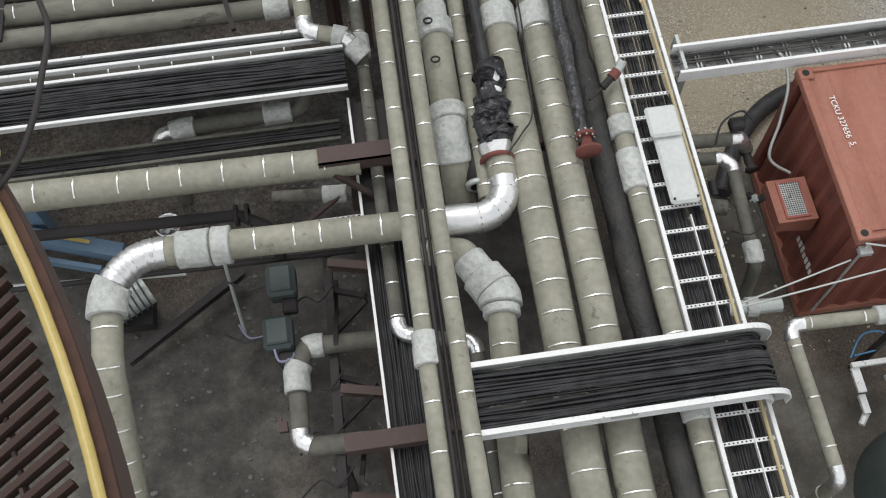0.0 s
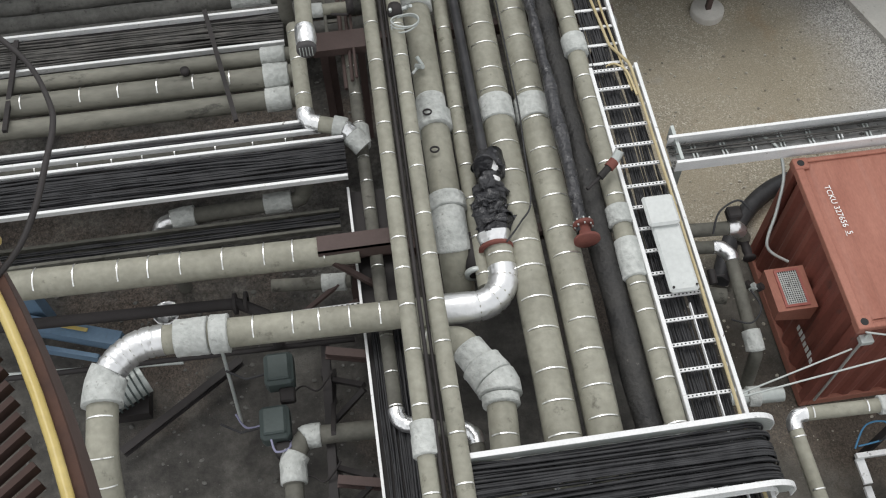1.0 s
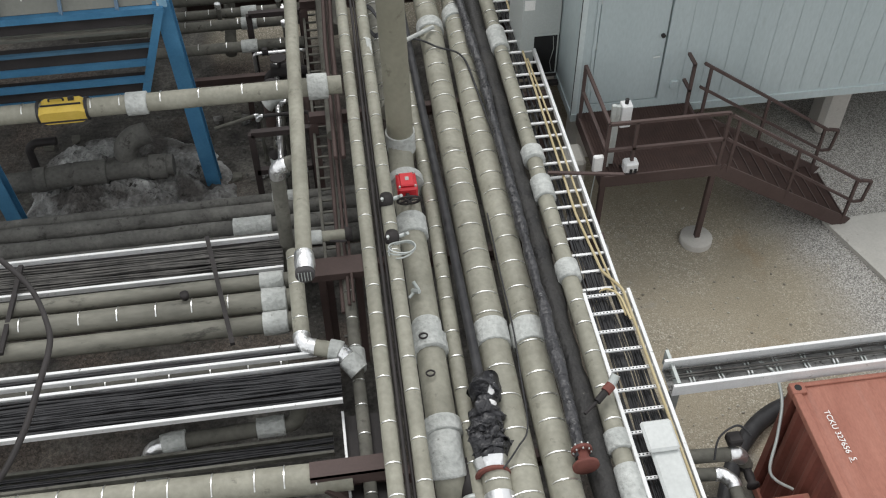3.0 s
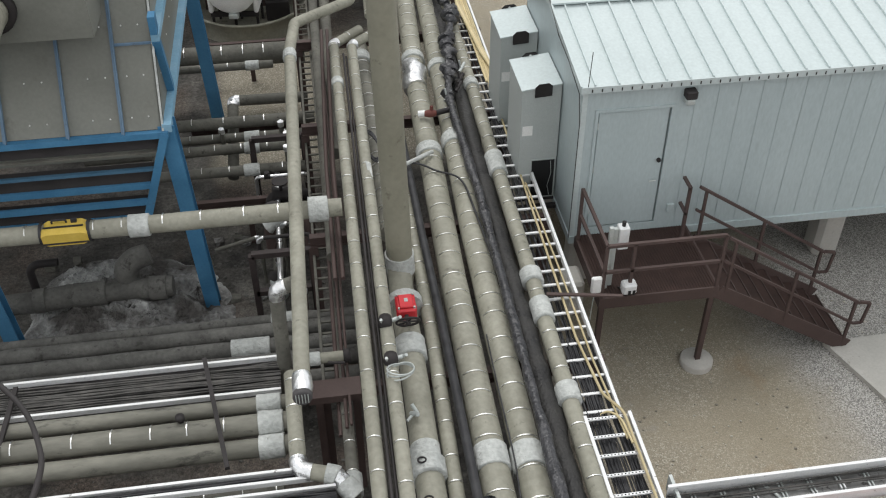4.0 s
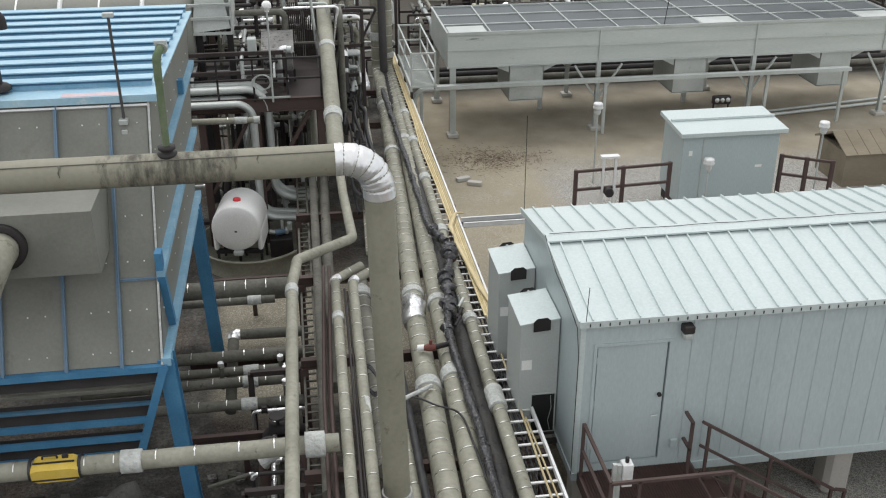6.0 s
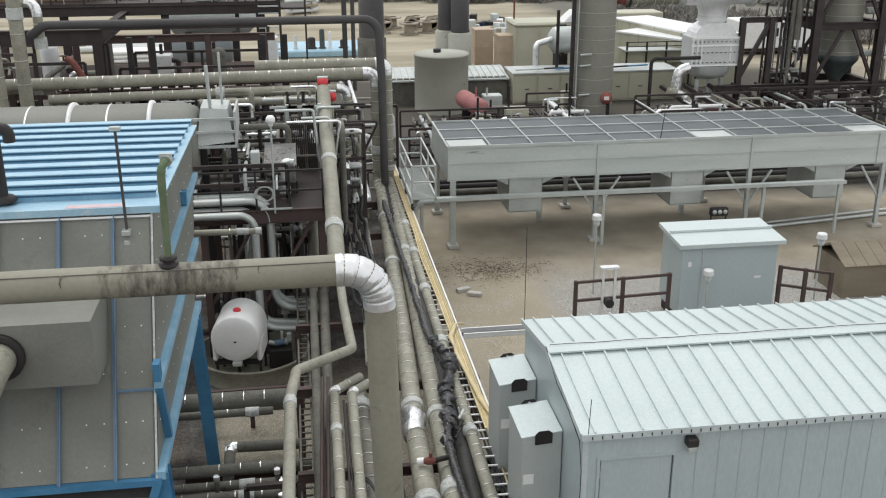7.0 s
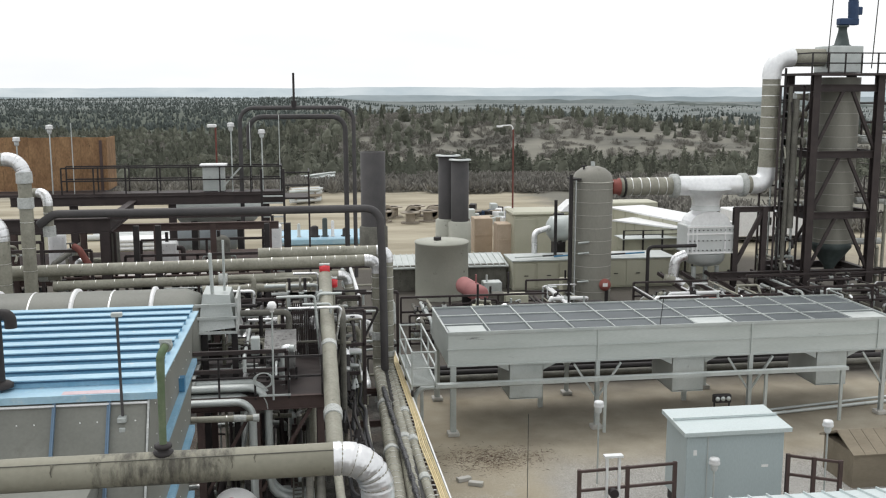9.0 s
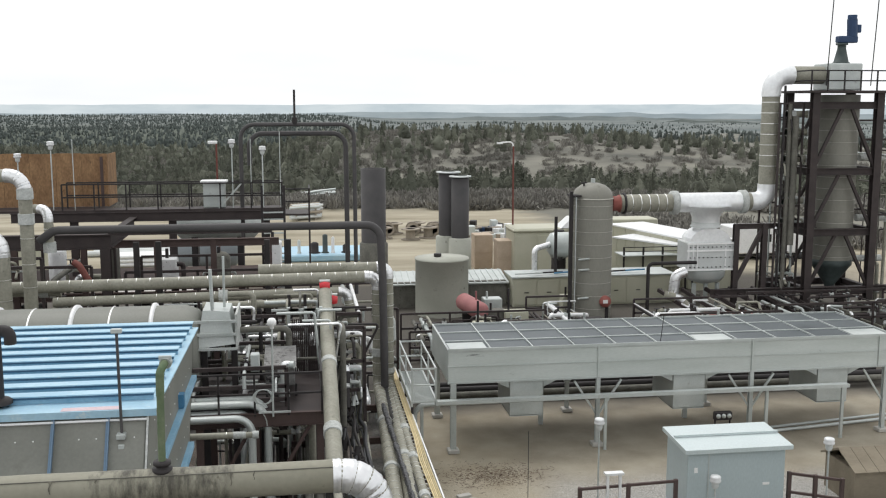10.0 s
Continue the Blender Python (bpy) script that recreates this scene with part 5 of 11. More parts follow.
# ---------------- landing and stair ----------------
def handrail(mesh, pts, h=1.0, mid=True, r=0.024, posts=True):
    for a, b in zip(pts, pts[1:]):
        for k in ((h, h * 0.5) if mid else (h,)):
            mesh.beam((a[0], a[1], a[2] + k), (b[0], b[1], b[2] + k), 2 * r, 2 * r)
    return mesh


def build_landing():
    t = thing("landing_stair", "rusty brown steel landing and stair with grated floor", "stair")
    x0, x1, y0, y1, z = 3.95, 5.85, 10.72, 12.28, 1.74
    part("edge_beam", Mesh().box(x0, y0, z - 0.22, x1, y0 + 0.03, z - 0.01).box(x0, y0 + 0.03, z - 0.22, x0 + 0.03, y1, z - 0.01).box(x1 - 0.03, y0 + 0.03, z - 0.22, x1, y1, z - 0.01), BROWN, t)
    deck = part("deck", Mesh().box(x0 + 0.03, y0 + 0.03, z - 0.03, x1 - 0.03, y1, z - 0.012), GRATING, t)
    bar = Mesh().box(-0.004, y0 + 0.03, z - 0.0115, 0.004, y1, z).data("grating_bar", GRATING)
    x = x0 + 0.07
    while x < x1 - 0.04:
        ob = new("grating_bar", bar)
        ob.location, ob.parent = (x, 0, 0), deck
        x += 0.045
    for (px, py) in ((x0 + 0.06, y0 + 0.06), (x1 - 0.08, y0 + 0.06)):
        part("post", Mesh().box(px - 0.04, py - 0.04, 0.0, px + 0.04, py + 0.04, z - 0.2), BROWN, t)
        part("footing", Mesh().lathe((px, py, 0), [(0.27, -0.1), (0.27, 0.1), (0.25, 0.12), (0, 0.12)], 20), CONCRETE, t, "round concrete footing")
    # rails
    posts = [(x0 + 0.03, y1 - 0.1), (x0 + 0.03, y0 + 0.03), (x0 + 0.45, y0 + 0.03), (x1 - 0.05, y0 + 0.03)]
    for px, py in posts:
        part("rail_post", Mesh().box(px - 0.024, py - 0.024, z - 0.05, px + 0.024, py + 0.024, z + 1.0), BROWN, t)
    part("handrail", handrail(Mesh(), [(x0 + 0.03, y1 - 0.1, z), (x0 + 0.03, y0 + 0.03, z), (x1 - 0.05, y0 + 0.03, z)]), BROWN, t)
    part("wall_rail", Mesh().box(5.62, y1 - 0.36, z, 5.67, y1 - 0.31, z + 1.02).box(5.62, y1 - 0.36, z + 1.0, 5.67, y1 - 0.05, z + 1.04).box(5.62, y1 - 0.36, z + 0.5, 5.67, y1 - 0.05, z + 0.54), BROWN, t)
    # flight, running east along the wall's foot
    xa, xb, zb = x1, 8.35, 0.08
    n = 9
    for y in (y0 + 0.02, y1 - 0.25):
        part("stringer", Mesh().beam((xa, y, z - 0.12), (xb, y, zb), 0.03, 0.24), BROWN, t)
        part("stair_rail", Mesh().beam((xa, y, z + 0.95), (xb, y, zb + 0.95), 0.045, 0.045).beam((xa, y, z + 0.5), (xb, y, zb + 0.5), 0.04, 0.04).beam((xb, y, zb + 0.97), (xb + 0.18, y, zb + 0.93), 0.045, 0.045).beam((xb + 0.18, y, zb + 0.93), (xb + 0.14, y, zb + 0.5), 0.04, 0.04).beam((xb + 0.14, y, zb + 0.5), (xb, y, zb + 0.5), 0.04, 0.04), BROWN, t)
        for k in (0.05, 0.5, 0.97):
            part("rail_post", Mesh().beam((xa + (xb - xa) * k, y, z - 0.1 + (zb - z) * k), (xa + (xb - xa) * k, y, z + 0.93 + (zb - z) * k), 0.045, 0.045), BROWN, t)
    for k in range(n):
        f = (k + 0.7) / n
        xx, zz = xa + (xb - xa) * f, z - 0.05 + (zb - z) * f
        tread = part("tread", Mesh().box(xx - 0.14, y0 + 0.05, zz - 0.03, xx - 0.125, y1 - 0.28, zz).box(xx + 0.125, y0 + 0.05, zz - 0.03, xx + 0.14, y1 - 0.28, zz), BROWN, t)
        part("tread_plate", Mesh().box(xx - 0.12, y0 + 0.05, zz - 0.02, xx + 0.12, y1 - 0.28, zz - 0.015), GRATING, tread)
    return t


build_landing()
solid("pavement", Mesh().add([(x, y, z) for z in (0, 0.08) for x, y in ((8.02, 10.86), (8.5, 9.35), (14, 9.6), (14, 11.0))], [(3, 2, 1, 0), (4, 5, 6, 7), (0, 1, 5, 4), (1, 2, 6, 5), (2, 3, 7, 6), (3, 0, 4, 7)]), CONCRETE, "pale concrete pad at the stair's foot", "pavement", kind="structure")


# ---------------- shipping container ----------------
def build_container():
    t = thing("shipping_container", "faded red-orange shipping container with a ribbed roof", "container")
    x0, x1, y0, y1, z0, z1 = 5.03, 11.1, 4.03, 6.3, 0.05, 2.28
    roof = Mesh()
    ribs = []
    x = x0 + 0.16
    roof.box(x0 + 0.1, y0 + 0.06, z1 - 0.05, x1 - 0.1, y1 - 0.06, z1 - 0.03)
    rp = part("roof", roof, RUST, t)
    while x < x1 - 0.2:
        part("roof_rib", Mesh().add([(x, y0 + 0.1, z1 - 0.03), (x + 0.05, y0 + 0.1, z1 - 0.008), (x + 0.16, y0 + 0.1, z1 - 0.008), (x + 0.21, y0 + 0.1, z1 - 0.03), (x, y1 - 0.1, z1 - 0.03), (x + 0.05, y1 - 0.1, z1 - 0.008), (x + 0.16, y1 - 0.1, z1 - 0.008), (x + 0.21, y1 - 0.1, z1 - 0.03)], [(0, 1, 5, 4), (1, 2, 6, 5), (2, 3, 7, 6), (0, 3, 2, 1), (4, 5, 6, 7)]), RUST, rp)
        x += 0.42 if x > x0 + 0.3 else 0.6
    for name, bx in (("top_rail", (x0, y0, z1 - 0.08, x1, y0 + 0.06, z1)), ("top_rail", (x0, y1 - 0.06, z1 - 0.08, x1, y1, z1)), ("end_rail", (x0, y0 + 0.06, z1 - 0.1, x0 + 0.1, y1 - 0.06, z1)), ("end_rail", (x1 - 0.1, y0 + 0.06, z1 - 0.1, x1, y1 - 0.06, z1)), ("bottom_rail", (x0, y0, z0, x0 + 0.1, y1, z0 + 0.15)), ("bottom_rail", (x0 + 0.1, y0, z0, x1, y0 + 0.06, z0 + 0.15))):
        part(name, Mesh().box(*bx, 0.008), RUST, t)
    for x in (x0, x1 - 0.16):
        for y in (y0, y1 - 0.15):
            c = part("corner_casting", Mesh().box(x - 0.006, y - 0.006, z1 - 0.11, x + 0.17, y + 0.156, z1 + 0.012, 0.01), RUST, t)
            part("socket", Mesh().lathe((x + 0.08, y + 0.075, z1 + 0.013), [(0.045, 0), (0.0, 0.001)], 12), DARKHOLE, c)
            part("corner_post", Mesh().box(x + 0.003, y + 0.003, z0, x + 0.12, y + 0.12, z1 - 0.11), REDSHADE, t)
    # corrugated end and side walls, in the shaded copy of the red
    end = Mesh()
    ys = np.arange(y0 + 0.12, y1 - 0.12, 0.07)
    prof = [(x0 + (0.03 if (k // 2) % 2 else 0.075), y) for k, y in enumerate(ys)]
    end.add([(x, y, z) for z in (z0 + 0.1, z1 - 0.1) for x, y in prof], [(k, k + 1, k + 1 + len(prof), k + len(prof)) for k in range(len(prof) - 1)])
    part("end_wall", end, REDSHADE, t)
    side = Mesh()
    xs = np.arange(x0 + 0.12, x1 - 0.12, 0.07)
    prof = [(x, y0 + (0.02 if (k // 2) % 2 else 0.055)) for k, x in enumerate(xs)]
    side.add([(x, y, z) for z in (z0 + 0.1, z1 - 0.07) for x, y in prof], [(k, k + 1, k + 1 + len(prof), k + len(prof)) for k in range(len(prof) - 1)])
    part("side_wall", side, REDSHADE, t)
    part("side_wall", Mesh().box(x0 + 0.1, y1 - 0.05, z0 + 0.1, x1 - 0.1, y1 - 0.02, z1 - 0.07), RUST, t)
    # code on the roof
    for txt, at, size in (("TCKU 327656", (5.27, 5.87, z1 + 0.012), 0.098), ("5", (5.315, 5.235, z1 + 0.012), 0.098)):
        cu = bpy.data.curves.new("roof_code", "FONT")
        cu.body, cu.size, cu.extrude = txt, size, 0.001
        cu.materials.append(INK)
        ob = new("roof_code", cu)
        ob.matrix_world = pose(*at, 0, 0, -87)
        ob.parent = t
    for k in range(7):
        part("marking", Mesh().box(x0 + 0.022, 4.75 - 0.075 * k, 0.75, x0 + 0.027, 4.80 - 0.075 * k, 0.85 + 0.02 * (k % 3)), INK, t, "row of unreadable white marks")
    part("digit_frame", Mesh().box(5.30, 5.24, z1 + 0.011, 5.305, 5.17, z1 + 0.013), INK, t)
    hood = part("vent_hood", Mesh().add([(x0 - 0.46, 4.7, 1.3), (x0 + 0.02, 4.7, 1.2), (x0 + 0.02, 4.7, 1.52), (x0 - 0.46, 4.7, 1.52), (x0 - 0.46, 5.27, 1.3), (x0 + 0.02, 5.27, 1.2), (x0 + 0.02, 5.27, 1.52), (x0 - 0.46, 5.27, 1.52)], [(0, 1, 2, 3), (7, 6, 5, 4), (0, 3, 7, 4), (3, 2, 6, 7), (0, 4, 5, 1), (1, 5, 6, 2)]), RUST, t, "red ventilation hood with a wire mesh")
    hx0, hx1, hy0, hy1, hz = x0 - 0.36, x0 - 0.06, 4.74, 5.24, 1.521
    for bx in ((hx0, hy0, hx1, hy0 + 0.03), (hx0, hy1 - 0.03, hx1, hy1), (hx0, hy0 + 0.03, hx0 + 0.03, hy1 - 0.03), (hx1 - 0.03, hy0 + 0.03, hx1, hy1 - 0.03)):
        part("mesh_frame", Mesh().box(bx[0], bx[1], hz, bx[2], bx[3], hz + 0.018), REDOXIDE, hood)
    part("mesh_backing", Mesh().box(hx0 + 0.03, hy0 + 0.03, hz, hx1 - 0.03, hy1 - 0.03, hz + 0.004), DARKSTEEL, hood)
    grid = Mesh()
    for k in range(16):
        grid.box(hx0 + 0.03, hy0 + 0.035 + k * 0.027, hz + 0.005, hx1 - 0.03, hy0 + 0.044 + k * 0.027, hz + 0.009)
    for k in range(9):
        grid.box(hx0 + 0.035 + k * 0.027, hy0 + 0.03, hz + 0.0095, hx0 + 0.044 + k * 0.027, hy1 - 0.03, hz + 0.013)
    part("wire_mesh", grid, MASTIC, hood)
    return t


build_container()

LOUVREBLUE = mat("dull_blue_louvre", (0.05, 0.125, 0.20), (0.085, 0.17, 0.25), 0.55, scale=2, fine=20, bump=0.15, stain=(0.12, 0.14, 0.15), stain_at=0.62)
PINK = mat("faded_red_mark", (0.55, 0.42, 0.45), (0.62, 0.5, 0.52), 0.6, scale=6, fine=30, bump=0)

# ---------------- blue-framed casing ----------------
def build_casing():
    t = thing("filter_casing", "grey-panelled casing with a blue steel frame and blue ribbed roof", "industrial unit")
    xl, xr = -12.0, -2.3
    ft, fb = (15.1, 7.4), (13.0, 3.95)      # front face: top and bottom (y, z)
    bt, bb = (21.6, 7.18), (19.4, 3.95)
    part("front_panel", Mesh().plate((xl, fb[0], fb[1]), (xr, fb[0], fb[1]), (xr, ft[0], ft[1]), (xl, ft[0], ft[1]), 0.05), PANEL, t)
    part("side_panel", Mesh().plate((xr, fb[0], fb[1]), (xr, bb[0], bb[1]), (xr, bt[0], bt[1]), (xr, ft[0], ft[1]), 0.05), PANEL, t)
    part("back_panel", Mesh().plate((xr, bb[0], bb[1]), (xl, bb[0], bb[1]), (xl, bt[0], bt[1]), (xr, bt[0], bt[1]), 0.05), PANEL, t)
    # roof: flat pans with raised ribs across
    roof = part("roof", Mesh().plate((xl, ft[0] - 0.1, ft[1] + 0.02), (xr + 0.1, ft[0] - 0.1, ft[1] + 0.02), (xr + 0.1, bt[0] + 0.1, bt[1] + 0.02), (xl, bt[0] + 0.1, bt[1] + 0.02), 0.03), ROOFBLUE, t)
    n = 10
    for k in range(n):
        y = ft[0] + 0.62 + (bt[0] - ft[0] - 0.62) * k / (n - 1)
        z = 7.425 - 0.22 * (y - ft[0]) / (bt[0] - ft[0])
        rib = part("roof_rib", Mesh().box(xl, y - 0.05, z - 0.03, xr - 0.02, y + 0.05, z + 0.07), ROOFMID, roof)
        # dark strip put in for the shadow line below the cap
        part("rib_shade", Mesh().box(xl, y - 0.075, z + 0.0705, xr - 0.01, y + 0.05, z + 0.1), RIBSHADE, rib)
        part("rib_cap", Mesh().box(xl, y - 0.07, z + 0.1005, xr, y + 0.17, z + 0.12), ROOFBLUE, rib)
    part("red_stain", Mesh().box(-3.6, 15.13, 7.4245, -2.75, 15.3, 7.4265), PINK, roof, "pale red paint mark")
    part("roof_flange", Mesh().box(xl, ft[0] - 0.13, ft[1] - 0.05, xr + 0.12, ft[0] - 0.1, ft[1] + 0.06), ROOFBLUE, roof)
    # frame on the front: stiffeners down the slope
    def slope(x, k):
        return (x, ft[0] + (fb[0] - ft[0]) * k - 0.05, ft[1] + (fb[1] - ft[1]) * k - 0.03)
    for x in (-11.6, -10.7, -9.85, -9.0, -8.1, -7.2, -6.3, -5.45, -4.57, -3.68, -2.89):
        part("stiffener", Mesh().beam(slope(x, 0), slope(x, 1), 0.055, 0.02, up=(0, -1, 0.6)).beam(Vector(slope(x + 0.022, 0)) + Vector((0, -0.03, 0.02)), Vector(slope(x + 0.022, 1)) + Vector((0, -0.03, 0.02)), 0.012, 0.05, up=(0, -1, 0.6)), PALEBLUE, t)
    part("bottom_angle", Mesh().beam((xl, fb[0] - 0.04, fb[1] - 0.06), (xr + 0.06, fb[0] - 0.04, fb[1] - 0.06), 0.1, 0.1), BLUE, t)
    part("edge_flange", Mesh().beam((xr - 0.01, ft[0] - 0.06, ft[1] - 0.02), (xr - 0.01, fb[0] - 0.06, fb[1]), 0.03, 0.03), MASTIC, t, "pale folded edge")
    part("top_strip", Mesh().beam((xl, ft[0] - 0.075, ft[1] - 0.12), (xr, ft[0] - 0.075, ft[1] - 0.12), 0.03, 0.1, up=(0, -0.85, 0.5)), WHITERAIL, t)
    part("cross_angle", Mesh().beam(slope(-2.86, 0.675), slope(xr, 0.675), 0.03, 0.035), PALEBLUE, t)
    for ya, yb, z, w in ((15.9, 21.0, 6.28, 0.1), (13.55, 20.0, 5.15, 0.12), (12.95, 19.4, 3.98, 0.13)):
        part("side_beam", Mesh().beam((xr + 0.05, ya, z), (xr + 0.05, yb, z), w, w), ROOFMID, t)
    part("knee", Mesh().beam((xr + 0.05, 13.6, 5.1), (xr + 0.05, 14.0, 4.05), 0.12, 0.12), BLUE, t)
    part("gusset", Mesh().box(xr, 13.5, 5.22, xr + 0.1, 13.7, 5.5), BLUE, t)
    part("gusset", Mesh().box(xr, 18.6, 6.34, xr + 0.1, 18.8, 6.6), BLUE, t)
    data = Mesh().lathe((0, 0, 0), [(0.013, 0), (0.011, 0.008), (0, 0.011)], 8, "X").data("rivet", INK)
    for y in np.arange(13.7, 21.0, 0.62):
        for z in (4.5, 5.0, 5.55, 6.05, 6.6, 7.1):
            if y > 13.0 + (z - 3.95) * 0.61 + 0.15 and y < 19.2 + (z - 3.95) * 0.64:
                ob = new("rivet", data)
                ob.location, ob.parent = (xr + 0.002, float(y), z), t
    # louvred hopper under the casing
    for k in range(5):
        f0, f1 = k / 5, (k + 0.75) / 5
        xa, xb = xr - 0.05 - 0.5 * f0, xr - 0.05 - 0.5 * f1
        za, zb = 3.85 - 1.5 * f0, 3.85 - 1.5 * f1
        part("louvre", Mesh().plate((xl, 13.0 + 0.25 * (k % 2), zb), (xb, 13.0 + 0.25 * (k % 2), zb), (xa, 13.2, za), (xl, 13.2, za), 0.03), PANEL if k % 2 else DARKSTEEL, t)
        part("louvre_edge", Mesh().beam((xl, 12.95, zb - 0.03), (xb, 12.95, zb - 0.03), 0.06, (0.03, 0.05, 0.1, 0.1, 0.1)[k]), JACKET_DARK if k == 0 else LOUVREBLUE if k == 1 else BLUE, t)
    part("hopper_corner", Mesh().beam((xr, 12.95, 3.9), (xr - 0.55, 12.95, 2.3), 0.1, 0.12), BLUE, t)
    part("hopper_side", Mesh().plate((xr - 0.08, 13.2, 3.9), (xr - 0.08, 19.2, 3.9), (xr - 0.6, 18.8, 2.3), (xr - 0.6, 13.3, 2.3), 0.04), PANEL, t)
    for x, y in ((-2.15, 13.36), (-2.15, 18.9), (-5.4, 12.8), (-5.4, 18.9), (-9.5, 13), (-9.5, 18.9)):
        part("leg", Mesh().ibeam((x - 0.12, y - 0.25, 4.0), (x, y, 0), 0.24, 0.24, 0.02, up=(0, 1, 0)), BLUE, t)
    # rivets on the front sheets
    data = Mesh().lathe((0, 0, 0), [(0.013, 0), (0.011, 0.008), (0, 0.011)], 8).data("rivet", INK)
    for x in (-10.3, -9.4, -8.5, -7.6, -6.7, -5.8, -5.0, -4.2, -3.95, -3.3, -3.05, -2.74, -2.5):
        for k in (0.1, 0.28, 0.45, 0.62, 0.8, 0.95):
            ob = new("rivet", data)
            ob.matrix_world = Matrix.Translation(Vector(slope(x, k)) + Vector((0, 0.045, 0.03))) @ Vector((0, -0.85, 0.52)).to_track_quat("Z", "Y").to_matrix().to_4x4()
            ob.parent = t
    # box on the front with a flanged duct
    box = part("access_box", Mesh().add([(x, y, z) for x in (-9.0, -2.98) for y, z in ((13.08, 5.46), (13.08, 6.42), (14.5, 6.42), (13.92, 5.46))], [(0, 1, 2, 3), (7, 6, 5, 4), (0, 4, 5, 1), (1, 5, 6, 2), (2, 6, 7, 3), (3, 7, 4, 0)]), PANEL, t, "grey-beige box bolted to the casing's face")
    part("flange", Mesh().lathe((-4.22, 13.08, 5.98), [(0.0, -0.03), (0.34, -0.03), (0.34, -0.01), (0.30, 0.0)], 24, "Y").lathe((-4.22, 12.98, 5.98), [(0.25, 0), (0.34, 0), (0.34, 0.06), (0.25, 0.06)], 24, "Y"), DARKSTEEL, box)
    part("duct", Mesh().sweep(Route([(-4.22, 13.0, 5.98), (-4.22, 12.55, 5.98), (-4.5, 12.3, 5.4), (-5.1, 12.2, 4.8)], 0.3).span(0, 1.7, 0.1), 0.24, 18, lump=0.01), JACKET, box)
    return t


build_casing()


def vent_pipe(x, y, z0, z1, r, material, label, hook=0.25):
    t = thing("vent_pipe", label, "vent pipe")
    part("stem", Mesh().sweep(Route([(x, y, z0), (x, y, z1), (x + hook, y - 0.1, z1), (x + hook, y - 0.1, z1 - 0.2)], r * 1.8).span(0, z1 - z0 + hook * 1.5, 0.08), r, 12), material, t)
    part("base_flange", Mesh().lathe((x, y, z0), [(r * 2.3, 0), (r * 2.3, 0.06), (r * 1.2, 0.1), (r, 0.1)], 14), DARKSTEEL, t)
    return t


VESSELGREY = mat("grey_khaki_cladding", (0.205, 0.20, 0.172), (0.245, 0.24, 0.208), 0.5, scale=0.6, fine=12, bump=0.12, depth=0.008, stretch=(1, 1, 0.4), stain=(0.18, 0.175, 0.148), stain_at=0.62)
FADEDRED = mat("faded_pinkish_red", (0.30, 0.12, 0.12), (0.38, 0.17, 0.165), 0.6, scale=2, fine=20, bump=0.15, stain=(0.25, 0.12, 0.1), stain_at=0.62)
TANKGREY = mat("grey_tank_paint", (0.36, 0.365, 0.31), (0.44, 0.442, 0.385), 0.55, scale=0.8, fine=20, bump=0.1, stain=(0.21, 0.21, 0.18), stain_at=0.62)
MOSS = mat("mossy_green_paint", (0.075, 0.12, 0.06), (0.16, 0.19, 0.12), 0.7, scale=6, fine=30, bump=0.3)
REDRUST = mat("brown_rust", (0.06, 0.035, 0.03), (0.11, 0.06, 0.045), 0.8, scale=8, fine=40, bump=0.4)
BANDDULL = mat("dull_strap", (0.42, 0.41, 0.36), (0.52, 0.51, 0.46), 0.5, 0.5, scale=6, fine=50, bump=0.1)
GALVPALE = mat("pale_grey_paint", (0.52, 0.54, 0.53), (0.60, 0.62, 0.61), 0.5, scale=1.5, fine=20, bump=0.1, stain=(0.4, 0.41, 0.4), stain_at=0.64)
vent_pipe(-4.6, 15.6, 7.45, 8.6, 0.09, DARKSTEEL, "dark rusty vent pipe with a hooked top on the blue roof")
t = thing("vent_pipe", "mossy green vent pipe with a bent top on the overhead pipe", "vent pipe")
part("stem", Mesh().rod((-1.59, 11.2, 7.95), (-1.58, 11.2, 8.75), 0.042, 12), MOSS, t, "mossy green stem")
part("bend", Mesh().sweep(Route([(-1.58, 11.2, 8.75), (-1.575, 11.2, 9.02), (-1.53, 11.35, 9.1)], 0.08).span(0, 0.42, 0.04), 0.047, 12), MOSS, t, "dull green bend")
part("flange", Mesh().sweep([(-1.53, 11.34, 9.08), (-1.52, 11.4, 9.1)], 0.07, 12), GALV, t)
part("bolt", Mesh().box(-1.6, 11.33, 9.13, -1.46, 11.37, 9.17), GALV, t)
part("base_flange", Mesh().lathe((-1.59, 11.2, 7.84), [(0.1, 0), (0.115, 0.03), (0.115, 0.06), (0.07, 0.065), (0.07, 0.1), (0.1, 0.105), (0.1, 0.14), (0.04, 0.15)], 14), DARKSTEEL, t)
rod = solid("rod", Mesh().rod((-2.68, 14.9, 6.9), (-2.69, 14.9, 8.65), 0.022, 8), STACKGREY, "dark grey rod clamped to the casing's edge", "rod")
part("cap", Mesh().box(-2.77, 14.86, 8.652, -2.61, 14.94, 8.72, 0.01), GALV, rod)
part("clamp", Mesh().box(-2.75, 14.8, 7.05, -2.62, 14.96, 7.13, 0.01).box(-2.73, 14.8, 6.9, -2.64, 14.96, 6.97, 0.01), GALV, rod)

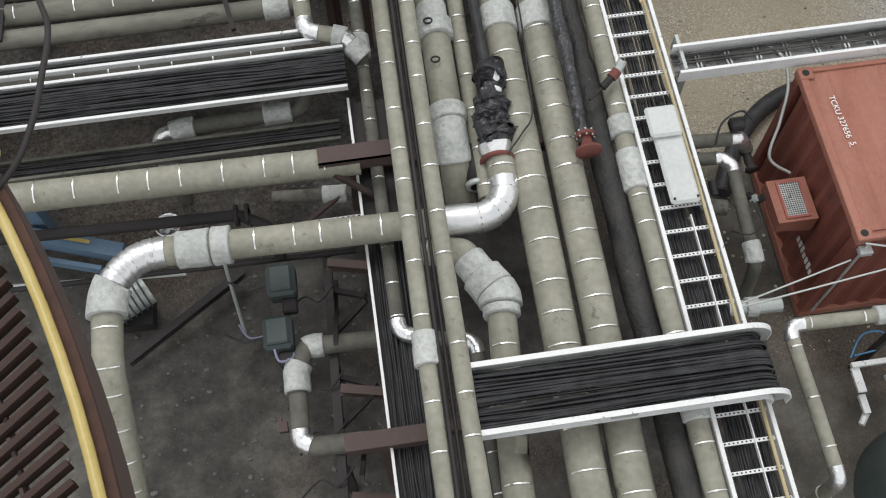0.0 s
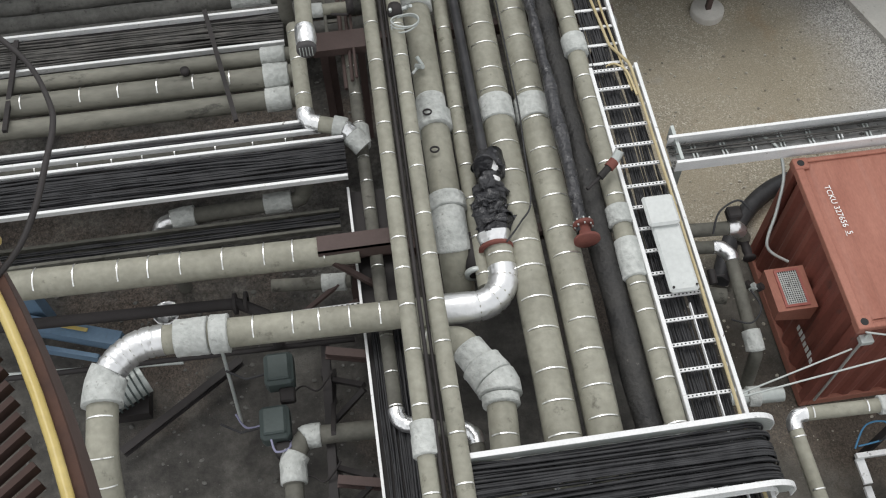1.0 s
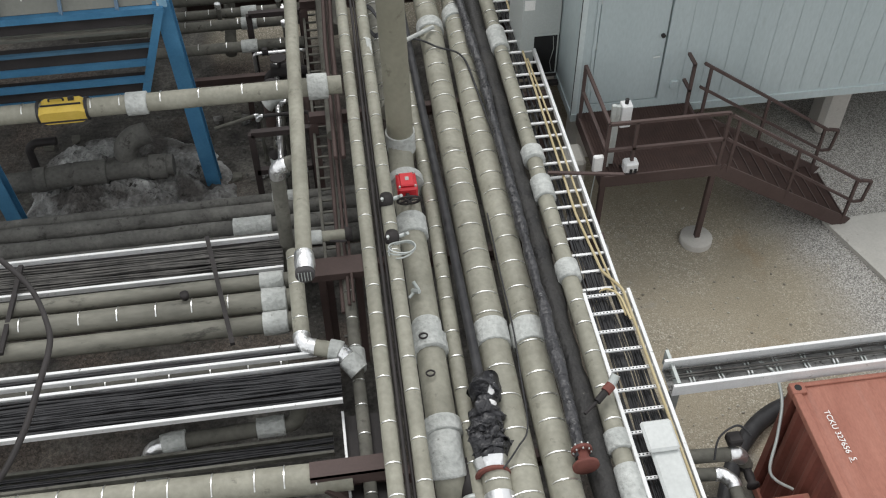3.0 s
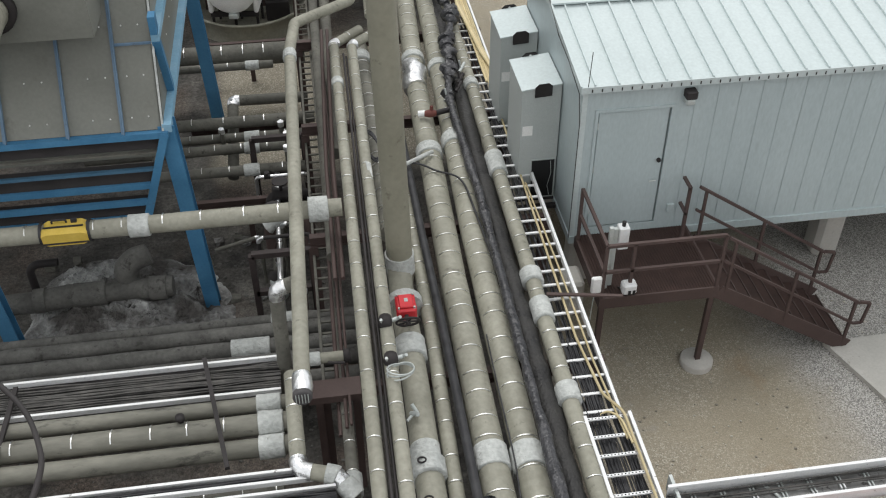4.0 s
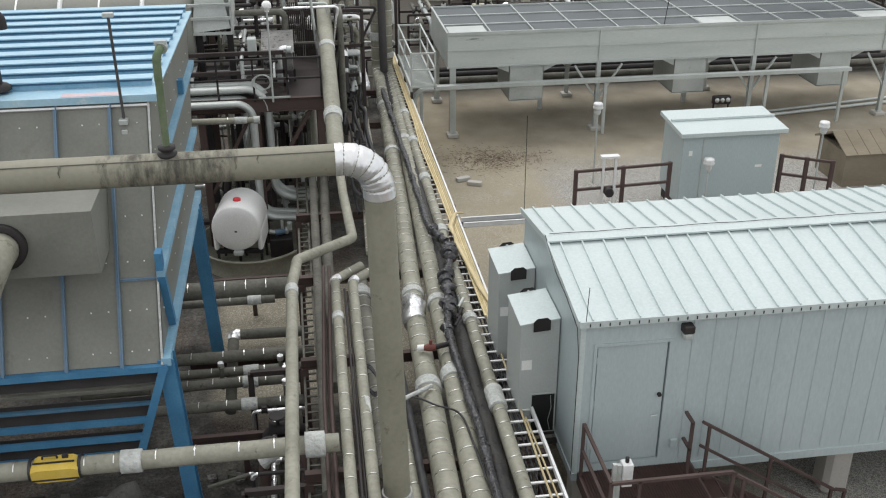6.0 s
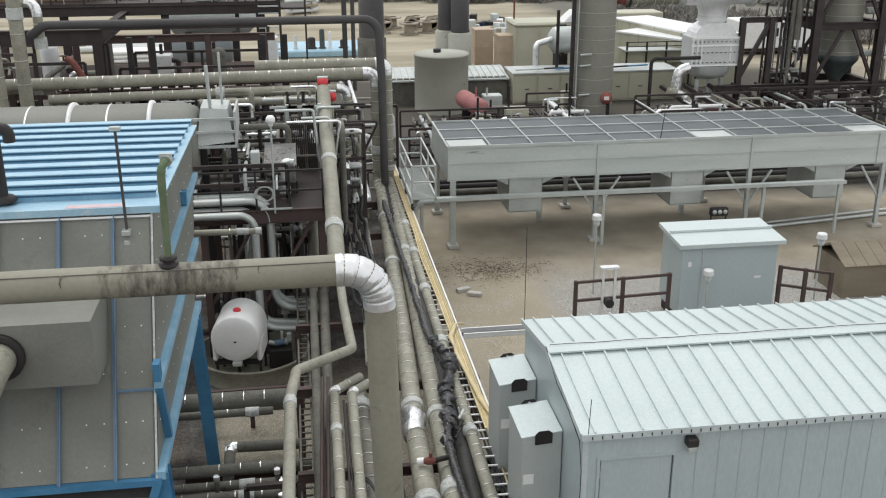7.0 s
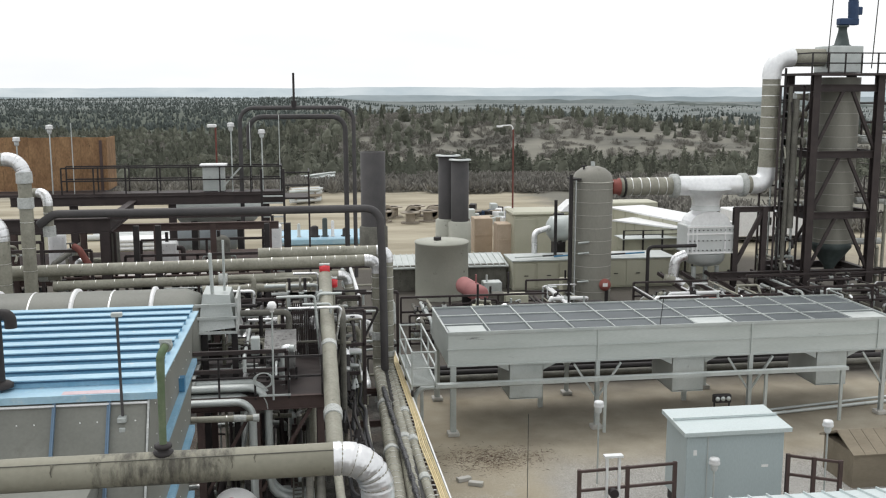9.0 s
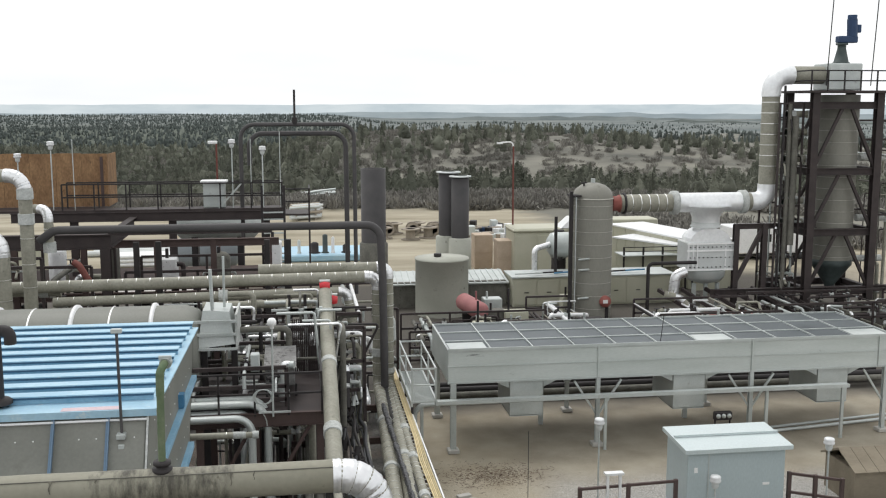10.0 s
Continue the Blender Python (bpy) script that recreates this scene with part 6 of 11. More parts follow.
# ---------------- white tank in a round basin ----------------
def build_white_tank():
    t = thing("chemical_tank", "white fibreglass tank lying on a stand in a basin", "tank")
    cx, cz, r = -1.88, 1.34, 0.62
    ya, yb = 23.3, 24.62
    end = yb - ya
    t.matrix_world = Matrix.Translation((cx, ya, 0)) @ Matrix.Rotation(radians(-7), 4, "Z") @ Matrix.Translation((-cx, -ya, 0))
    part("shell", Mesh().lathe((cx, ya, cz), [(0, -0.07), (r * 0.6, -0.055), (r * 0.93, -0.015), (r * 0.985, 0.02), (r, 0.07), (r, end - 0.1), (r * 0.9, end + 0.02), (r * 0.5, end + 0.1), (0, end + 0.12)], 40, "Y"), WHITE, t)
    for x in (cx - 0.62, cx + 0.5):
        part("skirt", Mesh().box(x, ya + 0.1, cz - 0.66, x + 0.12, yb - 0.1, cz - 0.1, 0.04), WHITE, t)
    part("gauge_port", Mesh().box(cx - 0.02, ya - 0.09, cz - 0.06, cx + 0.04, ya - 0.06, cz - 0.03), DARKSTEEL, t)
    part("drain_port", Mesh().box(cx - 0.1, ya - 0.1, cz - 0.72, cx + 0.14, ya + 0.1, cz - 0.6, 0.02), GALV, t)
    part("fill_cap", Mesh().lathe((cx + 0.02, ya + 0.4, cz + r - 0.01), [(0.1, -0.02), (0.1, 0.04), (0.075, 0.065), (0, 0.07)], 16), RED, t, "red filling cap")
    for y in (ya + 0.25, yb - 0.25):
        part("cradle", Mesh().box(cx - 0.6, y - 0.05, cz - 0.8, cx + 0.6, y + 0.05, cz - 0.68, 0.01), DARKSTEEL, t)
        for x in (cx - 0.55, cx, cx + 0.55):
            part("leg", Mesh().box(x - 0.03, y - 0.03, 0.06, x + 0.03, y + 0.03, cz - 0.8), DARKSTEEL, t)
    basin = Mesh().lathe((cx + 0.35, 24.5, 0), [(1.46, 0), (1.46, 0.46), (1.5, 0.46), (1.5, 0.51), (1.43, 0.51), (1.43, 0.06), (0, 0.06)], 36)
    solid("basin", basin, JACKET, "round grey containment basin on the dirt", "basin")
    pump = thing("dosing_pump", "small blue-grey dosing pump beside the white tank", "pump")
    part("motor", Mesh().rod((-0.95, 24.3, 0.7), (-0.68, 24.35, 0.72), 0.085, 12), PALEBLUE, pump)
    part("head", Mesh().lathe((-0.68, 24.35, 0.72), [(0, -0.02), (0.1, 0), (0.1, 0.06), (0.05, 0.1), (0, 0.1)], 12, "X").box(-0.62, 24.25, 0.75, -0.5, 24.4, 0.98, 0.02), GALV, pump)
    part("fitting", Mesh().rod((-0.95, 24.3, 0.7), (-1.1, 24.3, 0.75), 0.06).rod((-0.75, 24.3, 0.8), (-0.75, 24.3, 1.05), 0.04), GALV, pump)
    part("base", Mesh().box(-1.1, 24.1, 0.06, -0.5, 24.55, 0.58, 0.02), DARKSTEEL, pump)


build_white_tank()

# ---------------- air cooler ----------------
def build_cooler():
    t = thing("air_cooler", "long galvanised fan cooler raised on braced legs", "air cooler")
    x0, x1, y0, y1 = 4.98, 21.5, 32.85, 37.0
    part("casing", Mesh().box(x0, y0, 2.48, x1, y1, 3.55), FACE, t)
    for x in (10.3, 16.0, 20.9):
        part("joint_cover", Mesh().box(x - 0.03, y0 - 0.045, 2.52, x + 0.04, y0 - 0.031, 3.62), FACE, t)
    for bx in ((x0, y0, x1, y0 + 0.04), (x0, y1 - 0.04, x1, y1), (x0, y0 + 0.04, x0 + 0.04, y1 - 0.04), (x1 - 0.04, y0 + 0.04, x1, y1 - 0.04)):
        part("curb", Mesh().box(bx[0], bx[1], 3.551, bx[2], bx[3], 3.66), GALV, t)
    part("lip", Mesh().box(x0 - 0.03, y0 - 0.04, 3.60, x1 + 0.03, y0 - 0.002, 3.70).box(x0 - 0.03, y0 - 0.03, 3.05, x1, y0 - 0.002, 3.08).box(x0 - 0.03, y0 - 0.03, 2.46, x1, y0 - 0.002, 2.52), GALV, t)
    screen = part("screen", Mesh().box(x0 + 0.04, y0 + 0.04, 3.56, x1 - 0.04, y1 - 0.04, 3.6), COOLMESH, t, "dark wire screen over the tubes")
    n = 11
    for k in range(n + 1):
        x = x0 + (x1 - x0) * k / n
        part("frame_bar", Mesh().box(x - 0.02, y0 + 0.04, 3.602, x + 0.02, y1 - 0.04, 3.65), GALV, t)
    for k in (1, 2):
        y = y0 + (y1 - y0) * k / 3
        part("frame_bar", Mesh().box(x0 + 0.05, y - 0.03, 3.603, x1 - 0.05, y + 0.03, 3.64), GALV, t)
    for k in range(n):
        if k % 4 != 1:
            xa, xb = x0 + (x1 - x0) * k / n, x0 + (x1 - x0) * (k + 1) / n
            part("screen_panel", Mesh().box(xa + 0.1, y0 + 0.1, 3.602, xb - 0.1, y0 + 1.2, 3.612), GALV if k in (0, 5, 6, 9, 10) else COOLMESH, screen)
    for xc in (7.75, 13.7, 19.2):
        part("fan_plenum", Mesh().box(xc - 0.58, y0 + 0.1, 1.17, xc + 0.58, y0 + 2.2, 1.22).plate((xc - 0.58, y0 + 0.1, 1.2), (xc + 0.58, y0 + 0.1, 1.2), (xc + 0.58, y0 + 0.1, 2.66), (xc - 0.58, y0 + 0.1, 2.66), 0.03).plate((xc - 0.58, y0 + 2.2, 1.2), (xc - 0.58, y0 + 0.13, 1.2), (xc - 0.58, y0 + 0.13, 2.66), (xc - 0.58, y0 + 2.2, 2.66), 0.03), GALV, t)
        for s in (-1, 1):
            part("guard", Mesh().add([(xc + s * 0.62, y0 + 0.12, 2.46), (xc + s * 1.15, y0 + 0.12, 2.46), (xc + s * 0.62, y0 + 0.12, 2.2), (xc + s * 0.62, y0 + 0.16, 2.46), (xc + s * 1.15, y0 + 0.16, 2.46), (xc + s * 0.62, y0 + 0.16, 2.2)], [(0, 1, 2), (5, 4, 3), (1, 4, 5, 2)]), GALV, t)
    part("underside", Mesh().box(x0 + 0.1, y0 + 0.3, 2.38, x1 - 0.1, y1 - 0.1, 2.47), DARKSTEEL, t)
    for xc in (5.15, 10.3, 16.0, 21.2):
        for y in (y0 + 0.02, y1 - 0.12):
            part("leg", Mesh().ibeam((xc, y, 0.12), (xc, y, 2.47), 0.2 if xc < 6 else 0.14, 0.16, up=(0, 1, 0)), GALV, t)
            part("foot", Mesh().box(xc - 0.2, y - 0.2, 0, xc + 0.2, y + 0.2, 0.14, 0.02), CONCRETE, t)
            if xc > 6:
                for s in (-1, 1):
                    part("brace", Mesh().beam((xc, y, 1.1), (xc + s * 0.85, y, 2.38), 0.07, 0.07), GALV, t)
    for xc in (8.9, 14.6):
        part("rear_support", Mesh().box(xc - 0.08, 35.4, 0, xc + 0.08, 35.56, 2.6), GALV, t)
    part("whip", Mesh().rod((12.6, 33, 3.66), (12.7, 33, 4.6), 0.014, 6), DARKSTEEL, t)
    # long tray along the front
    tray = thing("long_tray", "galvanised cable tray carried along the cooler's front", "cable tray")
    part("channel", Mesh().sweep(Route([(3.75, 32.4, 0.9), (3.75, 32.4, 1.9), (4.6, 32.4, 1.92), (19.5, 32.4, 1.98)], 0.4).span(0, 16.5, 0.4), 0.09, 8), GALV, tray)
    part("cover", Mesh().box(4.5, 32.28, 1.9, 19.5, 32.52, 2.02), GALV, tray)
    for xc in (4.0, 10.45, 16.4, 19.3):
        part("hanger", Mesh().box(xc - 0.05, 32.35, 0, xc + 0.05, 32.45, 1.9), GALV, tray)
    # side platform
    p = thing("access_platform", "small galvanised access platform with rails at the cooler's end", "platform")
    for k in range(30):
        part("grating_bar", Mesh().box(3.45, 30.35 + 0.125 * k, 2.6, 4.2, 30.38 + 0.125 * k, 2.66), GALV, p)
    for x in (3.43, 4.22):
        part("side_channel", Mesh().box(x - 0.03, 30.3, 2.5, x + 0.03, 34.2, 2.68), GALV, p)
    for x, y in ((3.44, 30.35), (4.2, 30.35), (3.44, 32.2), (3.44, 34.1), (4.2, 34.1), (4.2, 32.2)):
        part("post", Mesh().box(x - 0.025, y - 0.025, 2.6, x + 0.025, y + 0.025, 3.75), GALV, p)
        if x < 4 or y > 34:
            part("support", Mesh().box(x - 0.04, y - 0.04, 0, x + 0.04, y + 0.04, 2.5), DARKSTEEL, p)
    part("rail", handrail(Mesh(), [(4.2, 34.1, 2.66), (3.44, 34.1, 2.66), (3.44, 30.35, 2.66), (4.2, 30.35, 2.66), (4.2, 34.1, 2.66)], 1.05), GALV, p)


FACE = mat("smeared_galvanised_sheet", (0.45, 0.49, 0.465), (0.54, 0.575, 0.555), 0.45, 0.2, scale=0.9, fine=20, contrast=0.35, bump=0.06, stretch=(0.3, 1, 2.2), stain=(0.24, 0.255, 0.25), stain_at=0.645, soften=0.05)
COOLMESH = mat("dark_wire_screen", (0.058, 0.07, 0.077), (0.115, 0.132, 0.14), 0.5, 0.4, scale=0.7, fine=30, bump=0.4)
build_cooler()
box = thing("switch_box", "small dark outdoor switch set with round caps on legs", "switch box")
part("body", Mesh().box(14.35, 32.1, 0.95, 15.0, 32.3, 1.25, 0.03), DARKSTEEL, box)
for k in range(3):
    part("cap", Mesh().lathe((14.47 + 0.2 * k, 32.09, 1.12), [(0.0, -0.04), (0.08, -0.03), (0.08, 0.0)], 12, "Y"), GALV, box)
for x in (14.4, 14.95):
    part("leg", Mesh().rod((x, 32.2, 0), (x, 32.2, 1.0), 0.03), DARKSTEEL, box)

# ---------------- small hut ----------------
def build_hut():
    t = thing("equipment_hut", "pale blue-grey equipment cabin with a pitched metal lid", "hut")
    x0, x1, y0, y1 = 10.42, 13.5, 25.1, 26.75
    part("body", Mesh().box(x0 + 0.1, y0 + 0.1, 0.35, x1 - 0.1, y1, 2.55, 0.02), SHEDWALL, t)
    lid = part("lid", Mesh().plate((x0 - 0.02, y0 - 0.05, 2.56), (x1 + 0.05, y0 - 0.05, 2.56), (x1 + 0.05, y1 + 0.1, 2.66), (x0 - 0.02, y1 + 0.1, 2.66), 0.12), SHEDROOF, t)
    part("lid_fold", Mesh().beam((x0, y0 + 0.9, 2.66), (x1 + 0.03, y0 + 0.9, 2.66), 0.06, 0.05), SHEDROOF, lid)
    part("door_seam", Mesh().box(x0 + 0.7, y0 + 0.085, 0.5, x0 + 0.73, y0 + 0.099, 2.45), GALV, t)
    part("notice", Mesh().box(x0 + 0.3, y0 + 0.088, 1.85, x0 + 0.4, y0 + 0.098, 2.0), INK, t, "small white notice of unreadable print")
    part("notice", Mesh().box(x1 - 0.75, y0 + 0.088, 1.4, x1 - 0.55, y0 + 0.098, 1.47), INK, t, "small white notice of unreadable print")
    for x in (x0 + 0.3, x1 - 0.3):
        part("skid", Mesh().box(x - 0.1, y0 + 0.1, 0, x + 0.1, y1, 0.34), DARKSTEEL, t)
    r = thing("guard_rail", "brown pipe guard rail beside the cabin", "railing")
    for a, b in (((7.4, 25.0), (10.2, 25.2)), ((13.6, 25.3), (14.8, 24.6))):
        n = 3
        for k in range(n):
            x, y = a[0] + (b[0] - a[0]) * k / (n - 1), a[1] + (b[1] - a[1]) * k / (n - 1)
            part("post", Mesh().box(x - 0.05, y - 0.05, 0, x + 0.05, y + 0.05, 1.7), BROWN, r)
        for z in (1.65, 1.1):
            part("rail", Mesh().beam((*a, z), (*b, z), 0.07, 0.07), BROWN, r)
    w = thing("winch_post", "pale grey frame with a small motor beside the guard rail", "post")
    part("frame", Mesh().box(8.15, 25.0, 0, 8.22, 25.1, 2.0).box(8.5, 25.0, 0, 8.57, 25.1, 2.0).box(8.1, 24.95, 2.0, 8.62, 25.15, 2.06), WHITERAIL, w)
    part("motor", Mesh().rod((8.36, 24.85, 1.0), (8.36, 25.1, 1.0), 0.13, 12), DARKSTEEL, w)


build_hut()


def dome_lamp(x, y, z0, z1, label):
    t = thing("yard_lamp", label, "lamp")
    part("pole", Mesh().rod((x, y, z0), (x, y, z1), 0.028, 8), GALV, t)
    part("cap", Mesh().lathe((x, y, z1), [(0.05, -0.02), (0.15, 0.0), (0.16, 0.05), (0.13, 0.09), (0.15, 0.12), (0.13, 0.17), (0, 0.19)], 16), WHITERAIL, t)
    part("globe", Mesh().lathe((x, y, z1), [(0.03, -0.2), (0.07, -0.19), (0.1, -0.12), (0.1, -0.02)], 14), GALVPALE, t)


dome_lamp(8.85, 28.0, 0, 2.44, "white dome lamp on a thin post in the dirt")
dome_lamp(14.87, 25.5, 0, 2.38, "white dome lamp on a thin post beside the cabin")
dome_lamp(11.15, 24.75, 0, 1.75, "white dome lamp on a short post before the cabin")
TIMBER = mat("grey_brown_board", (0.16, 0.135, 0.1), (0.26, 0.225, 0.17), 0.85, scale=1.5, fine=18, bump=0.3, stretch=(0.4, 1, 1))
hutb = thing("wood_shed", "small tan wooden shed with a pitched roof", "shed")
part("body", Mesh().box(16.35, 26.5, 0, 19.8, 28.2, 1.1), TIMBER, hutb)
for k in range(9):
    part("roof_board", Mesh().plate((16.25 + 0.4 * k, 26.35, 1.1), (16.635 + 0.4 * k, 26.35, 1.1), (16.635 + 0.4 * k, 27.35, 1.55), (16.25 + 0.4 * k, 27.35, 1.55), 0.04), TIMBER, hutb)
part("back_slope", Mesh().plate((16.25, 27.35, 1.55), (19.9, 27.35, 1.55), (19.9, 28.35, 1.1), (16.25, 28.35, 1.1), 0.06), TIMBER, hutb)

# ---------------- vessel, tank, stacks, tower ----------------
def build_vessel():
    t = thing("separator_vessel", "tall khaki lagged vessel with a domed top", "vessel")
    x, y, r = 16.37, 54.0, 1.14
    part("shell", Mesh().lathe((x, y, 0), [(r, 0), (r, 6.75), (r * 0.97, 6.95), (r * 0.85, 7.25), (r * 0.6, 7.48), (r * 0.3, 7.6), (0, 7.63)], 32), VESSELGREY, t)
    part("top_ring", Mesh().lathe((x, y, 6.72), [(r, 0), (r + 0.03, 0.01), (r + 0.03, 0.06), (r, 0.07)], 32), BANDDULL, t)
    part("thin_line", Mesh().rod((x - 1.2, y - 0.9, 0), (x - 1.2, y - 0.9, 6.9), 0.035, 6), GALV, t)
    for zz in (1.2, 2.8, 3.4):
        part("nozzle", Mesh().rod((x - 1.0, y - 0.9, zz), (x - 0.5, y - 1.25, zz + 0.1), 0.06, 8), GALV, t)
    for k in range(9):
        part("strap", Mesh().lathe((x, y, 0.6 + k * 0.72), [(r, 0), (r + 0.01, 0.0), (r + 0.01, 0.022), (r, 0.022)], 32), BANDDULL, t)
    part("vent", Mesh().rod((x, y, 7.6), (x, y, 7.85), 0.12), GALV, t)
    part("relief_valve", Mesh().rod((x - 0.6, y - 0.3, 7.3), (x - 0.6, y - 0.3, 7.65), 0.06).rod((x - 0.75, y - 0.3, 7.62), (x - 0.45, y - 0.3, 7.66), 0.05), DARKSTEEL, t)
    part("manway", Mesh().lathe((x + 0.5, y - 1.05, 1.05), [(0, -0.16), (0.33, -0.16), (0.33, 0), (0.28, 0.2)], 20, "Y"), REDOXIDE, t, "red manway cover")
    part("notice", Mesh().box(x + 0.36, y - 1.225, 0.95, x + 0.64, y - 1.215, 1.15), INK, t, "small white notice of unreadable print")
    part("ladder", Mesh().box(x - 1.35, y - 0.6, 0, x - 1.27, y - 0.5, 7.0).box(x - 1.35, y - 0.1, 0, x - 1.27, y, 7.0).box(x - 1.42, y - 0.9, 6.9, x - 0.9, y + 0.2, 7.0), DARKSTEEL, t)
    part("side_pipe", Mesh().rod((x - 1.45, y - 0.8, 0), (x - 1.45, y - 0.8, 7.2), 0.1), DARKSTEEL, t)
    part("gland", Mesh().lathe((x + 1.1, y, 6.42), [(0.3, 0), (0.42, 0.05), (0.42, 0.4), (0.5, 0.42), (0.5, 0.5), (0.42, 0.5)], 20, "X"), REDOXIDE, t, "red flanged nozzle")
    d = thing("vapour_duct", "khaki and silver vapour duct from the vessel to the tower", "duct")
    part("duct", Mesh().sweep([(x + 1.55, y, 6.42), (x + 4.8, y, 6.42)], 0.5, 20), JACKET, d)
    for k in range(6):
        part("strap", Mesh().lathe((x + 2.2 + k * 0.5, y, 6.42), [(0.5, 0), (0.515, 0), (0.515, 0.04), (0.5, 0.04)], 20, "X"), BAND, d)
    part("flange", Mesh().lathe((x + 1.75, y, 6.42), [(0.5, 0), (0.6, 0), (0.6, 0.1), (0.5, 0.1)], 20, "X"), DARKSTEEL, d)
    part("tee", Mesh().sweep([(x + 4.8, y, 6.42), (x + 8.9, y, 6.42)], 0.56, 24, lump=0.01).lathe((x + 6.72, y, 5.3), [(0.78, 0), (0.8, 0.3), (0.95, 0.62), (1.4, 0.95)], 24), WHITECLAD, d, "white metal tee")
    part("neck", Mesh().lathe((x + 6.72, y, 5.02), [(0.86, 0), (0.86, 0.06), (0.79, 0.08), (0.79, 0.3)], 24), GALVPALE, d)
    for xx in (x + 4.6, x + 8.7):
        part("collar", Mesh().lathe((xx, y, 6.42), [(0.5, 0), (0.68, 0.03), (0.68, 0.35), (0.5, 0.4)], 20, "X"), MASTIC, d)
    rt = Route([(x + 8.9, y, 6.42), (x + 10.35, y, 6.42), (x + 10.35, y, 13.6), (x + 12.2, y, 13.6), (x + 14.5, y, 13.6)], 1.0)
    part("riser", Mesh().sweep(rt.span(0, rt.length, 0.15), 0.5, 20), JACKET, d)
    for k in range(2):
        a, b = rt.bend_span(k, 0.3)
        part("elbow_cover", Mesh().sweep(rt.span(a, b, 0.1), 0.53, 24, lump=0.01), WHITECLAD, d, "white metal elbow cover")
    s = 3.2
    while s < 7.6:
        ring(d, rt, s, 0.5, 0.035, 0.015)
        s += 0.6
    v = thing("big_valve", "large white bolted valve box under the silver tee", "valve")
    bx0, bx1, by, bz0, bz1 = 21.75, 24.65, 53.2, 2.6, 4.2
    hood = [(21.95 + 1.2 - 1.2 * math.cos(q), 4.2 + 0.82 * math.sin(q)) for q in np.linspace(0, math.pi, 13)]
    part("hood", Mesh().add([(a, yy, b) for yy in (53.3, 54.7) for a, b in hood], [tuple(range(13))[::-1], tuple(range(13, 26))] + [(k, k + 1, k + 14, k + 13) for k in range(12)]), WHITECLAD, v, "arched white hood")
    part("box", Mesh().box(bx0, by, bz0, bx1, by + 1.6, bz1, 0.04), GALVPALE, v)
    for k in range(5):
        part("stiffener", Mesh().box(bx0 + (0.0, 0.28, 0.52, 2.2, 2.75)[k], by - 0.06, bz0, bx0 + (0.0, 0.28, 0.52, 2.2, 2.75)[k] + 0.09, by, bz1), WHITERAIL, v)
    for z in (bz0, bz1 - 0.5, bz1 - 0.1):
        part("stiffener", Mesh().box(bx0 - 0.05, by - 0.07, z, bx1 + 0.05, by - 0.061, z + 0.1), WHITE, v)
    data = Mesh().box(-0.025, -0.09, -0.025, 0.025, 0, 0.025).data("bolt", DARKSTEEL)
    for k in range(11):
        for z in (bz0 + 0.2, bz0 + 0.75, bz1 - 0.25):
            ob = new("bolt", data)
            ob.location, ob.parent = (bx0 + 0.15 + k * 0.26, by, z), v
    part("bowl", Mesh().lathe((23.1, 54, 1.75), [(0.3, 0), (0.95, 0.2), (1.15, 0.45), (1.2, 0.85)], 24), GALV, v)
    for dx in (-0.7, 0, 0.7):
        part("leg", Mesh().rod((23.1 + dx, 53.7, 0.2), (23.1 + dx, 53.7, 1.8), 0.13), GALV, v)


build_vessel()


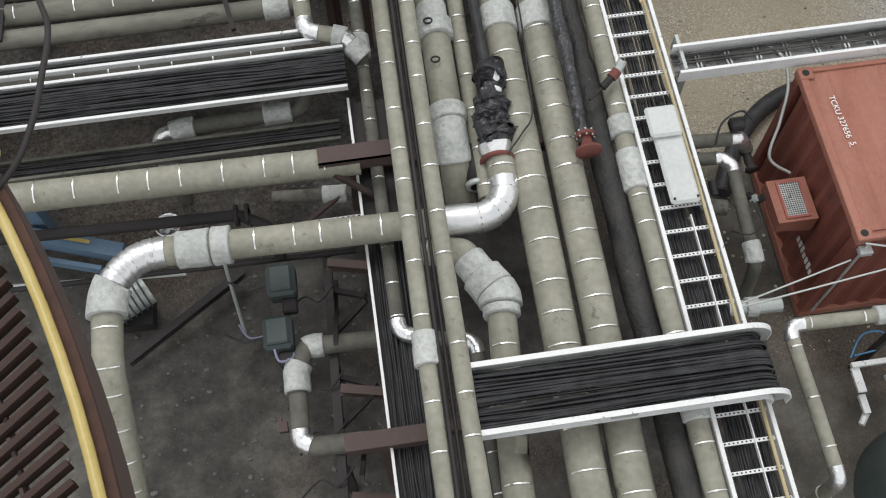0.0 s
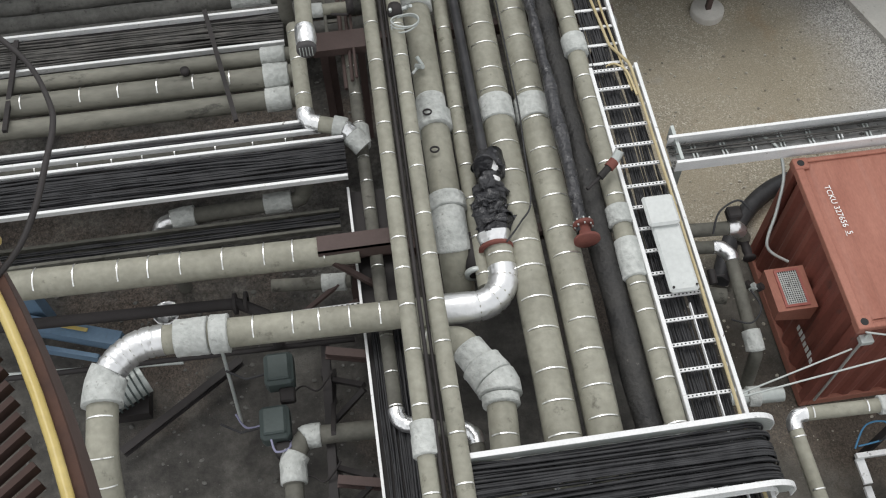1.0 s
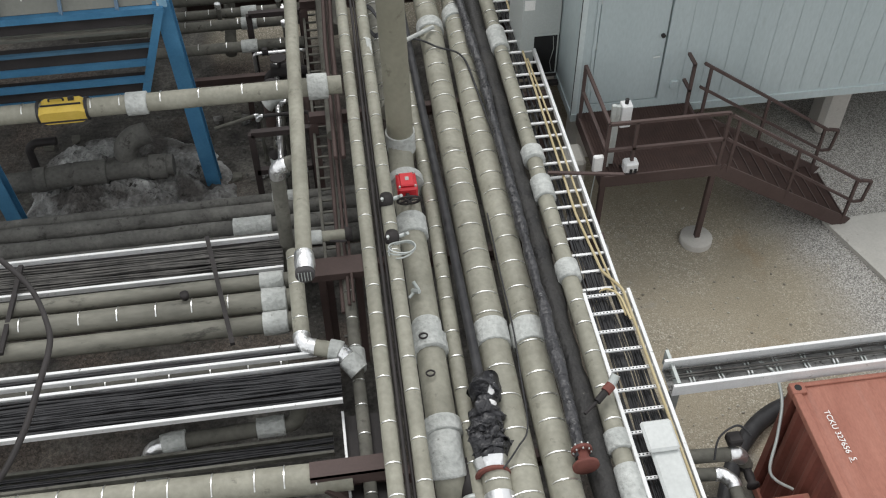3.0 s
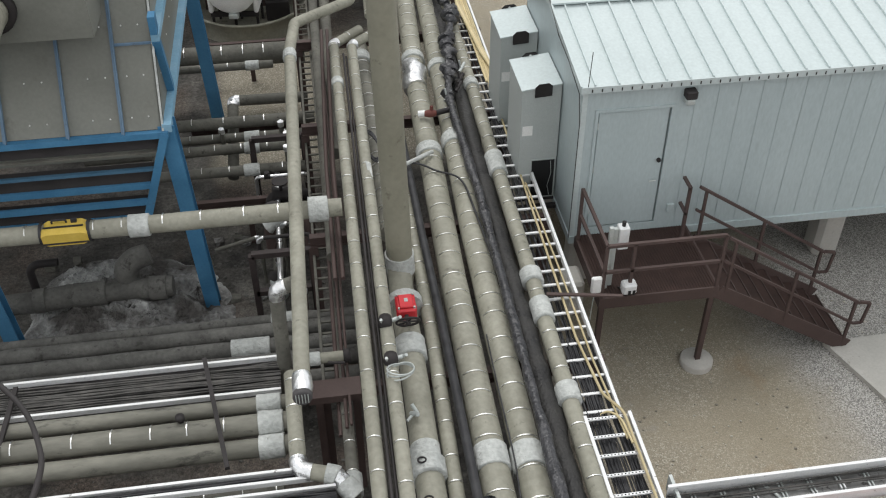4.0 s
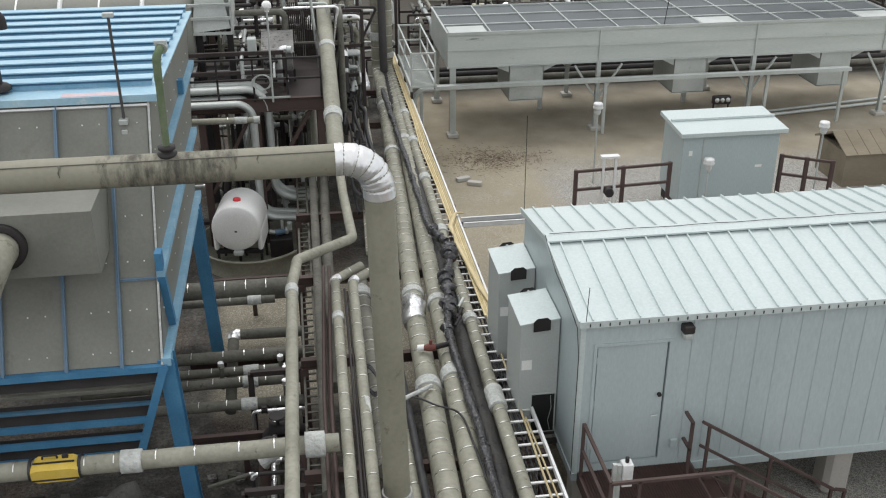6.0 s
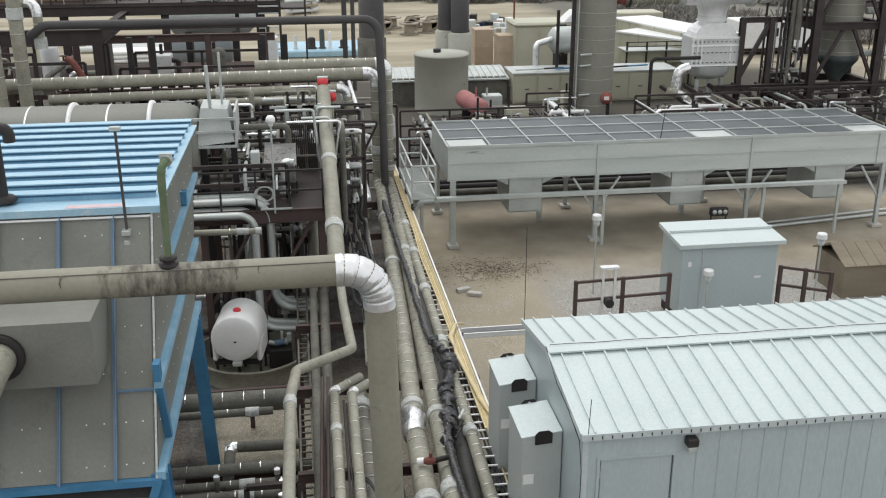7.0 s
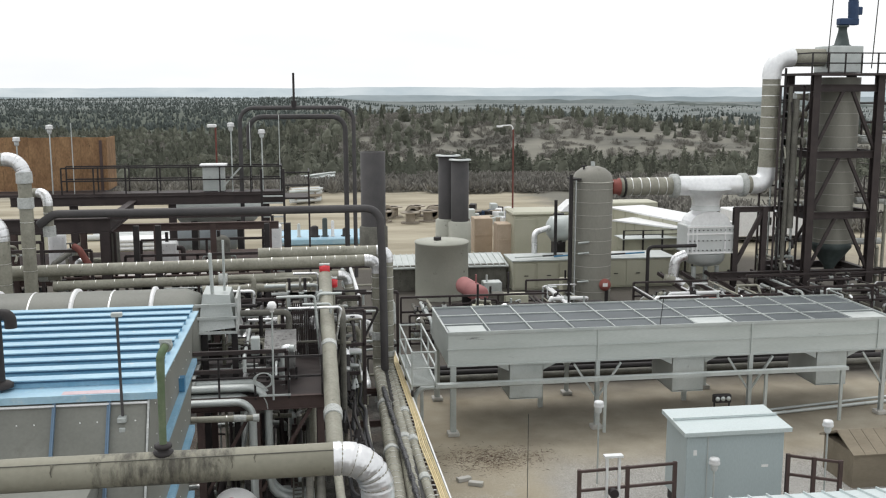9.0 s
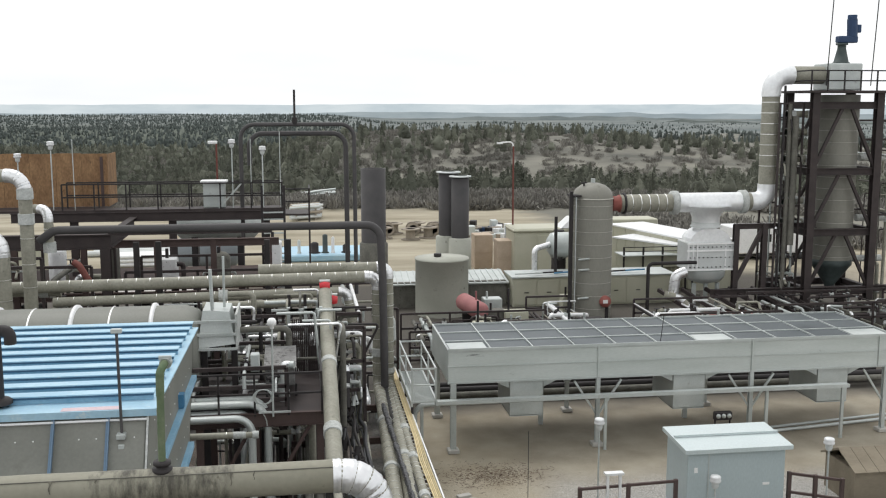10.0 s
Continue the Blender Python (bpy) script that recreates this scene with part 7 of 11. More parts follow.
def steel_tower():
    t = thing("process_tower", "dark brown steel tower carrying a khaki lagged column", "tower")
    x0, x1, y0, y1 = 28.6, 32.45, 52.5, 55.5
    for x in (x0, x1):
        for y in (y0, y1):
            part("column", Mesh().ibeam((x, y, 0), (x, y, 12.6), 0.42, 0.42, 0.05, up=(0, 1, 0)), DARKBROWN, t)
    for z in (1.4, 4.75, 8.2, 11.9):
        for pa, pb in (((x0, y0, z), (x1, y0, z)), ((x0, y1, z), (x1, y1, z)), ((x0, y0, z), (x0, y1, z)), ((x1, y0, z), (x1, y1, z))):
            part("girt", Mesh().ibeam(pa, pb, 0.3, 0.4, 0.04), DARKBROWN, t)
    for za, zb in ((1.4, 4.6), (4.75, 8.0), (8.2, 11.7)):
        xm = (x0 + x1) / 2
        part("brace", Mesh().beam((x0, y0, za), (xm - 0.3, y0, zb), 0.16, 0.16).beam((x1, y0, za), (xm + 0.3, y0, zb), 0.16, 0.16).beam((x1, y0, za), (x1, y1, zb), 0.14, 0.14).beam((x0, y1, za), (x0, y0, zb), 0.14, 0.14), DARKBROWN, t)
    part("deck", Mesh().box(x0 - 0.6, y0 - 0.6, 12.6, x1 + 2.0, y1 + 0.5, 12.72), DARKBROWN, t)
    rail = handrail(Mesh(), [(x0 - 0.6, y1, 12.7), (x0 - 0.6, y0 - 0.6, 12.7), (x1 + 2.0, y0 - 0.6, 12.7)], 1.1, r=0.035)
    part("rail", rail, DARKSTEEL, t)
    for k in range(8):
        x = x0 - 0.6 + k * 0.97
        part("rail_post", Mesh().box(x - 0.035, y0 - 0.635, 12.7, x + 0.035, y0 - 0.565, 13.8), DARKSTEEL, t)
    col = thing("process_column", "khaki lagged column with a grey cone foot", "column")
    cx, cy = 30.9, 54.0
    part("shell", Mesh().lathe((cx, cy, 0), [(1.12, 3.0), (1.12, 12.5)], 28), VESSELGREY, col)
    part("cone", Mesh().lathe((cx, cy, 0), [(0.25, 1.0), (0.3, 1.5), (1.12, 2.65), (1.17, 2.7), (1.17, 2.95), (1.12, 3.0)], 28), GREYGREEN, col, "dull green-grey cone")
    for k in range(13):
        part("strap", Mesh().lathe((cx, cy, 3.2 + k * 0.66), [(1.12, 0), (1.13, 0), (1.13, 0.022), (1.12, 0.022)], 28), BANDDULL, col)
    part("drum", Mesh().box(29.75, 53.2, 12.75, 31.75, 55, 14.25, 0.05), GALV, col)
    part("cone_top", Mesh().lathe((30.85, 54, 14.25), [(0.5, 0), (0.5, 0.06), (0.42, 0.08), (0.24, 0.85), (0.24, 1.05), (0.34, 1.05), (0.34, 1.15), (0, 1.15)], 16), GREYGREEN, col)
    mo = part("motor", Mesh().sweep([(31.45, 54, 15.75), (31.4, 54, 16.75)], 0.29, 14).box(30.55, 53.75, 15.42, 31.7, 54.25, 15.8, 0.05), BLUEDARK, col, "dark blue drive motor")
    part("fan_cover", Mesh().sweep([(31.4, 54, 16.76), (31.4, 54, 16.98)], 0.26, 14).box(31.68, 53.9, 16.0, 31.95, 54.2, 16.45, 0.03), BLUEDARK, mo)
    for x, z in ((29.7, 18.3), (32.4, 17.8)):
        part("rod", Mesh().rod((x, 53.4, 13), (x + 0.2, 53.4, z), 0.03, 6), DARKSTEEL, col)
    # side pipes climbing the tower
    for dx, z0, z1, r in ((-1.2, 1, 12, 0.12), (-0.85, 4, 11.3, 0.2), (-1.55, 0.5, 13, 0.07)):
        pipe([(x0 + dx, 53, z0), (x0 + dx, 53, z1)], r, "pipe climbing beside the tower", JACKET_DARK if r > 0.1 else DARKSTEEL, lump=0, group="tower pipes")
    for z in (5.3, 6.5, 8.9, 10.4, 11.4):
        pipe([(27.4, 53.4, z), (29.2, 53.4, z)], 0.19, "short khaki branch pipe with a silver cap", JACKET, lump=0.004, wraps=[(0.0, 0.5, 0.03), (1.2, 1.6, 0.03)], group="tower branch pipes")
    for z in (3.0, 5.4, 8.9):
        pipe([(32.2, 53.8, z), (33.9, 53.8, z)], 0.2, "short silver-capped nozzle on the column", MASTIC, group="tower branch pipes")
    # low steel before the tower
    fr = thing("pipe_support_frame", "dark brown steel support frame under the duct", "steel frame")
    for x in (24.6, 26.3):
        part("column", Mesh().ibeam((x, 53.2, 0), (x, 53.2, 5.2), 0.3, 0.3, 0.04, up=(0, 1, 0)), DARKBROWN, fr)
    part("beam", Mesh().ibeam((24.5, 53.2, 5.1), (29.4, 53.2, 5.1), 0.25, 0.3, 0.04).ibeam((23.0, 52.8, 1.4), (34, 52.8, 1.4), 0.25, 0.35, 0.04).ibeam((26.2, 53.2, 2.0), (29.4, 53.2, 2.0), 0.2, 0.25, 0.04), DARKBROWN, fr)
    part("brace", Mesh().beam((24.7, 53.2, 2.0), (26.2, 53.2, 5.0), 0.2, 0.2), DARKBROWN, fr)
    for k in range(6):
        part("joist", Mesh().beam((21.5 + k * 1.4, 50.5, 0.5), (20.2 + k * 1.4, 53.5, 1.5), 0.15, 0.2), DARKBROWN, fr)
    pipe([(20.2, 52.5, 1.4), (21.0, 52.3, 1.2), (21.6, 52, 0.55), (25.8, 52, 0.6), (25.9, 52.6, 0.6)], 0.24, "lagged pipe snaking before the valve", JACKET, every=0.6, wraps=[(3.4, 3.7, 0.04)], foil=[0, 1, 2], bend=0.5)
    pipe([(20.9, 53, 1.4), (21.0, 53, 2.4), (21.6, 53, 2.6)], 0.3, "silver elbow beside the valve box", FOIL, bend=0.5, lump=0.01)
    pipe([(19.2, 52.5, 0), (19.2, 52.5, 3.2), (22.0, 52.5, 3.2)], 0.1, "thin dark bent pipe", DARKSTEEL, lump=0, bend=0.3)
    s = solid("low_tank", Mesh().lathe((20.6, 51, 0.0), [(0, 0), (0.5, 0.05), (0.7, 0.3), (0.7, 4.0), (0.5, 4.25), (0, 4.3)], 20, "X"), REDOXIDE, "dull red drum behind the cooler", "drum")


BLUEDARK = mat("dark_blue_enamel", (0.02, 0.04, 0.09), (0.04, 0.07, 0.14), 0.5, scale=2, fine=20, bump=0.1)
steel_tower()


def build_tank_yard():
    t = thing("storage_tank", "round khaki storage tank with a flat top", "tank")
    part("shell", Mesh().lathe((8.1, 56, 0), [(1.53, 0), (1.53, 3.15), (1.56, 3.16), (1.56, 3.26), (0.2, 3.42), (0, 3.42)], 32), TANKGREY, t)
    part("hatch", Mesh().rod((7.8, 55.6, 3.35), (7.8, 55.6, 3.55), 0.22).rod((8.6, 55, 3.3), (8.6, 55, 0.6), 0.05), DARKSTEEL, t)
    b = thing("pump_house", "brown-grey pump house with a pale metal roof", "building")
    part("wall", Mesh().box(4.9, 57.8, -0.2, 12.3, 61, 1.5), JACKET_DARK, b)
    part("roof", Mesh().plate((4.7, 57.6, 1.42), (12.4, 57.6, 1.42), (12.4, 60.2, 1.8), (4.8, 60.2, 1.8), 0.08), GALV, b)
    for k in range(20):
        part("roof_rib", Mesh().beam((4.95 + k * 0.385, 57.6, 1.46), (5.0 + k * 0.38, 60.2, 1.83), 0.04, 0.04), GALV, b)
    r = thing("red_receiver", "small faded red receiver tank lying on a stand", "tank")
    part("shell", Mesh().sweep([(8.75, 53.1, 1.3), (8.77, 53.05, 1.3), (8.85, 52.85, 1.29), (9.45, 50.9, 1.12), (9.51, 50.7, 1.1), (9.52, 50.65, 1.1)], [0.15, 0.36, 0.47, 0.47, 0.36, 0.15], 20), FADEDRED, r)
    part("stand", Mesh().box(9.1, 51.1, 0, 9.7, 51.3, 0.75), DARKSTEEL, r)
    part("stand", Mesh().box(8.7, 52.3, 0, 9.3, 52.5, 0.85), DARKSTEEL, r)
    part("fitting", Mesh().rod((9.3, 51.5, 1.5), (9.3, 51.5, 2.1), 0.05), FADEDRED, r)
    for x, y, r0, z0, z1, lab in ((5.25, 70, 0.87, 0, 7.5, "fat black exhaust stack"), (10.6, 70, 0.7, 2.6, 7.15, "black exhaust stack with a flared cap"), (11.2, 68.5, 0.62, 2.6, 6.95, "black exhaust stack with a flared cap")):
        s = thing("exhaust_stack", lab + " standing over the yard", "stack", "exhaust stacks")
        part("tube", Mesh().lathe((x, y, 0), [(r0, z0), (r0, z1), (r0 * 0.85, z1), (r0 * 0.85, z1 - 0.5)], 24), STACKGREY, s)
        if z0 > 1:
            part("cap", Mesh().lathe((x, y, z1), [(r0 * 1.25, 0), (r0 * 1.25, 0.08), (r0 * 0.8, 0.1)], 24), GALV, s)
            part("silencer", Mesh().lathe((x, y, 0), [(r0 * 1.3, -0.2), (r0 * 1.3, z0), (r0, z0 + 0.1)], 24), TANKGREY, s, "grey silencer")
        else:
            part("base_collar", Mesh().lathe((x, y, 0), [(r0 * 1.15, 0), (r0 * 1.15, 2.2), (r0, 2.3)], 24), JACKET_DARK, s)
    k = thing("generator_house", "buff painted generator housing with double doors", "building")
    part("wall", Mesh().box(12.5, 57.0, 0, 22.5, 59.4, 1.75, 0.03), BUFF, k)
    for j in range(7):
        d = part("door", Mesh().box(12.62 + j * 1.38, 56.95, 0.12, 13.9 + j * 1.38, 56.998, 1.62, 0.015), BUFF, k)
        part("latch", Mesh().box(13.2 + j * 1.38, 56.91, 0.85, 13.45 + j * 1.38, 56.949, 0.9), DARKSTEEL, d)
    part("roof_edge", Mesh().box(12.45, 56.9, 1.751, 22.55, 59.45, 1.82), GALV, k)
    for j in range(6):
        part("roof_pipe", Mesh().rod((12.7 + j * 1.2, 57.3 + 0.2 * (j % 2), 1.95), (14.4 + j * 1.3, 57.4 + 0.2 * (j % 3), 1.97), 0.05, 8), (GALV, DARKSTEEL, BLUE)[j % 3], k)
    d = thing("drum_tank", "silver-grey horizontal drum with piping on a roof", "tank")
    part("shell", Mesh().lathe((15.6, 60.5, 3.2), [(0, -0.2), (0.4, -0.15), (0.75, 0.1), (0.8, 0.3), (0.8, 2.4), (0.5, 2.8), (0, 2.9)], 20, "X"), GALV, d)
    part("leg", Mesh().box(16.2, 60.3, 2.2, 16.4, 60.7, 2.6).box(17.6, 60.3, 2.2, 17.8, 60.7, 2.6), DARKSTEEL, d)
    pipe([(14.4, 59.5, 0), (14.4, 59.5, 3.1), (15.6, 60.2, 3.3)], 0.18, "silver pipe climbing to the drum", FOIL, bend=0.3)
    for x0, x1, z1, y, dep in ((14.9, 19.6, 3.35, 67.5, 3),):
        bq = thing("engine_enclosure", "cream metal engine enclosure with a rounded top", "building", "engine enclosures")
        part("wall", Mesh().box(x0, y, -0.3, x1, y + dep, z1 - 0.3, 0.05), BUFF, bq)
        part("roof", Mesh().box(x0 - 0.1, y - 0.1, z1 - 0.3, x1 + 0.1, y + dep, z1, 0.14), BUFF, bq)
        n = int((x1 - x0) / 1.2)
        for kk in range(n):
            xx = x0 + (x1 - x0) * kk / n
            part("panel", Mesh().box(xx + 0.1, y - 0.04, 0.2, xx + (x1 - x0) / n - 0.1, y - 0.002, z1 - 0.5, 0.01), BUFF, bq)
        part("base", Mesh().box(x0, y - 0.06, -0.3, x1, y - 0.041, 0.15), DARKSTEEL, bq)
    for a, b, z, wd in (((22.6, 70.5), (25.4, 60.5), 3.15, 3.0), ((21.5, 66.0), (24.4, 61.5), 2.8, 2.2)):
        bq = thing("engine_enclosure", "long cream metal engine enclosure with a pale roof", "building", "engine enclosures")
        dv = Vector((b[0] - a[0], b[1] - a[1], 0)).normalized()
        off = Vector((-dv.y, dv.x, 0)) * wd / 2
        pa, pb = Vector((*a, 0)) + off, Vector((*b, 0)) + off
        part("wall", Mesh().beam(pa + Vector((0, 0, z / 2)), pb + Vector((0, 0, z / 2)), wd, z), BUFF, bq)
        part("roof", Mesh().beam(pa + Vector((0, 0, z + 0.05)), pb + Vector((0, 0, z + 0.05)), wd + 0.15, 0.1), WHITERAIL, bq)
        for j in range(7):
            q = pa.lerp(pb, (j + 0.5) / 7) - off * 1.005
            part("panel_seam", Mesh().beam(q, q + Vector((0, 0, z)), 0.06, 0.03), BUFF, bq)
    hood = thing("exhaust_hood", "cream angled hood on the enclosure's roof", "hood")
    part("hood", Mesh().add([(18.2, 67.4, 3.35), (19.6, 67.4, 3.35), (19.6, 69, 3.35), (18.2, 69, 3.35), (19.0, 67.6, 4.05), (19.6, 67.6, 4.05), (19.6, 69, 4.05), (19.0, 69, 4.05)], [(3, 2, 1, 0), (4, 5, 6, 7), (0, 1, 5, 4), (1, 2, 6, 5), (2, 3, 7, 6), (3, 0, 4, 7)]), WHITERAIL, hood)
    gal = thing("service_gallery", "buff sheeted gallery raised on dark posts with rails", "gallery")
    part("box", Mesh().box(20.8, 61.4, 1.45, 24.9, 62.6, 2.25, 0.02), BUFF, gal)
    part("deck", Mesh().box(20.6, 61.0, 2.26, 25.0, 62.8, 2.32), GALV, gal)
    part("rail", handrail(Mesh(), [(20.6, 61.0, 2.3), (25.0, 61.0, 2.3)], 0.55, r=0.025), DARKSTEEL, gal)
    for x in (20.7, 22.0, 23.3, 24.9):
        part("post", Mesh().box(x - 0.05, 61.1, 0, x + 0.05, 61.2, 2.85), DARKSTEEL, gal)
    for x, y, z1 in ((15.5, 58.6, 5.2), (17.2, 60.0, 4.6)):
        solid("flue", Mesh().rod((x, y, 1.7), (x, y, z1), 0.1, 10), DARKSTEEL, "thin black flue above the housing", "flue", "flues")
    globe = thing("round_filter", "grey round filter with a dark cap on the housing", "filter")
    part("body", Mesh().lathe((16.6, 62, 2.9), [(0, -0.9), (0.5, -0.75), (0.75, -0.3), (0.8, 0.1), (0.6, 0.55), (0.3, 0.75), (0.12, 0.8), (0.12, 1.0)], 20), CABGREY, globe)
    part("cap", Mesh().rod((16.6, 62, 3.85), (16.6, 62, 3.95), 0.35, 12), DARKSTEEL, globe)
    part("stand", Mesh().box(16.2, 61.7, 0, 17.0, 62.3, 2.2), DARKSTEEL, globe)
    rq = random.Random(31)
    for k in range(16):
        x, y = rq.uniform(6, 28), rq.uniform(45, 55)
        q = thing("yard_unit", "small process unit standing on the yard", "process unit", "yard units")
        h = rq.uniform(0.5, 1.5)
        part("case", Mesh().box(x, y, 0, x + rq.uniform(0.5, 1.3), y + 0.8, h, 0.04), (GALV, BUFF, DARKSTEEL, JACKET_DARK)[k % 4], q)
        part("pipe_stub", Mesh().rod((x + 0.2, y + 0.2, h), (x + 0.2, y + 0.2, h + rq.uniform(0.3, 1.4)), 0.06), DARKSTEEL if k % 2 else GALV, q)
    for k in range(5):
        pipe([(4.5, 38.5 + 0.35 * k, 0.35 + 0.12 * (k % 2)), (25, 38.5 + 0.35 * k, 0.35 + 0.12 * (k % 2))], 0.13, "dark pipe lying low behind the cooler", DARKSTEEL if k % 2 else JACKET_DARK, lump=0, group="low dark pipes")
    for k2, (x, y) in enumerate(((12.7, 71), (13.9, 68.5))):
        c = thing("crate", "pale wooden equipment crate on the sand", "crate", "crates")
        part("body", Mesh().box(x, y, 0, x + 1.35, y + 1.5, 2.5 - 0.1 * k2, 0.03), CARTON, c)
        part("slat", Mesh().box(x - 0.01, y - 0.03, 1.2, x + 1.36, y - 0.001, 1.3), CARTON, c)
    rndm = random.Random(8)
    for k3 in range(13):
        x, y = 7.6 + k3 * 0.68 + rndm.uniform(-0.2, 0.2), 88 + (k3 % 3) * 2.2 + rndm.uniform(-0.8, 0.8)
        c = thing("cable_drum", "weathered wooden cable drum on the sand", "cable drum", "cable drums")
        up = k3 % 3 == 1
        part("barrel", Mesh().rod((x, y, 0.6), (x, y + 0.9, 0.6), 0.4, 12) if up else Mesh().rod((x, y, 0.1), (x, y, 1.0), 0.42, 12), CRATE, c)
        for off in (0, 0.9):
            part("cheek", Mesh().rod((x, y + off, 0.6), (x, y + off + 0.1, 0.6), 0.6, 16) if up else Mesh().rod((x, y, off), (x, y, off + 0.1), 0.85, 16), CRATE, c)
    c = thing("pipe_stack", "stack of pale scrap pipes at the edge of the sand", "pipes")
    for k4 in range(14):
        part("pipe", Mesh().rod((0.0 + 0.1 * rndm.random(), 126 + k4 % 5 * 0.6, 0.2 + 0.28 * (k4 // 5)), (3.8 + rndm.random(), 126 + k4 % 5 * 0.6 + rndm.uniform(-1, 1), 0.25 + 0.3 * (k4 // 5) + rndm.uniform(0, 0.6)), 0.13, 8), GALV, c)
    u = thing("light_blue_tank", "pale blue flat-topped pit tank with hatches", "tank")
    part("shell", Mesh().box(-2.4, 76, 0, 5.8, 81, 0.55, 0.1), ROOFBLUE, u)
    for hx, hr, hz, hm in ((1.2, 0.3, 1.3, DARKSTEEL), (2.6, 0.12, 1.7, WHITERAIL), (0.0, 0.12, 1.5, GALV), (3.6, 0.25, 1.1, DARKSTEEL), (2.0, 0.2, 1.9, GREYGREEN)):
        part("hatch", Mesh().lathe((hx, 77, 0.5), [(hr * 1.5, 0), (hr * 1.5, 0.1), (hr, 0.15), (hr, hz - 0.5), (hr * 0.5, hz - 0.4), (0, hz - 0.4)], 12), hm, u)
    lamp = thing("street_lamp", "rust-brown yard lamp post with a curved white arm", "street lamp")
    part("post", Mesh().rod((15.3, 70, 0), (15.3, 70, 9.0), 0.065, 8), RUSTRED, lamp)
    part("arm", Mesh().sweep(Route([(15.3, 70, 8.9), (15.2, 70, 9.3), (14.4, 70, 9.25)], 0.3).span(0, 1.2, 0.1), 0.05, 8).box(14.1, 69.9, 9.15, 14.5, 70.1, 9.28), WHITE, lamp)


CARTON = mat("tan_carton", (0.44, 0.35, 0.265), (0.54, 0.44, 0.345), 0.85, scale=1.5, fine=15, bump=0.1)
CRATE = mat("weathered_timber", (0.26, 0.225, 0.18), (0.38, 0.335, 0.275), 0.85, scale=1.5, fine=15, bump=0.3, piece=0.2)
build_tank_yard()

# ---------------- west platform, pipes and arch ----------------
def build_west():
    t = thing("west_platform", "dark steel platform with handrails above the plant", "platform")
    y0, y1, z = 44.0, 45.0, 7.5
    part("deck", Mesh().box(-8.3, y0, z - 0.1, -0.6, y1, z).box(-14, y0, z - 0.1, -8.3, 47.6, z), DARKBROWN, t)
    part("edge_beam", Mesh().ibeam((-12, y0, z - 0.3), (-0.6, y0, z - 0.3), 0.2, 0.4, 0.03), DARKBROWN, t)
    rails = handrail(Mesh(), [(-9.9, y0, z), (-0.7, y0, z)], 1.1, r=0.03)
    handrail(rails, [(-0.7, y0, z), (-0.7, y1, z), (-9.9, y1, z)], 1.1, r=0.03)
    part("handrail", rails, DARKSTEEL, t)
    for k in range(8):
        x = -9.9 + k * 1.314
        for y in (y0, y1):
            part("post", Mesh().box(x - 0.03, y - 0.03, z, x + 0.03, y + 0.03, z + 1.1), DARKSTEEL, t)
    for x in (-9.5, -5.4, -1.4):
        part("column", Mesh().ibeam((x, y0 + 0.2, 0), (x, y0 + 0.2, z - 0.5), 0.3, 0.3, 0.03, up=(0, 1, 0)), DARKBROWN, t)
    st = part("stair_tower", Mesh().box(-1.6, y0 - 0.4, 0, -1.5, y0 - 0.3, z + 1).box(-0.65, y0 - 0.4, 0, -0.55, y0 - 0.3, z + 1), DARKSTEEL, t)
    for k in range(22):
        part("rung", Mesh().box(-1.5, y0 - 0.42, 1.0 + k * 0.3, -0.65, y0 - 0.28, 1.05 + k * 0.3), GALV, st)
    w = thing("plywood_enclosure", "orange-brown plywood box on the platform", "enclosure")
    for j in range(5):
        part("board", Mesh().box(-13.7 + j * 1.09, 45.5, 7.51, -12.62 + j * 1.09, 45.55, 9.83 + 0.02 * (j % 2)), OSB, w)
    part("side", Mesh().box(-8.3, 45.551, 7.51, -8.25, 47.6, 9.8), OSB, w)
    for x in (-8.5,):
        part("batten", Mesh().box(x - 0.06, 45.46, 7.51, x + 0.06, 45.499, 9.7), BROWN, w)
    cab = thing("control_cabinet", "pale cabinet with an overhanging lid on the platform", "cabinet")
    part("body", Mesh().box(-4.08, 44.3, 7.51, -3.15, 44.9, 8.6, 0.02), GALV, cab)
    part("lid", Mesh().box(-4.18, 44.15, 8.605, -3.05, 45.05, 8.68), WHITERAIL, cab)
    a = thing("black_pipe_arch", "pair of black pipes arched over the platform with a mast", "pipe arch")
    for dx, r, top in ((0, 0.09, 11.1), (0.35, 0.11, 10.7)):
        rt = Route([(-2.42 + dx, 44.4 + dx, 6.0 if not dx else 9.3), (-2.42 + dx, 44.4 + dx, top), (2.5 - dx, 44.4 + dx, top), (2.53 - dx, 44.4 + dx, 3.5)], 0.6)
        part("pipe", Mesh().sweep(rt.span(0, rt.length, 0.2), r, 12), STACKGREY, a)
    part("mast", Mesh().rod((-0.08, 44.4, 11.1), (-0.08, 44.4, 12.6), 0.05, 8).rod((-0.08, 44.4, 11.1), (-0.08, 44.4, 11.4), 0.12, 8), DARKSTEEL, a)
    for x, z0, z1 in ((-11.65, 7.5, 9.75), (-10.3, 7.5, 10.25), (-2.8, 7.5, 10.3), (-1.5, 7.5, 10.0)):
        dome_lamp(x, 44.2, z0, z1, "white dome lamp on the platform's rail")
    for x, z1 in ((-9.4, 10.5), (-2.0, 10.5), (-0.75, 10.8)):
        solid("whip_rod", Mesh().rod((x, 44.1, 7.5), (x, 44.1, z1), 0.02, 6), GALV, "thin grey rod clamped to the platform's rail", "rod")
    sd = thing("side_landing", "dark steel side landing with rails at the platform's end", "platform")
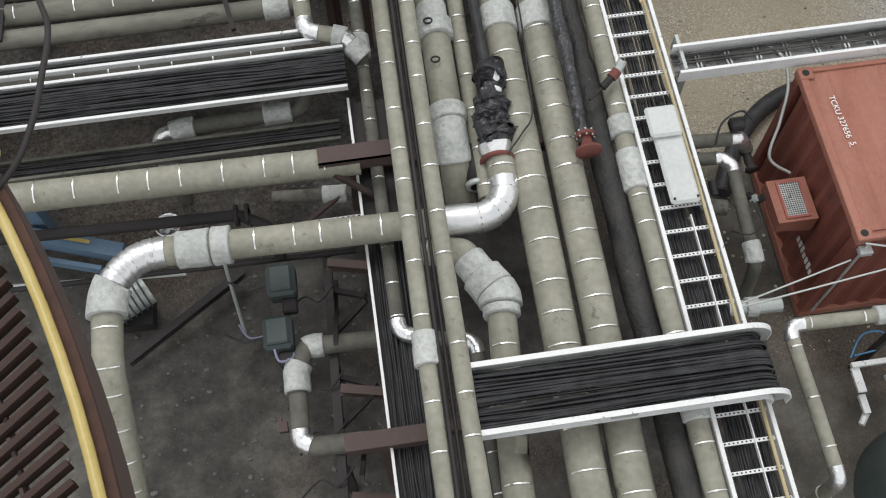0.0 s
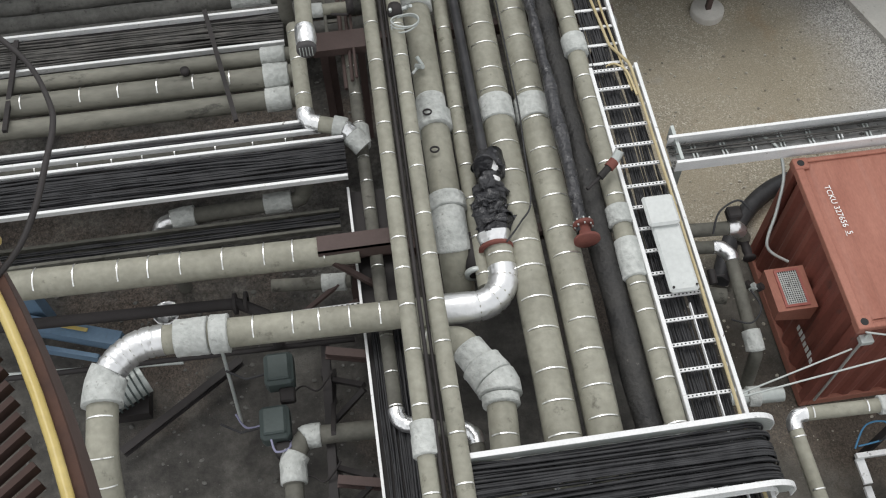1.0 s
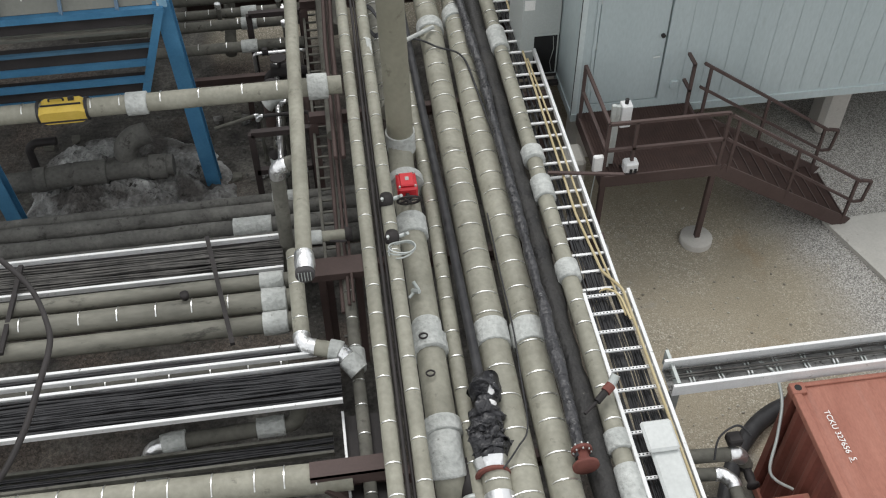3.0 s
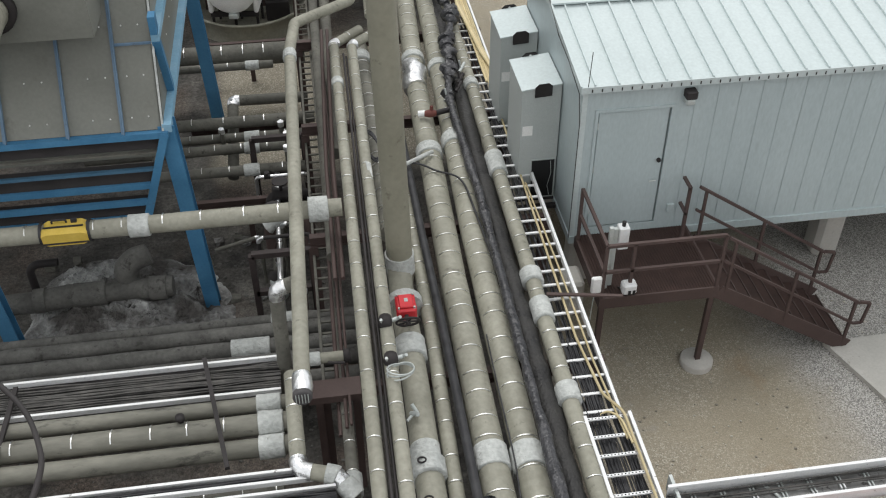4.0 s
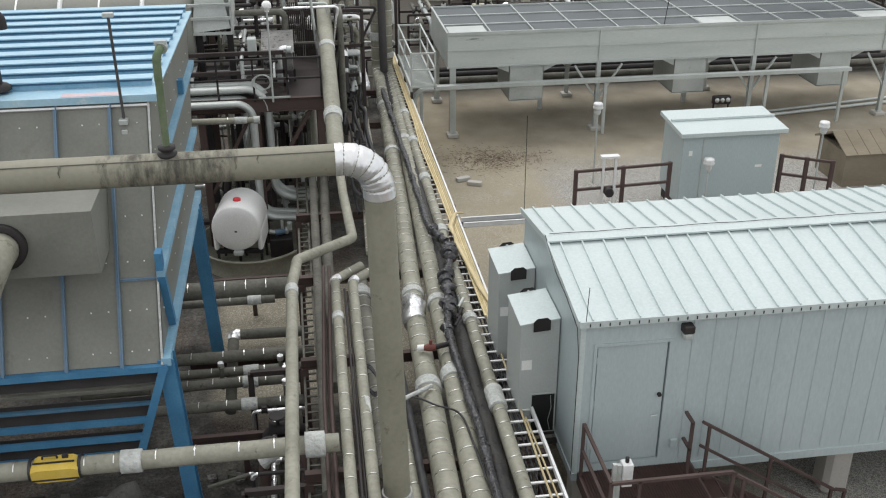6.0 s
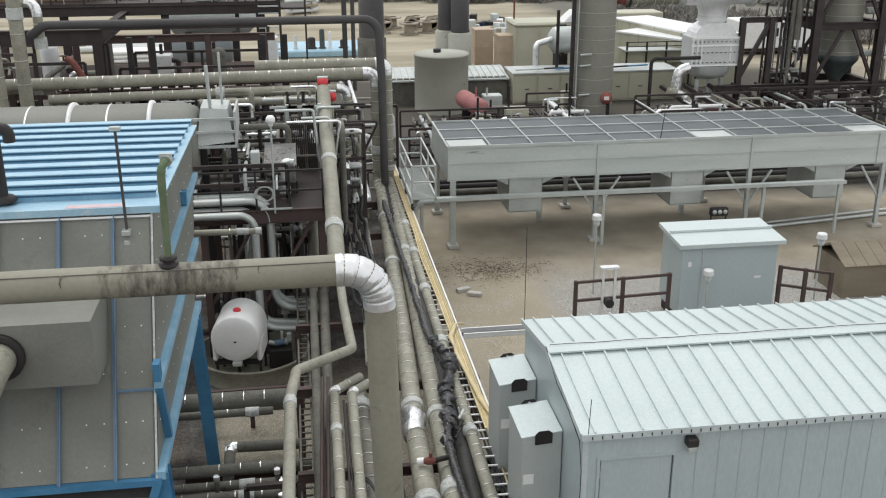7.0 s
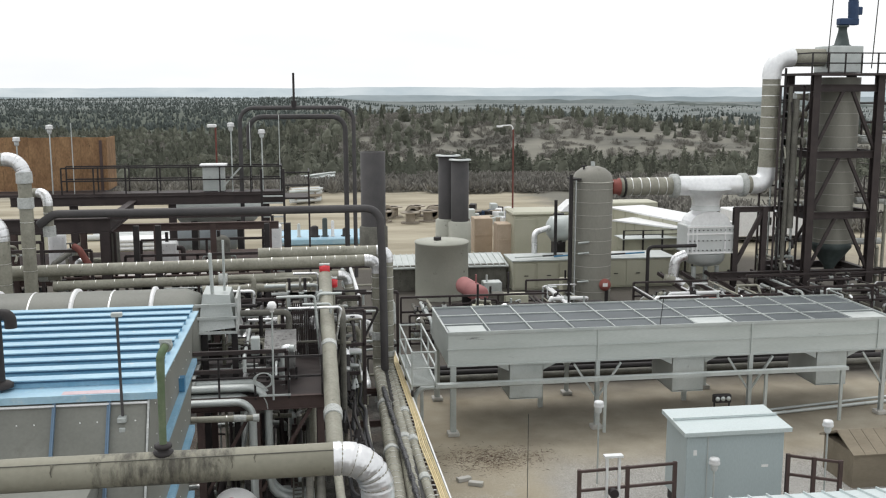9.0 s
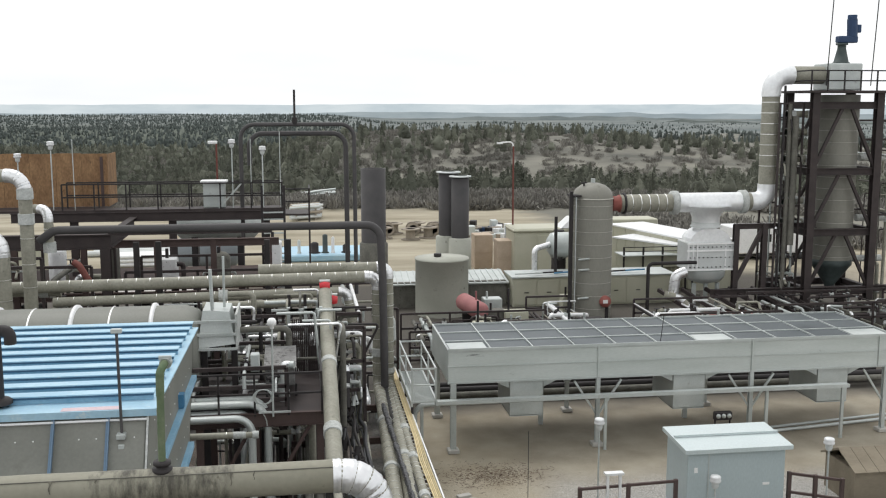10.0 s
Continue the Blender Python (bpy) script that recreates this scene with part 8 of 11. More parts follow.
    part("deck", Mesh().box(-0.58, y0 + 0.3, 7.1, 0.5, y0 + 2.2, 7.18), DARKBROWN, sd)
    part("rail", handrail(Mesh(), [(-0.55, y0 + 0.3, 7.18), (0.5, y0 + 0.3, 7.18), (0.5, y0 + 2.2, 7.18)], 1.1, r=0.03), DARKSTEEL, sd)
    part("post", Mesh().box(0.44, y0 + 0.27, 0, 0.52, y0 + 0.35, 8.3), DARKBROWN, sd)
    part("brace", Mesh().beam((-3.4, y0 + 0.1, 7.5), (-2.4, y0 + 0.1, 8.6), 0.07, 0.07), GALV, sd)
    pl = thing("flood_lamp", "rust-brown lamp post with a pale head", "lamp")
    part("post", Mesh().rod((-3.9, 50, 0), (-3.9, 50, 10.1), 0.045, 8), RUSTRED, pl)
    part("head", Mesh().box(-4.3, 49.9, 10.05, -3.85, 50.1, 10.2, 0.03), WHITE, pl)
    # black header that crosses and drops into the rack
    pipe([(-8.3, 33.4, 7.6), (-7.82, 33.4, 7.95), (2.72, 33.4, 7.95), (2.8, 33.4, 6.0), (2.84, 33.4, 2.3)], 0.135, "black bare header pipe that drops into the rack", STACKGREY, bend=0.5, lump=0)
    g = thing("brown_beam_frame", "heavy brown beam on columns west of the pipes", "steel frame")
    part("beam", Mesh().ibeam((-16, 38, 6.95), (-6.9, 38, 6.95), 0.3, 0.55, 0.04).ibeam((-7.0, 38, 6.95), (-7.0, 44, 6.95), 0.3, 0.5, 0.04).ibeam((-7.0, 38, 7.3), (-1.0, 38, 7.3), 0.2, 0.25, 0.03), DARKBROWN, g)
    for x in (-7.1, -12.5):
        part("column", Mesh().ibeam((x, 38, 0), (x, 38, 6.7), 0.35, 0.35, 0.04, up=(0, 1, 0)), DARKBROWN, g)
    for x in (-6.0, -5.2, -1.2, -0.4):
        part("post", Mesh().box(x - 0.1, 37.9, 0, x + 0.1, 38.1, 6.9), DARKSTEEL, g)
    # more cross pipes below the two that climb
    pipe([(-12, 34.3, 5.75), (-8.4, 34.3, 5.78), (-7.9, 34.3, 5.75)], 0.15, "khaki lagged pipe with a silver elbow", JACKET, wraps=[(3.4, 3.7, 0.05)], foil=[0])
    pipe([(-8.0, 33.6, 5.55), (1.6, 33.6, 5.66), (1.75, 33.6, 4.6)], 0.16, "khaki lagged cross pipe with a silver elbow", every=0.6, foil=[0], wraps=[(5.3, 5.6, 0.05)], bend=0.25)
    pipe([(-3.2, 33.2, 5.35), (0.9, 33.2, 5.4)], 0.14, "khaki lagged cross pipe", every=0.6)
    # west risers
    for x, z1, dx, yy, rr in ((-8.54, 9.75, -2.2, 33.0, 0.21), (-8.02, 8.6, -0.5, 33.6, 0.15), (-9.1, 7.95, -2, 32.0, 0.26)):
        rt = pipe([(x, yy, 3.0 if yy != 33.6 else 7.2), (x, yy, z1), (x + dx, yy + 0.4, z1)], rr, "khaki riser with a silver elbow and pale collars", JACKET, every=0.7, foil=[0], wraps=[(0.0, 0.35, 0.05), (5.2, 5.55, 0.04), (6.0, 6.35, 0.04)] if yy == 33.0 else [(0.0, 0.35, 0.05)], bend=0.5)
    pipe([(-7.95, 36.6, 6.4), (-7.75, 36.5, 6.3), (-7.4, 36.4, 5.7), (-7.3, 36.8, 5.4)], 0.12, "reddish bare pipe that drops past a beam", RUSTRED, lump=0)
    s = solid("low_tank", Mesh().lathe((-5.8, 50, 6.2), [(0, -0.3), (0.5, -0.2), (0.8, 0.1), (0.8, 3.6), (0.5, 3.9), (0, 4)], 20, "X"), GALV, "blue-grey drum under the platform", "drum")
    part("stand", Mesh().box(-5.2, 49.6, 0, -4.9, 50.4, 5.6).box(-3, 49.6, 0, -2.7, 50.4, 5.6), DARKSTEEL, s)
    # grey ribbed duct behind the blue roof
    d = thing("ribbed_duct", "large grey-beige round duct with raised ribs", "duct")
    part("shell", Mesh().lathe((-14, 27.5, 5.28), [(1.25, 0), (1.25, 10.9), (1.12, 11.25), (0.8, 11.3), (0, 11.3)], 32, "X"), PANEL, d)
    for k in range(5):
        part("rib", Mesh().lathe((-12.2 + 2.05 * k, 27.5, 5.28), [(1.25, 0), (1.33, 0.02), (1.33, 0.1), (1.25, 0.12)], 32, "X"), WHITERAIL, d)
    for k in range(4):
        part("seam", Mesh().lathe((-11.2 + 2.05 * k, 27.5, 5.28), [(1.25, 0), (1.27, 0.01), (1.27, 0.04), (1.25, 0.05)], 32, "X"), BAND, d)
    part("saddle", Mesh().box(-11.5, 26.9, 0, -11, 28.1, 4.7).box(-5.5, 26.9, 0, -5, 28.1, 4.7), DARKSTEEL, d)
    h = thing("duct_head", "pale metal box joint at the duct's end with flanges", "duct joint")
    part("box", Mesh().add([(-2.75, 26.7, 5.5), (-1.75, 26.7, 5.6), (-1.75, 28.3, 5.6), (-2.75, 28.3, 5.5), (-2.6, 26.9, 6.5), (-1.9, 26.9, 6.45), (-1.9, 28.1, 6.45), (-2.6, 28.1, 6.5)], [(3, 2, 1, 0), (4, 5, 6, 7), (0, 1, 5, 4), (1, 2, 6, 5), (2, 3, 7, 6), (3, 0, 4, 7)]), GALV, h)
    for z in (5.45, 5.85, 6.2):
        part("flange", Mesh().box(-2.8, 26.62, z, -1.7, 26.68, z + 0.07), GALV, h)
    part("end_flange", Mesh().box(-1.74, 26.65, 5.5, -1.68, 28.3, 6.42, 0.01), MASTIC, h)
    for x in (-2.6, -1.8):
        part("support", Mesh().box(x - 0.08, 26.9, 0, x + 0.08, 27.1, 5.5), DARKSTEEL, h)
    part("stem", Mesh().rod((-2.35, 27, 6.5), (-2.38, 27, 7.6), 0.05), GALV, h)
    part("stem", Mesh().rod((-2.05, 27.3, 6.5), (-2.05, 27.3, 7.9), 0.035), GALV, h)


build_west()


# ---------------- fittings on the rack ----------------
def hand_wheel(c, r, parent, axis="Y", material=None):
    m = Mesh()
    c = Vector(c)
    turn = {"Z": Matrix.Identity(3), "Y": Euler((radians(-62), 0, 0)).to_matrix(), "X": Euler((0, radians(80), 0)).to_matrix()}[axis]
    m.sweep([c + turn @ Vector((r * math.cos(a), r * math.sin(a), 0)) for a in np.linspace(0, 2 * math.pi, 25)], r * 0.11, 8)
    for k in range(5):
        a = 2 * math.pi * k / 5
        m.rod(c, c + turn @ Vector((r * math.cos(a), r * math.sin(a), 0)), r * 0.09, 6)
    m.rod(c - turn @ Vector((0, 0, r * 0.3)), c + turn @ Vector((0, 0, r * 0.3)), r * 0.22, 10)
    return part("handwheel", m, material or DARKSTEEL, parent, "black handwheel")


v = thing("gear_valve", "bright red gear operator with a black handwheel on the wide pipe", "valve")
part("gearbox", Mesh().box(0.80, 10.03, 2.36, 1.08, 10.39, 2.56, 0.025), RED, v, "bright red gearbox")
part("cover", Mesh().box(0.84, 10.07, 2.561, 1.04, 10.33, 2.60, 0.015), RED, v)
for x in (0.83, 1.05):
    for y in (10.07, 10.35):
        part("bolt", Mesh().rod((x, y, 2.55), (x, y, 2.59), 0.015, 8), GALV, v)
part("plate", Mesh().box(0.92, 10.17, 2.601, 0.97, 10.24, 2.606), GALV, v)
part("flange", Mesh().sweep([(0.95, 10.45, 2.2), (0.95, 10.6, 2.2)], 0.27, 20), MASTIC, v)
part("stem", Mesh().rod((0.93, 10.07, 2.45), (0.93, 9.83, 2.52), 0.03), DARKSTEEL, v)
hand_wheel((0.93, 9.85, 2.52), 0.16, v)


def clamp_fitting(x, y, z, label):
    t = thing("hose_fitting", label, "fitting", "fittings on the thin pipe")
    part("body", Mesh().lathe((x, y, z), [(0, -0.1), (0.085, -0.09), (0.1, 0), (0.085, 0.09), (0, 0.1)], 12), DARKSTEEL, t)
    part("nozzle", Mesh().rod((x, y, z), (x + 0.16, y + 0.02, z + 0.03), 0.028).rod((x + 0.16, y + 0.02, z + 0.03), (x + 0.2, y - 0.03, z + 0.1), 0.022), GALV, t)
    part("bolt", Mesh().rod((x - 0.05, y - 0.05, z + 0.06), (x - 0.06, y - 0.07, z + 0.12), 0.02, 8), GALV, t)
    return t


clamp_fitting(0.60, 9.55, 2.84, "dark clamped fitting with a silver nozzle on a pipe")
clamp_fitting(0.60, 8.85, 2.84, "dark clamped fitting with a coiled wire on a pipe")
m = Mesh()
for k in range(3):
    m.sweep([(0.7 + 0.17 * math.cos(a), 8.62 + 0.14 * math.sin(a), 2.86 + 0.02 * k + 0.05 * math.cos(a + k)) for a in np.linspace(0, 6.28, 26)], 0.011, 6)
solid("wire_coil", m, GALV, "grey wire coil hung on the thin pipe", "wire")
cl = thing("pipe_clamp", "small silver clamp on the wide pipe", "clamp")
part("jaw", Mesh().rod((0.78, 8.3, 2.42), (0.86, 8.22, 2.48), 0.03).rod((0.86, 8.3, 2.42), (0.8, 8.38, 2.5), 0.025).rod((0.72, 8.2, 2.4), (0.8, 8.28, 2.42), 0.02), GALV, cl)
for x, y, z in ((1.08, 6.98, 2.36), (1.07, 7.55, 2.36)):
    lug = solid("lifting_lug", Mesh().sweep([(x - 0.25 + 0.05 * math.cos(a), y + 0.04 * math.sin(a), z + 0.07) for a in np.linspace(0, 6.28, 14)], 0.012, 6), DARKSTEEL, "small dark ring lug on the wide pipe", "lug", "lugs")

# tarred lagging with a red blind flange at its end
lag = pipe([(2.33, 5.6, 2.42), (2.36, 7.4, 2.42), (2.4, 10, 2.4), (2.44, 13, 2.4), (2.38, 15.6, 2.45), (2.66, 17.7, 2.52), (2.95, 18.9, 2.55), (2.88, 19.4, 2.55), (2.62, 20.2, 2.5), (2.62, 24, 2.42), (2.58, 31, 2.4)], 0.075, "pipe wrapped in crumpled black plastic", TARP, lump=0.04, bend=0.25, name="wrapped_pipe")
rl = random.Random(31)
lr = Route([(2.38, 15.6, 2.45), (2.66, 17.7, 2.52), (2.95, 18.9, 2.55), (2.88, 19.4, 2.55), (2.62, 20.2, 2.5)], 0.25)
for k in range(16):
    s0 = 0.12 + 0.3 * k
    if s0 + 0.2 < lr.length:
        part("knot", Mesh().sweep([lr.at(s0 + 0.05 * j)[0] for j in range(5)], [0.07, 0.095 * rl.uniform(0.9, 1.15), 0.105 * rl.uniform(0.9, 1.2), 0.09, 0.07], 12, lump=0.15), TARP, lag, "bunched black plastic")
fl = thing("blind_flange", "red-brown blind flange closing the wrapped pipe", "flange")
part("disc", Mesh().lathe((2.34, 5.5, 2.44), [(0, -0.035), (0.15, -0.035), (0.15, 0.0), (0.07, 0.0), (0.06, 0.2)], 24, "Y"), RUSTRED, fl)
part("neck_flange", Mesh().lathe((2.34, 5.66, 2.44), [(0.06, 0), (0.12, 0), (0.12, 0.04), (0.06, 0.04)], 18, "Y"), RUSTRED, fl)
for k in range(8):
    a = k * math.pi / 4
    part("bolt", Mesh().rod((2.34 + 0.1 * math.cos(a), 5.64, 2.44 + 0.1 * math.sin(a)), (2.34 + 0.1 * math.cos(a), 5.73, 2.44 + 0.1 * math.sin(a)), 0.011, 6), GALV, fl)
rv = thing("ball_valve", "small dark ball valve with a red ring and silver nipple", "valve")
part("body", Mesh().rod((2.66, 6.26, 2.48), (2.86, 6.42, 2.54), 0.045, 12), DARKSTEEL, rv)
part("nipple", Mesh().rod((2.86, 6.42, 2.54), (2.93, 6.50, 2.62), 0.055, 12), GALV, rv)
part("tail", Mesh().rod((2.48, 6.12, 2.48), (2.66, 6.26, 2.48), 0.02), DARKSTEEL, rv)
part("bolt_ring", Mesh().sweep([(2.78, 6.355, 2.515), (2.86, 6.42, 2.54)], 0.062, 12), RUSTRED, rv)
rv = thing("ball_valve", "red ball valve with a white cap lying on the pipes", "valve")
part("body", Mesh().lathe((1.98, 15.2, 2.46), [(0.045, -0.12), (0.07, -0.04), (0.07, 0.03), (0.045, 0.1)], 12, "X").rod((1.98, 15.2, 2.46), (2.0, 15.22, 2.6), 0.03), RUSTRED, rv)
part("cap", Mesh().rod((1.76, 15.24, 2.44), (1.88, 15.22, 2.46), 0.06), WHITE, rv)
part("tail", Mesh().rod((2.08, 15.2, 2.46), (2.4, 15.3, 2.46), 0.05), DARKSTEEL, rv)
solid("foil_joint", Mesh().sweep([(1.88, 16.55, 2.17), (1.89, 16.75, 2.17), (1.9, 16.95, 2.17), (1.91, 17.15, 2.18), (1.915, 17.3, 2.18), (1.92, 17.45, 2.17)], [0.2, 0.222, 0.208, 0.225, 0.21, 0.2], 24, lump=0.07), FOIL, "crumpled foil wrapped round a pipe joint", "pipe joint")
for k, (x, y) in enumerate(((2.63, 16.2), (2.72, 16.6), (2.55, 15.9), (2.3, 15.6))):
    solid("fitting", Mesh().rod((x, y, 2.45), (x + 0.14, y + 0.25, 2.5), 0.03).rod((x + 0.05, y + 0.1, 2.42), (x + 0.02, y + 0.14, 2.62), 0.018), GALV if k % 2 else DARKSTEEL, "small loose steel fitting among the lagged pipes", "fitting", "loose fittings")

# bagged pipe end above the silver elbow
bag = thing("bagged_joint", "open pipe joint wrapped in torn black plastic and foil", "pipe joint")
us = np.linspace(0, 1, 44)
rb = random.Random(4)
part("sack", Mesh().sweep([(1.33 + 0.11 * u * u + rb.uniform(-0.012, 0.012), 5.78 + 0.97 * u, 2.32 + 0.1 * math.sin(u * 2.4) + rb.uniform(-0.01, 0.01)) for u in us], [float(np.interp(u, [0, 0.15, 0.4, 0.6, 0.7, 0.85, 1], [0.16, 0.2, 0.16, 0.15, 0.085, 0.13, 0.05])) * rb.uniform(0.98, 1.14) for u in us], 36, lump=0.2), TARP, bag, "torn black plastic")
part("foil_rim", Mesh().sweep([(1.335, 5.68, 2.28), (1.33, 5.80, 2.31)], [0.17, 0.2], 18, lump=0.05), FOIL, bag)
part("flange", Mesh().lathe((1.34, 5.62, 2.25), [(0.15, -0.02), (0.2, -0.02), (0.2, 0.02), (0.15, 0.02)], 20, "Y"), RUSTRED, bag, "red-brown flange")
part("rag", Mesh().sweep([(1.42, 6.5, 2.5), (1.5, 6.62, 2.55), (1.52, 6.72, 2.52)], [0.035, 0.06, 0.03], 14, lump=0.07), WHITE, bag, "scrap of white plastic")
part("tie", Mesh().sweep([(1.40, 6.42, 2.42), (1.41, 6.47, 2.43)], 0.115, 14, lump=0.02), WHITE, bag)
op = thing("open_pipe", "open dark pipe end beside the bagged joint", "pipe end")
part("tube", Mesh().lathe((1.08, 5.42, 2.1), [(0.075, 0.25), (0.075, 0.0), (0.11, 0.0), (0.11, 0.5), (0.1, 0.5)], 20, "Y"), DARKSTEEL, op)
part("rim", Mesh().lathe((1.08, 5.40, 2.1), [(0.08, 0.0), (0.13, 0.0), (0.13, 0.05), (0.11, 0.05)], 20, "Y"), GALV, op)


def loose_cable(pts, r, label, material=None, name="cable"):
    pts = [Vector(p) for p in pts]
    out = []
    for i in range(len(pts) - 1):
        p0, p1, p2, p3 = pts[max(i - 1, 0)], pts[i], pts[i + 1], pts[min(i + 2, len(pts) - 1)]
        for j in range(8):
            u = j / 8
            out.append(0.5 * (2 * p1 + (p2 - p0) * u + (2 * p0 - 5 * p1 + 4 * p2 - p3) * u * u + (3 * p1 - p0 - 3 * p2 + p3) * u ** 3))
    return solid(name, Mesh().sweep(out + [pts[-1]], r, 6), material or BLACK, label, "cable")


loose_cable([(1.98, 9.6, 2.36), (1.95, 8.6, 2.38), (1.93, 7.5, 2.4), (1.88, 6.8, 2.4), (1.82, 6.1, 2.4), (1.66, 5.85, 2.4), (1.45, 5.6, 2.42)], 0.011, "thin black cable trailing over the pipes")
loose_cable([(0.9, 13.6, 2.5), (1.5, 13.75, 2.42), (1.85, 13.5, 2.4), (2.2, 13.2, 2.4), (2.3, 12.4, 2.36), (2.38, 10.8, 2.36)], 0.018, "black cable slung across the lagged pipes")
for k in range(3):
    loose_cable([(0.6 + 0.05 * k, 14.4, 2.7), (0.85, 14.55 - 0.06 * k, 2.6), (0.98, 14.1, 2.5), (0.86, 13.7 + 0.05 * k, 2.55), (0.7, 13.9, 2.7)], 0.016, "black cable coil hung between pipes")
pipe([(1.35, 13.7, 2.45), (1.85, 14.05, 2.42)], 0.035, "short pale stick lying across the pipes", MASTIC, name="stick", category="stick")
solid("tag", Mesh().plate((0.66, 13.3, 2.86), (0.74, 13.25, 2.84), (0.74, 12.9, 2.80), (0.68, 12.95, 2.82), 0.01), MASTIC, "scrap of pale wrap hanging off the thin pipe", "scrap")

# pale cover lying on the ladder
cov = thing("tray_cover", "pale grey folded insulation cover lying on the cable ladder", "cover")
part("sheet", Mesh().box(3.10, 4.70, 2.36, 3.43, 5.80, 2.43, 0.03), GALVPALE, cov)
part("fold", Mesh().box(3.06, 5.52, 2.432, 3.42, 5.92, 2.50, 0.035), GALVPALE, cov)
for x in (3.16, 3.42):
    part("stud", Mesh().rod((x - 0.02, 4.75, 2.43), (x - 0.02, 4.75, 2.445), 0.015, 8), DARKSTEEL, cov)

# hoses that curl at the ladder's step and round its far bend
hose_line([(3.43, 7.5, 2.33), (3.40, 7.95, 2.33), (3.22, 8.2, 2.2), (3.1, 7.9, 2.16)], 0.016, "buff yellow hose dipping into the ladder", HOSE)
for k in range(4):
    hose_line([(3.48, 15.8 + 0.2 * k, 2.3), (3.38 - 0.03 * k, 17.5, 2.34), (3.2 - 0.02 * k, 19.6, 2.36), (3.12 + 0.03 * k, 20.5, 2.36), (3.35 + 0.02 * k, 21.2, 2.36), (3.6, 21.3, 2.3)], 0.024, "buff yellow hose curving off the ladder", HOSE)
side_tray(3.5, 6.3, 20.7, 21.0, 2.2, "white-railed tray from the ladder to the shed's back", n=3, deep=0.12)

# hoses and dark fittings in the far part of the rack
rnd = random.Random(21)
for k in range(9):
    x = 0.95 + 0.1 * k + rnd.uniform(-0.04, 0.04)
    loose_cable([(x + rnd.uniform(-0.1, 0.1), y, 2.5 + rnd.uniform(-0.15, 0.35)) for y in np.linspace(21.5, 34, 12)], rnd.choice((0.03, 0.045, 0.06)), "black hose in the tangle on the far rack", BLACK if k % 3 else DARKSTEEL, "hose")
for k in range(26):
    x, y, z = rnd.uniform(0.9, 1.75), rnd.uniform(23, 33), rnd.uniform(2.5, 3.0)
    f = thing("pipe_fitting", "dark valve fitting among hoses on the rack", "fitting", "fittings on the far rack")
    part("body", Mesh().rod((x, y, z - 0.12), (x + rnd.uniform(-0.1, 0.1), y + 0.1, z + 0.15), rnd.uniform(0.04, 0.09), 10), GALV if k % 4 == 0 else DARKSTEEL, f)
    part("stem", Mesh().rod((x - 0.1, y, z), (x + 0.12, y + 0.05, z + 0.02), 0.03, 8), DARKSTEEL, f)
for x, r in ((1.22, 0.075), (1.5, 0.06)):
    pipe([(x, 19.5, 2.3), (x + 0.3, 26, 2.3), (x + 0.45, 33, 2.3)], r, "khaki lagged pipe in the far rack", every=0.6, wraps=[(6, 6.25, 0.03)], group=PIPES)

# long conduits and a rail down the rack's west side
for x0, x1, z, r in ((-0.03, 0.1, 2.05, 0.025), (0.03, 0.16, 2.1, 0.02), (-0.12, 0.0, 1.9, 0.03)):
    pipe([(x0, 8.5, z), (x1, 17.5, z)], r, "thin brown conduit along the rack", BROWN, lump=0, name="conduit", category="conduit", seg=8)
pipe([(0.0, 12.0, 2.0), (0.12, 24, 2.0), (0.2, 33, 2.0)], 0.1, "dusty khaki pipe low on the rack", JACKET_DARK, every=0, group=PIPES)
pipe([(0.22, 15.0, 1.9), (0.4, 24, 1.9), (0.5, 33, 1.9)], 0.12, "dusty khaki pipe low on the rack", JACKET_DARK, every=0, group=PIPES)
ladder_tray(-0.30, -0.06, 9.4, 26.0, 1.6, "narrow grey ladder tray down the rack's side", 0.25, JACKET_DARK)

# brown bracket with a stub pipe
bk = thing("bracket_frame", "brown steel bracket holding a stub pipe beside the rack", "bracket")
part("channel", Mesh().box(-0.5, 9.0, 2.0, 0.2, 9.06, 2.12).box(-0.5, 9.06, 2.10, 0.2, 9.32, 2.12), BROWN, bk)
part("post", Mesh().box(-0.42, 9.1, 0, -0.32, 9.2, 2.0).box(0.08, 9.1, 0, 0.18, 9.2, 2.0), BROWN, bk)
pipe([(-0.5, 9.6, 2.25), (0.08, 9.6, 2.25)], 0.075, "stub pipe with a pale wrap and dark valve", JACKET, wraps=[(0.05, 0.2, 0.02)])
solid("stub_valve", Mesh().lathe((0.06, 9.6, 2.25), [(0.0, -0.05), (0.1, -0.05), (0.1, 0.05), (0, 0.05)], 12, "X").rod((-0.2, 9.45, 2.3), (0.02, 9.4, 2.32), 0.02), DARKSTEEL, "dark valve at the stub pipe's end", "valve")

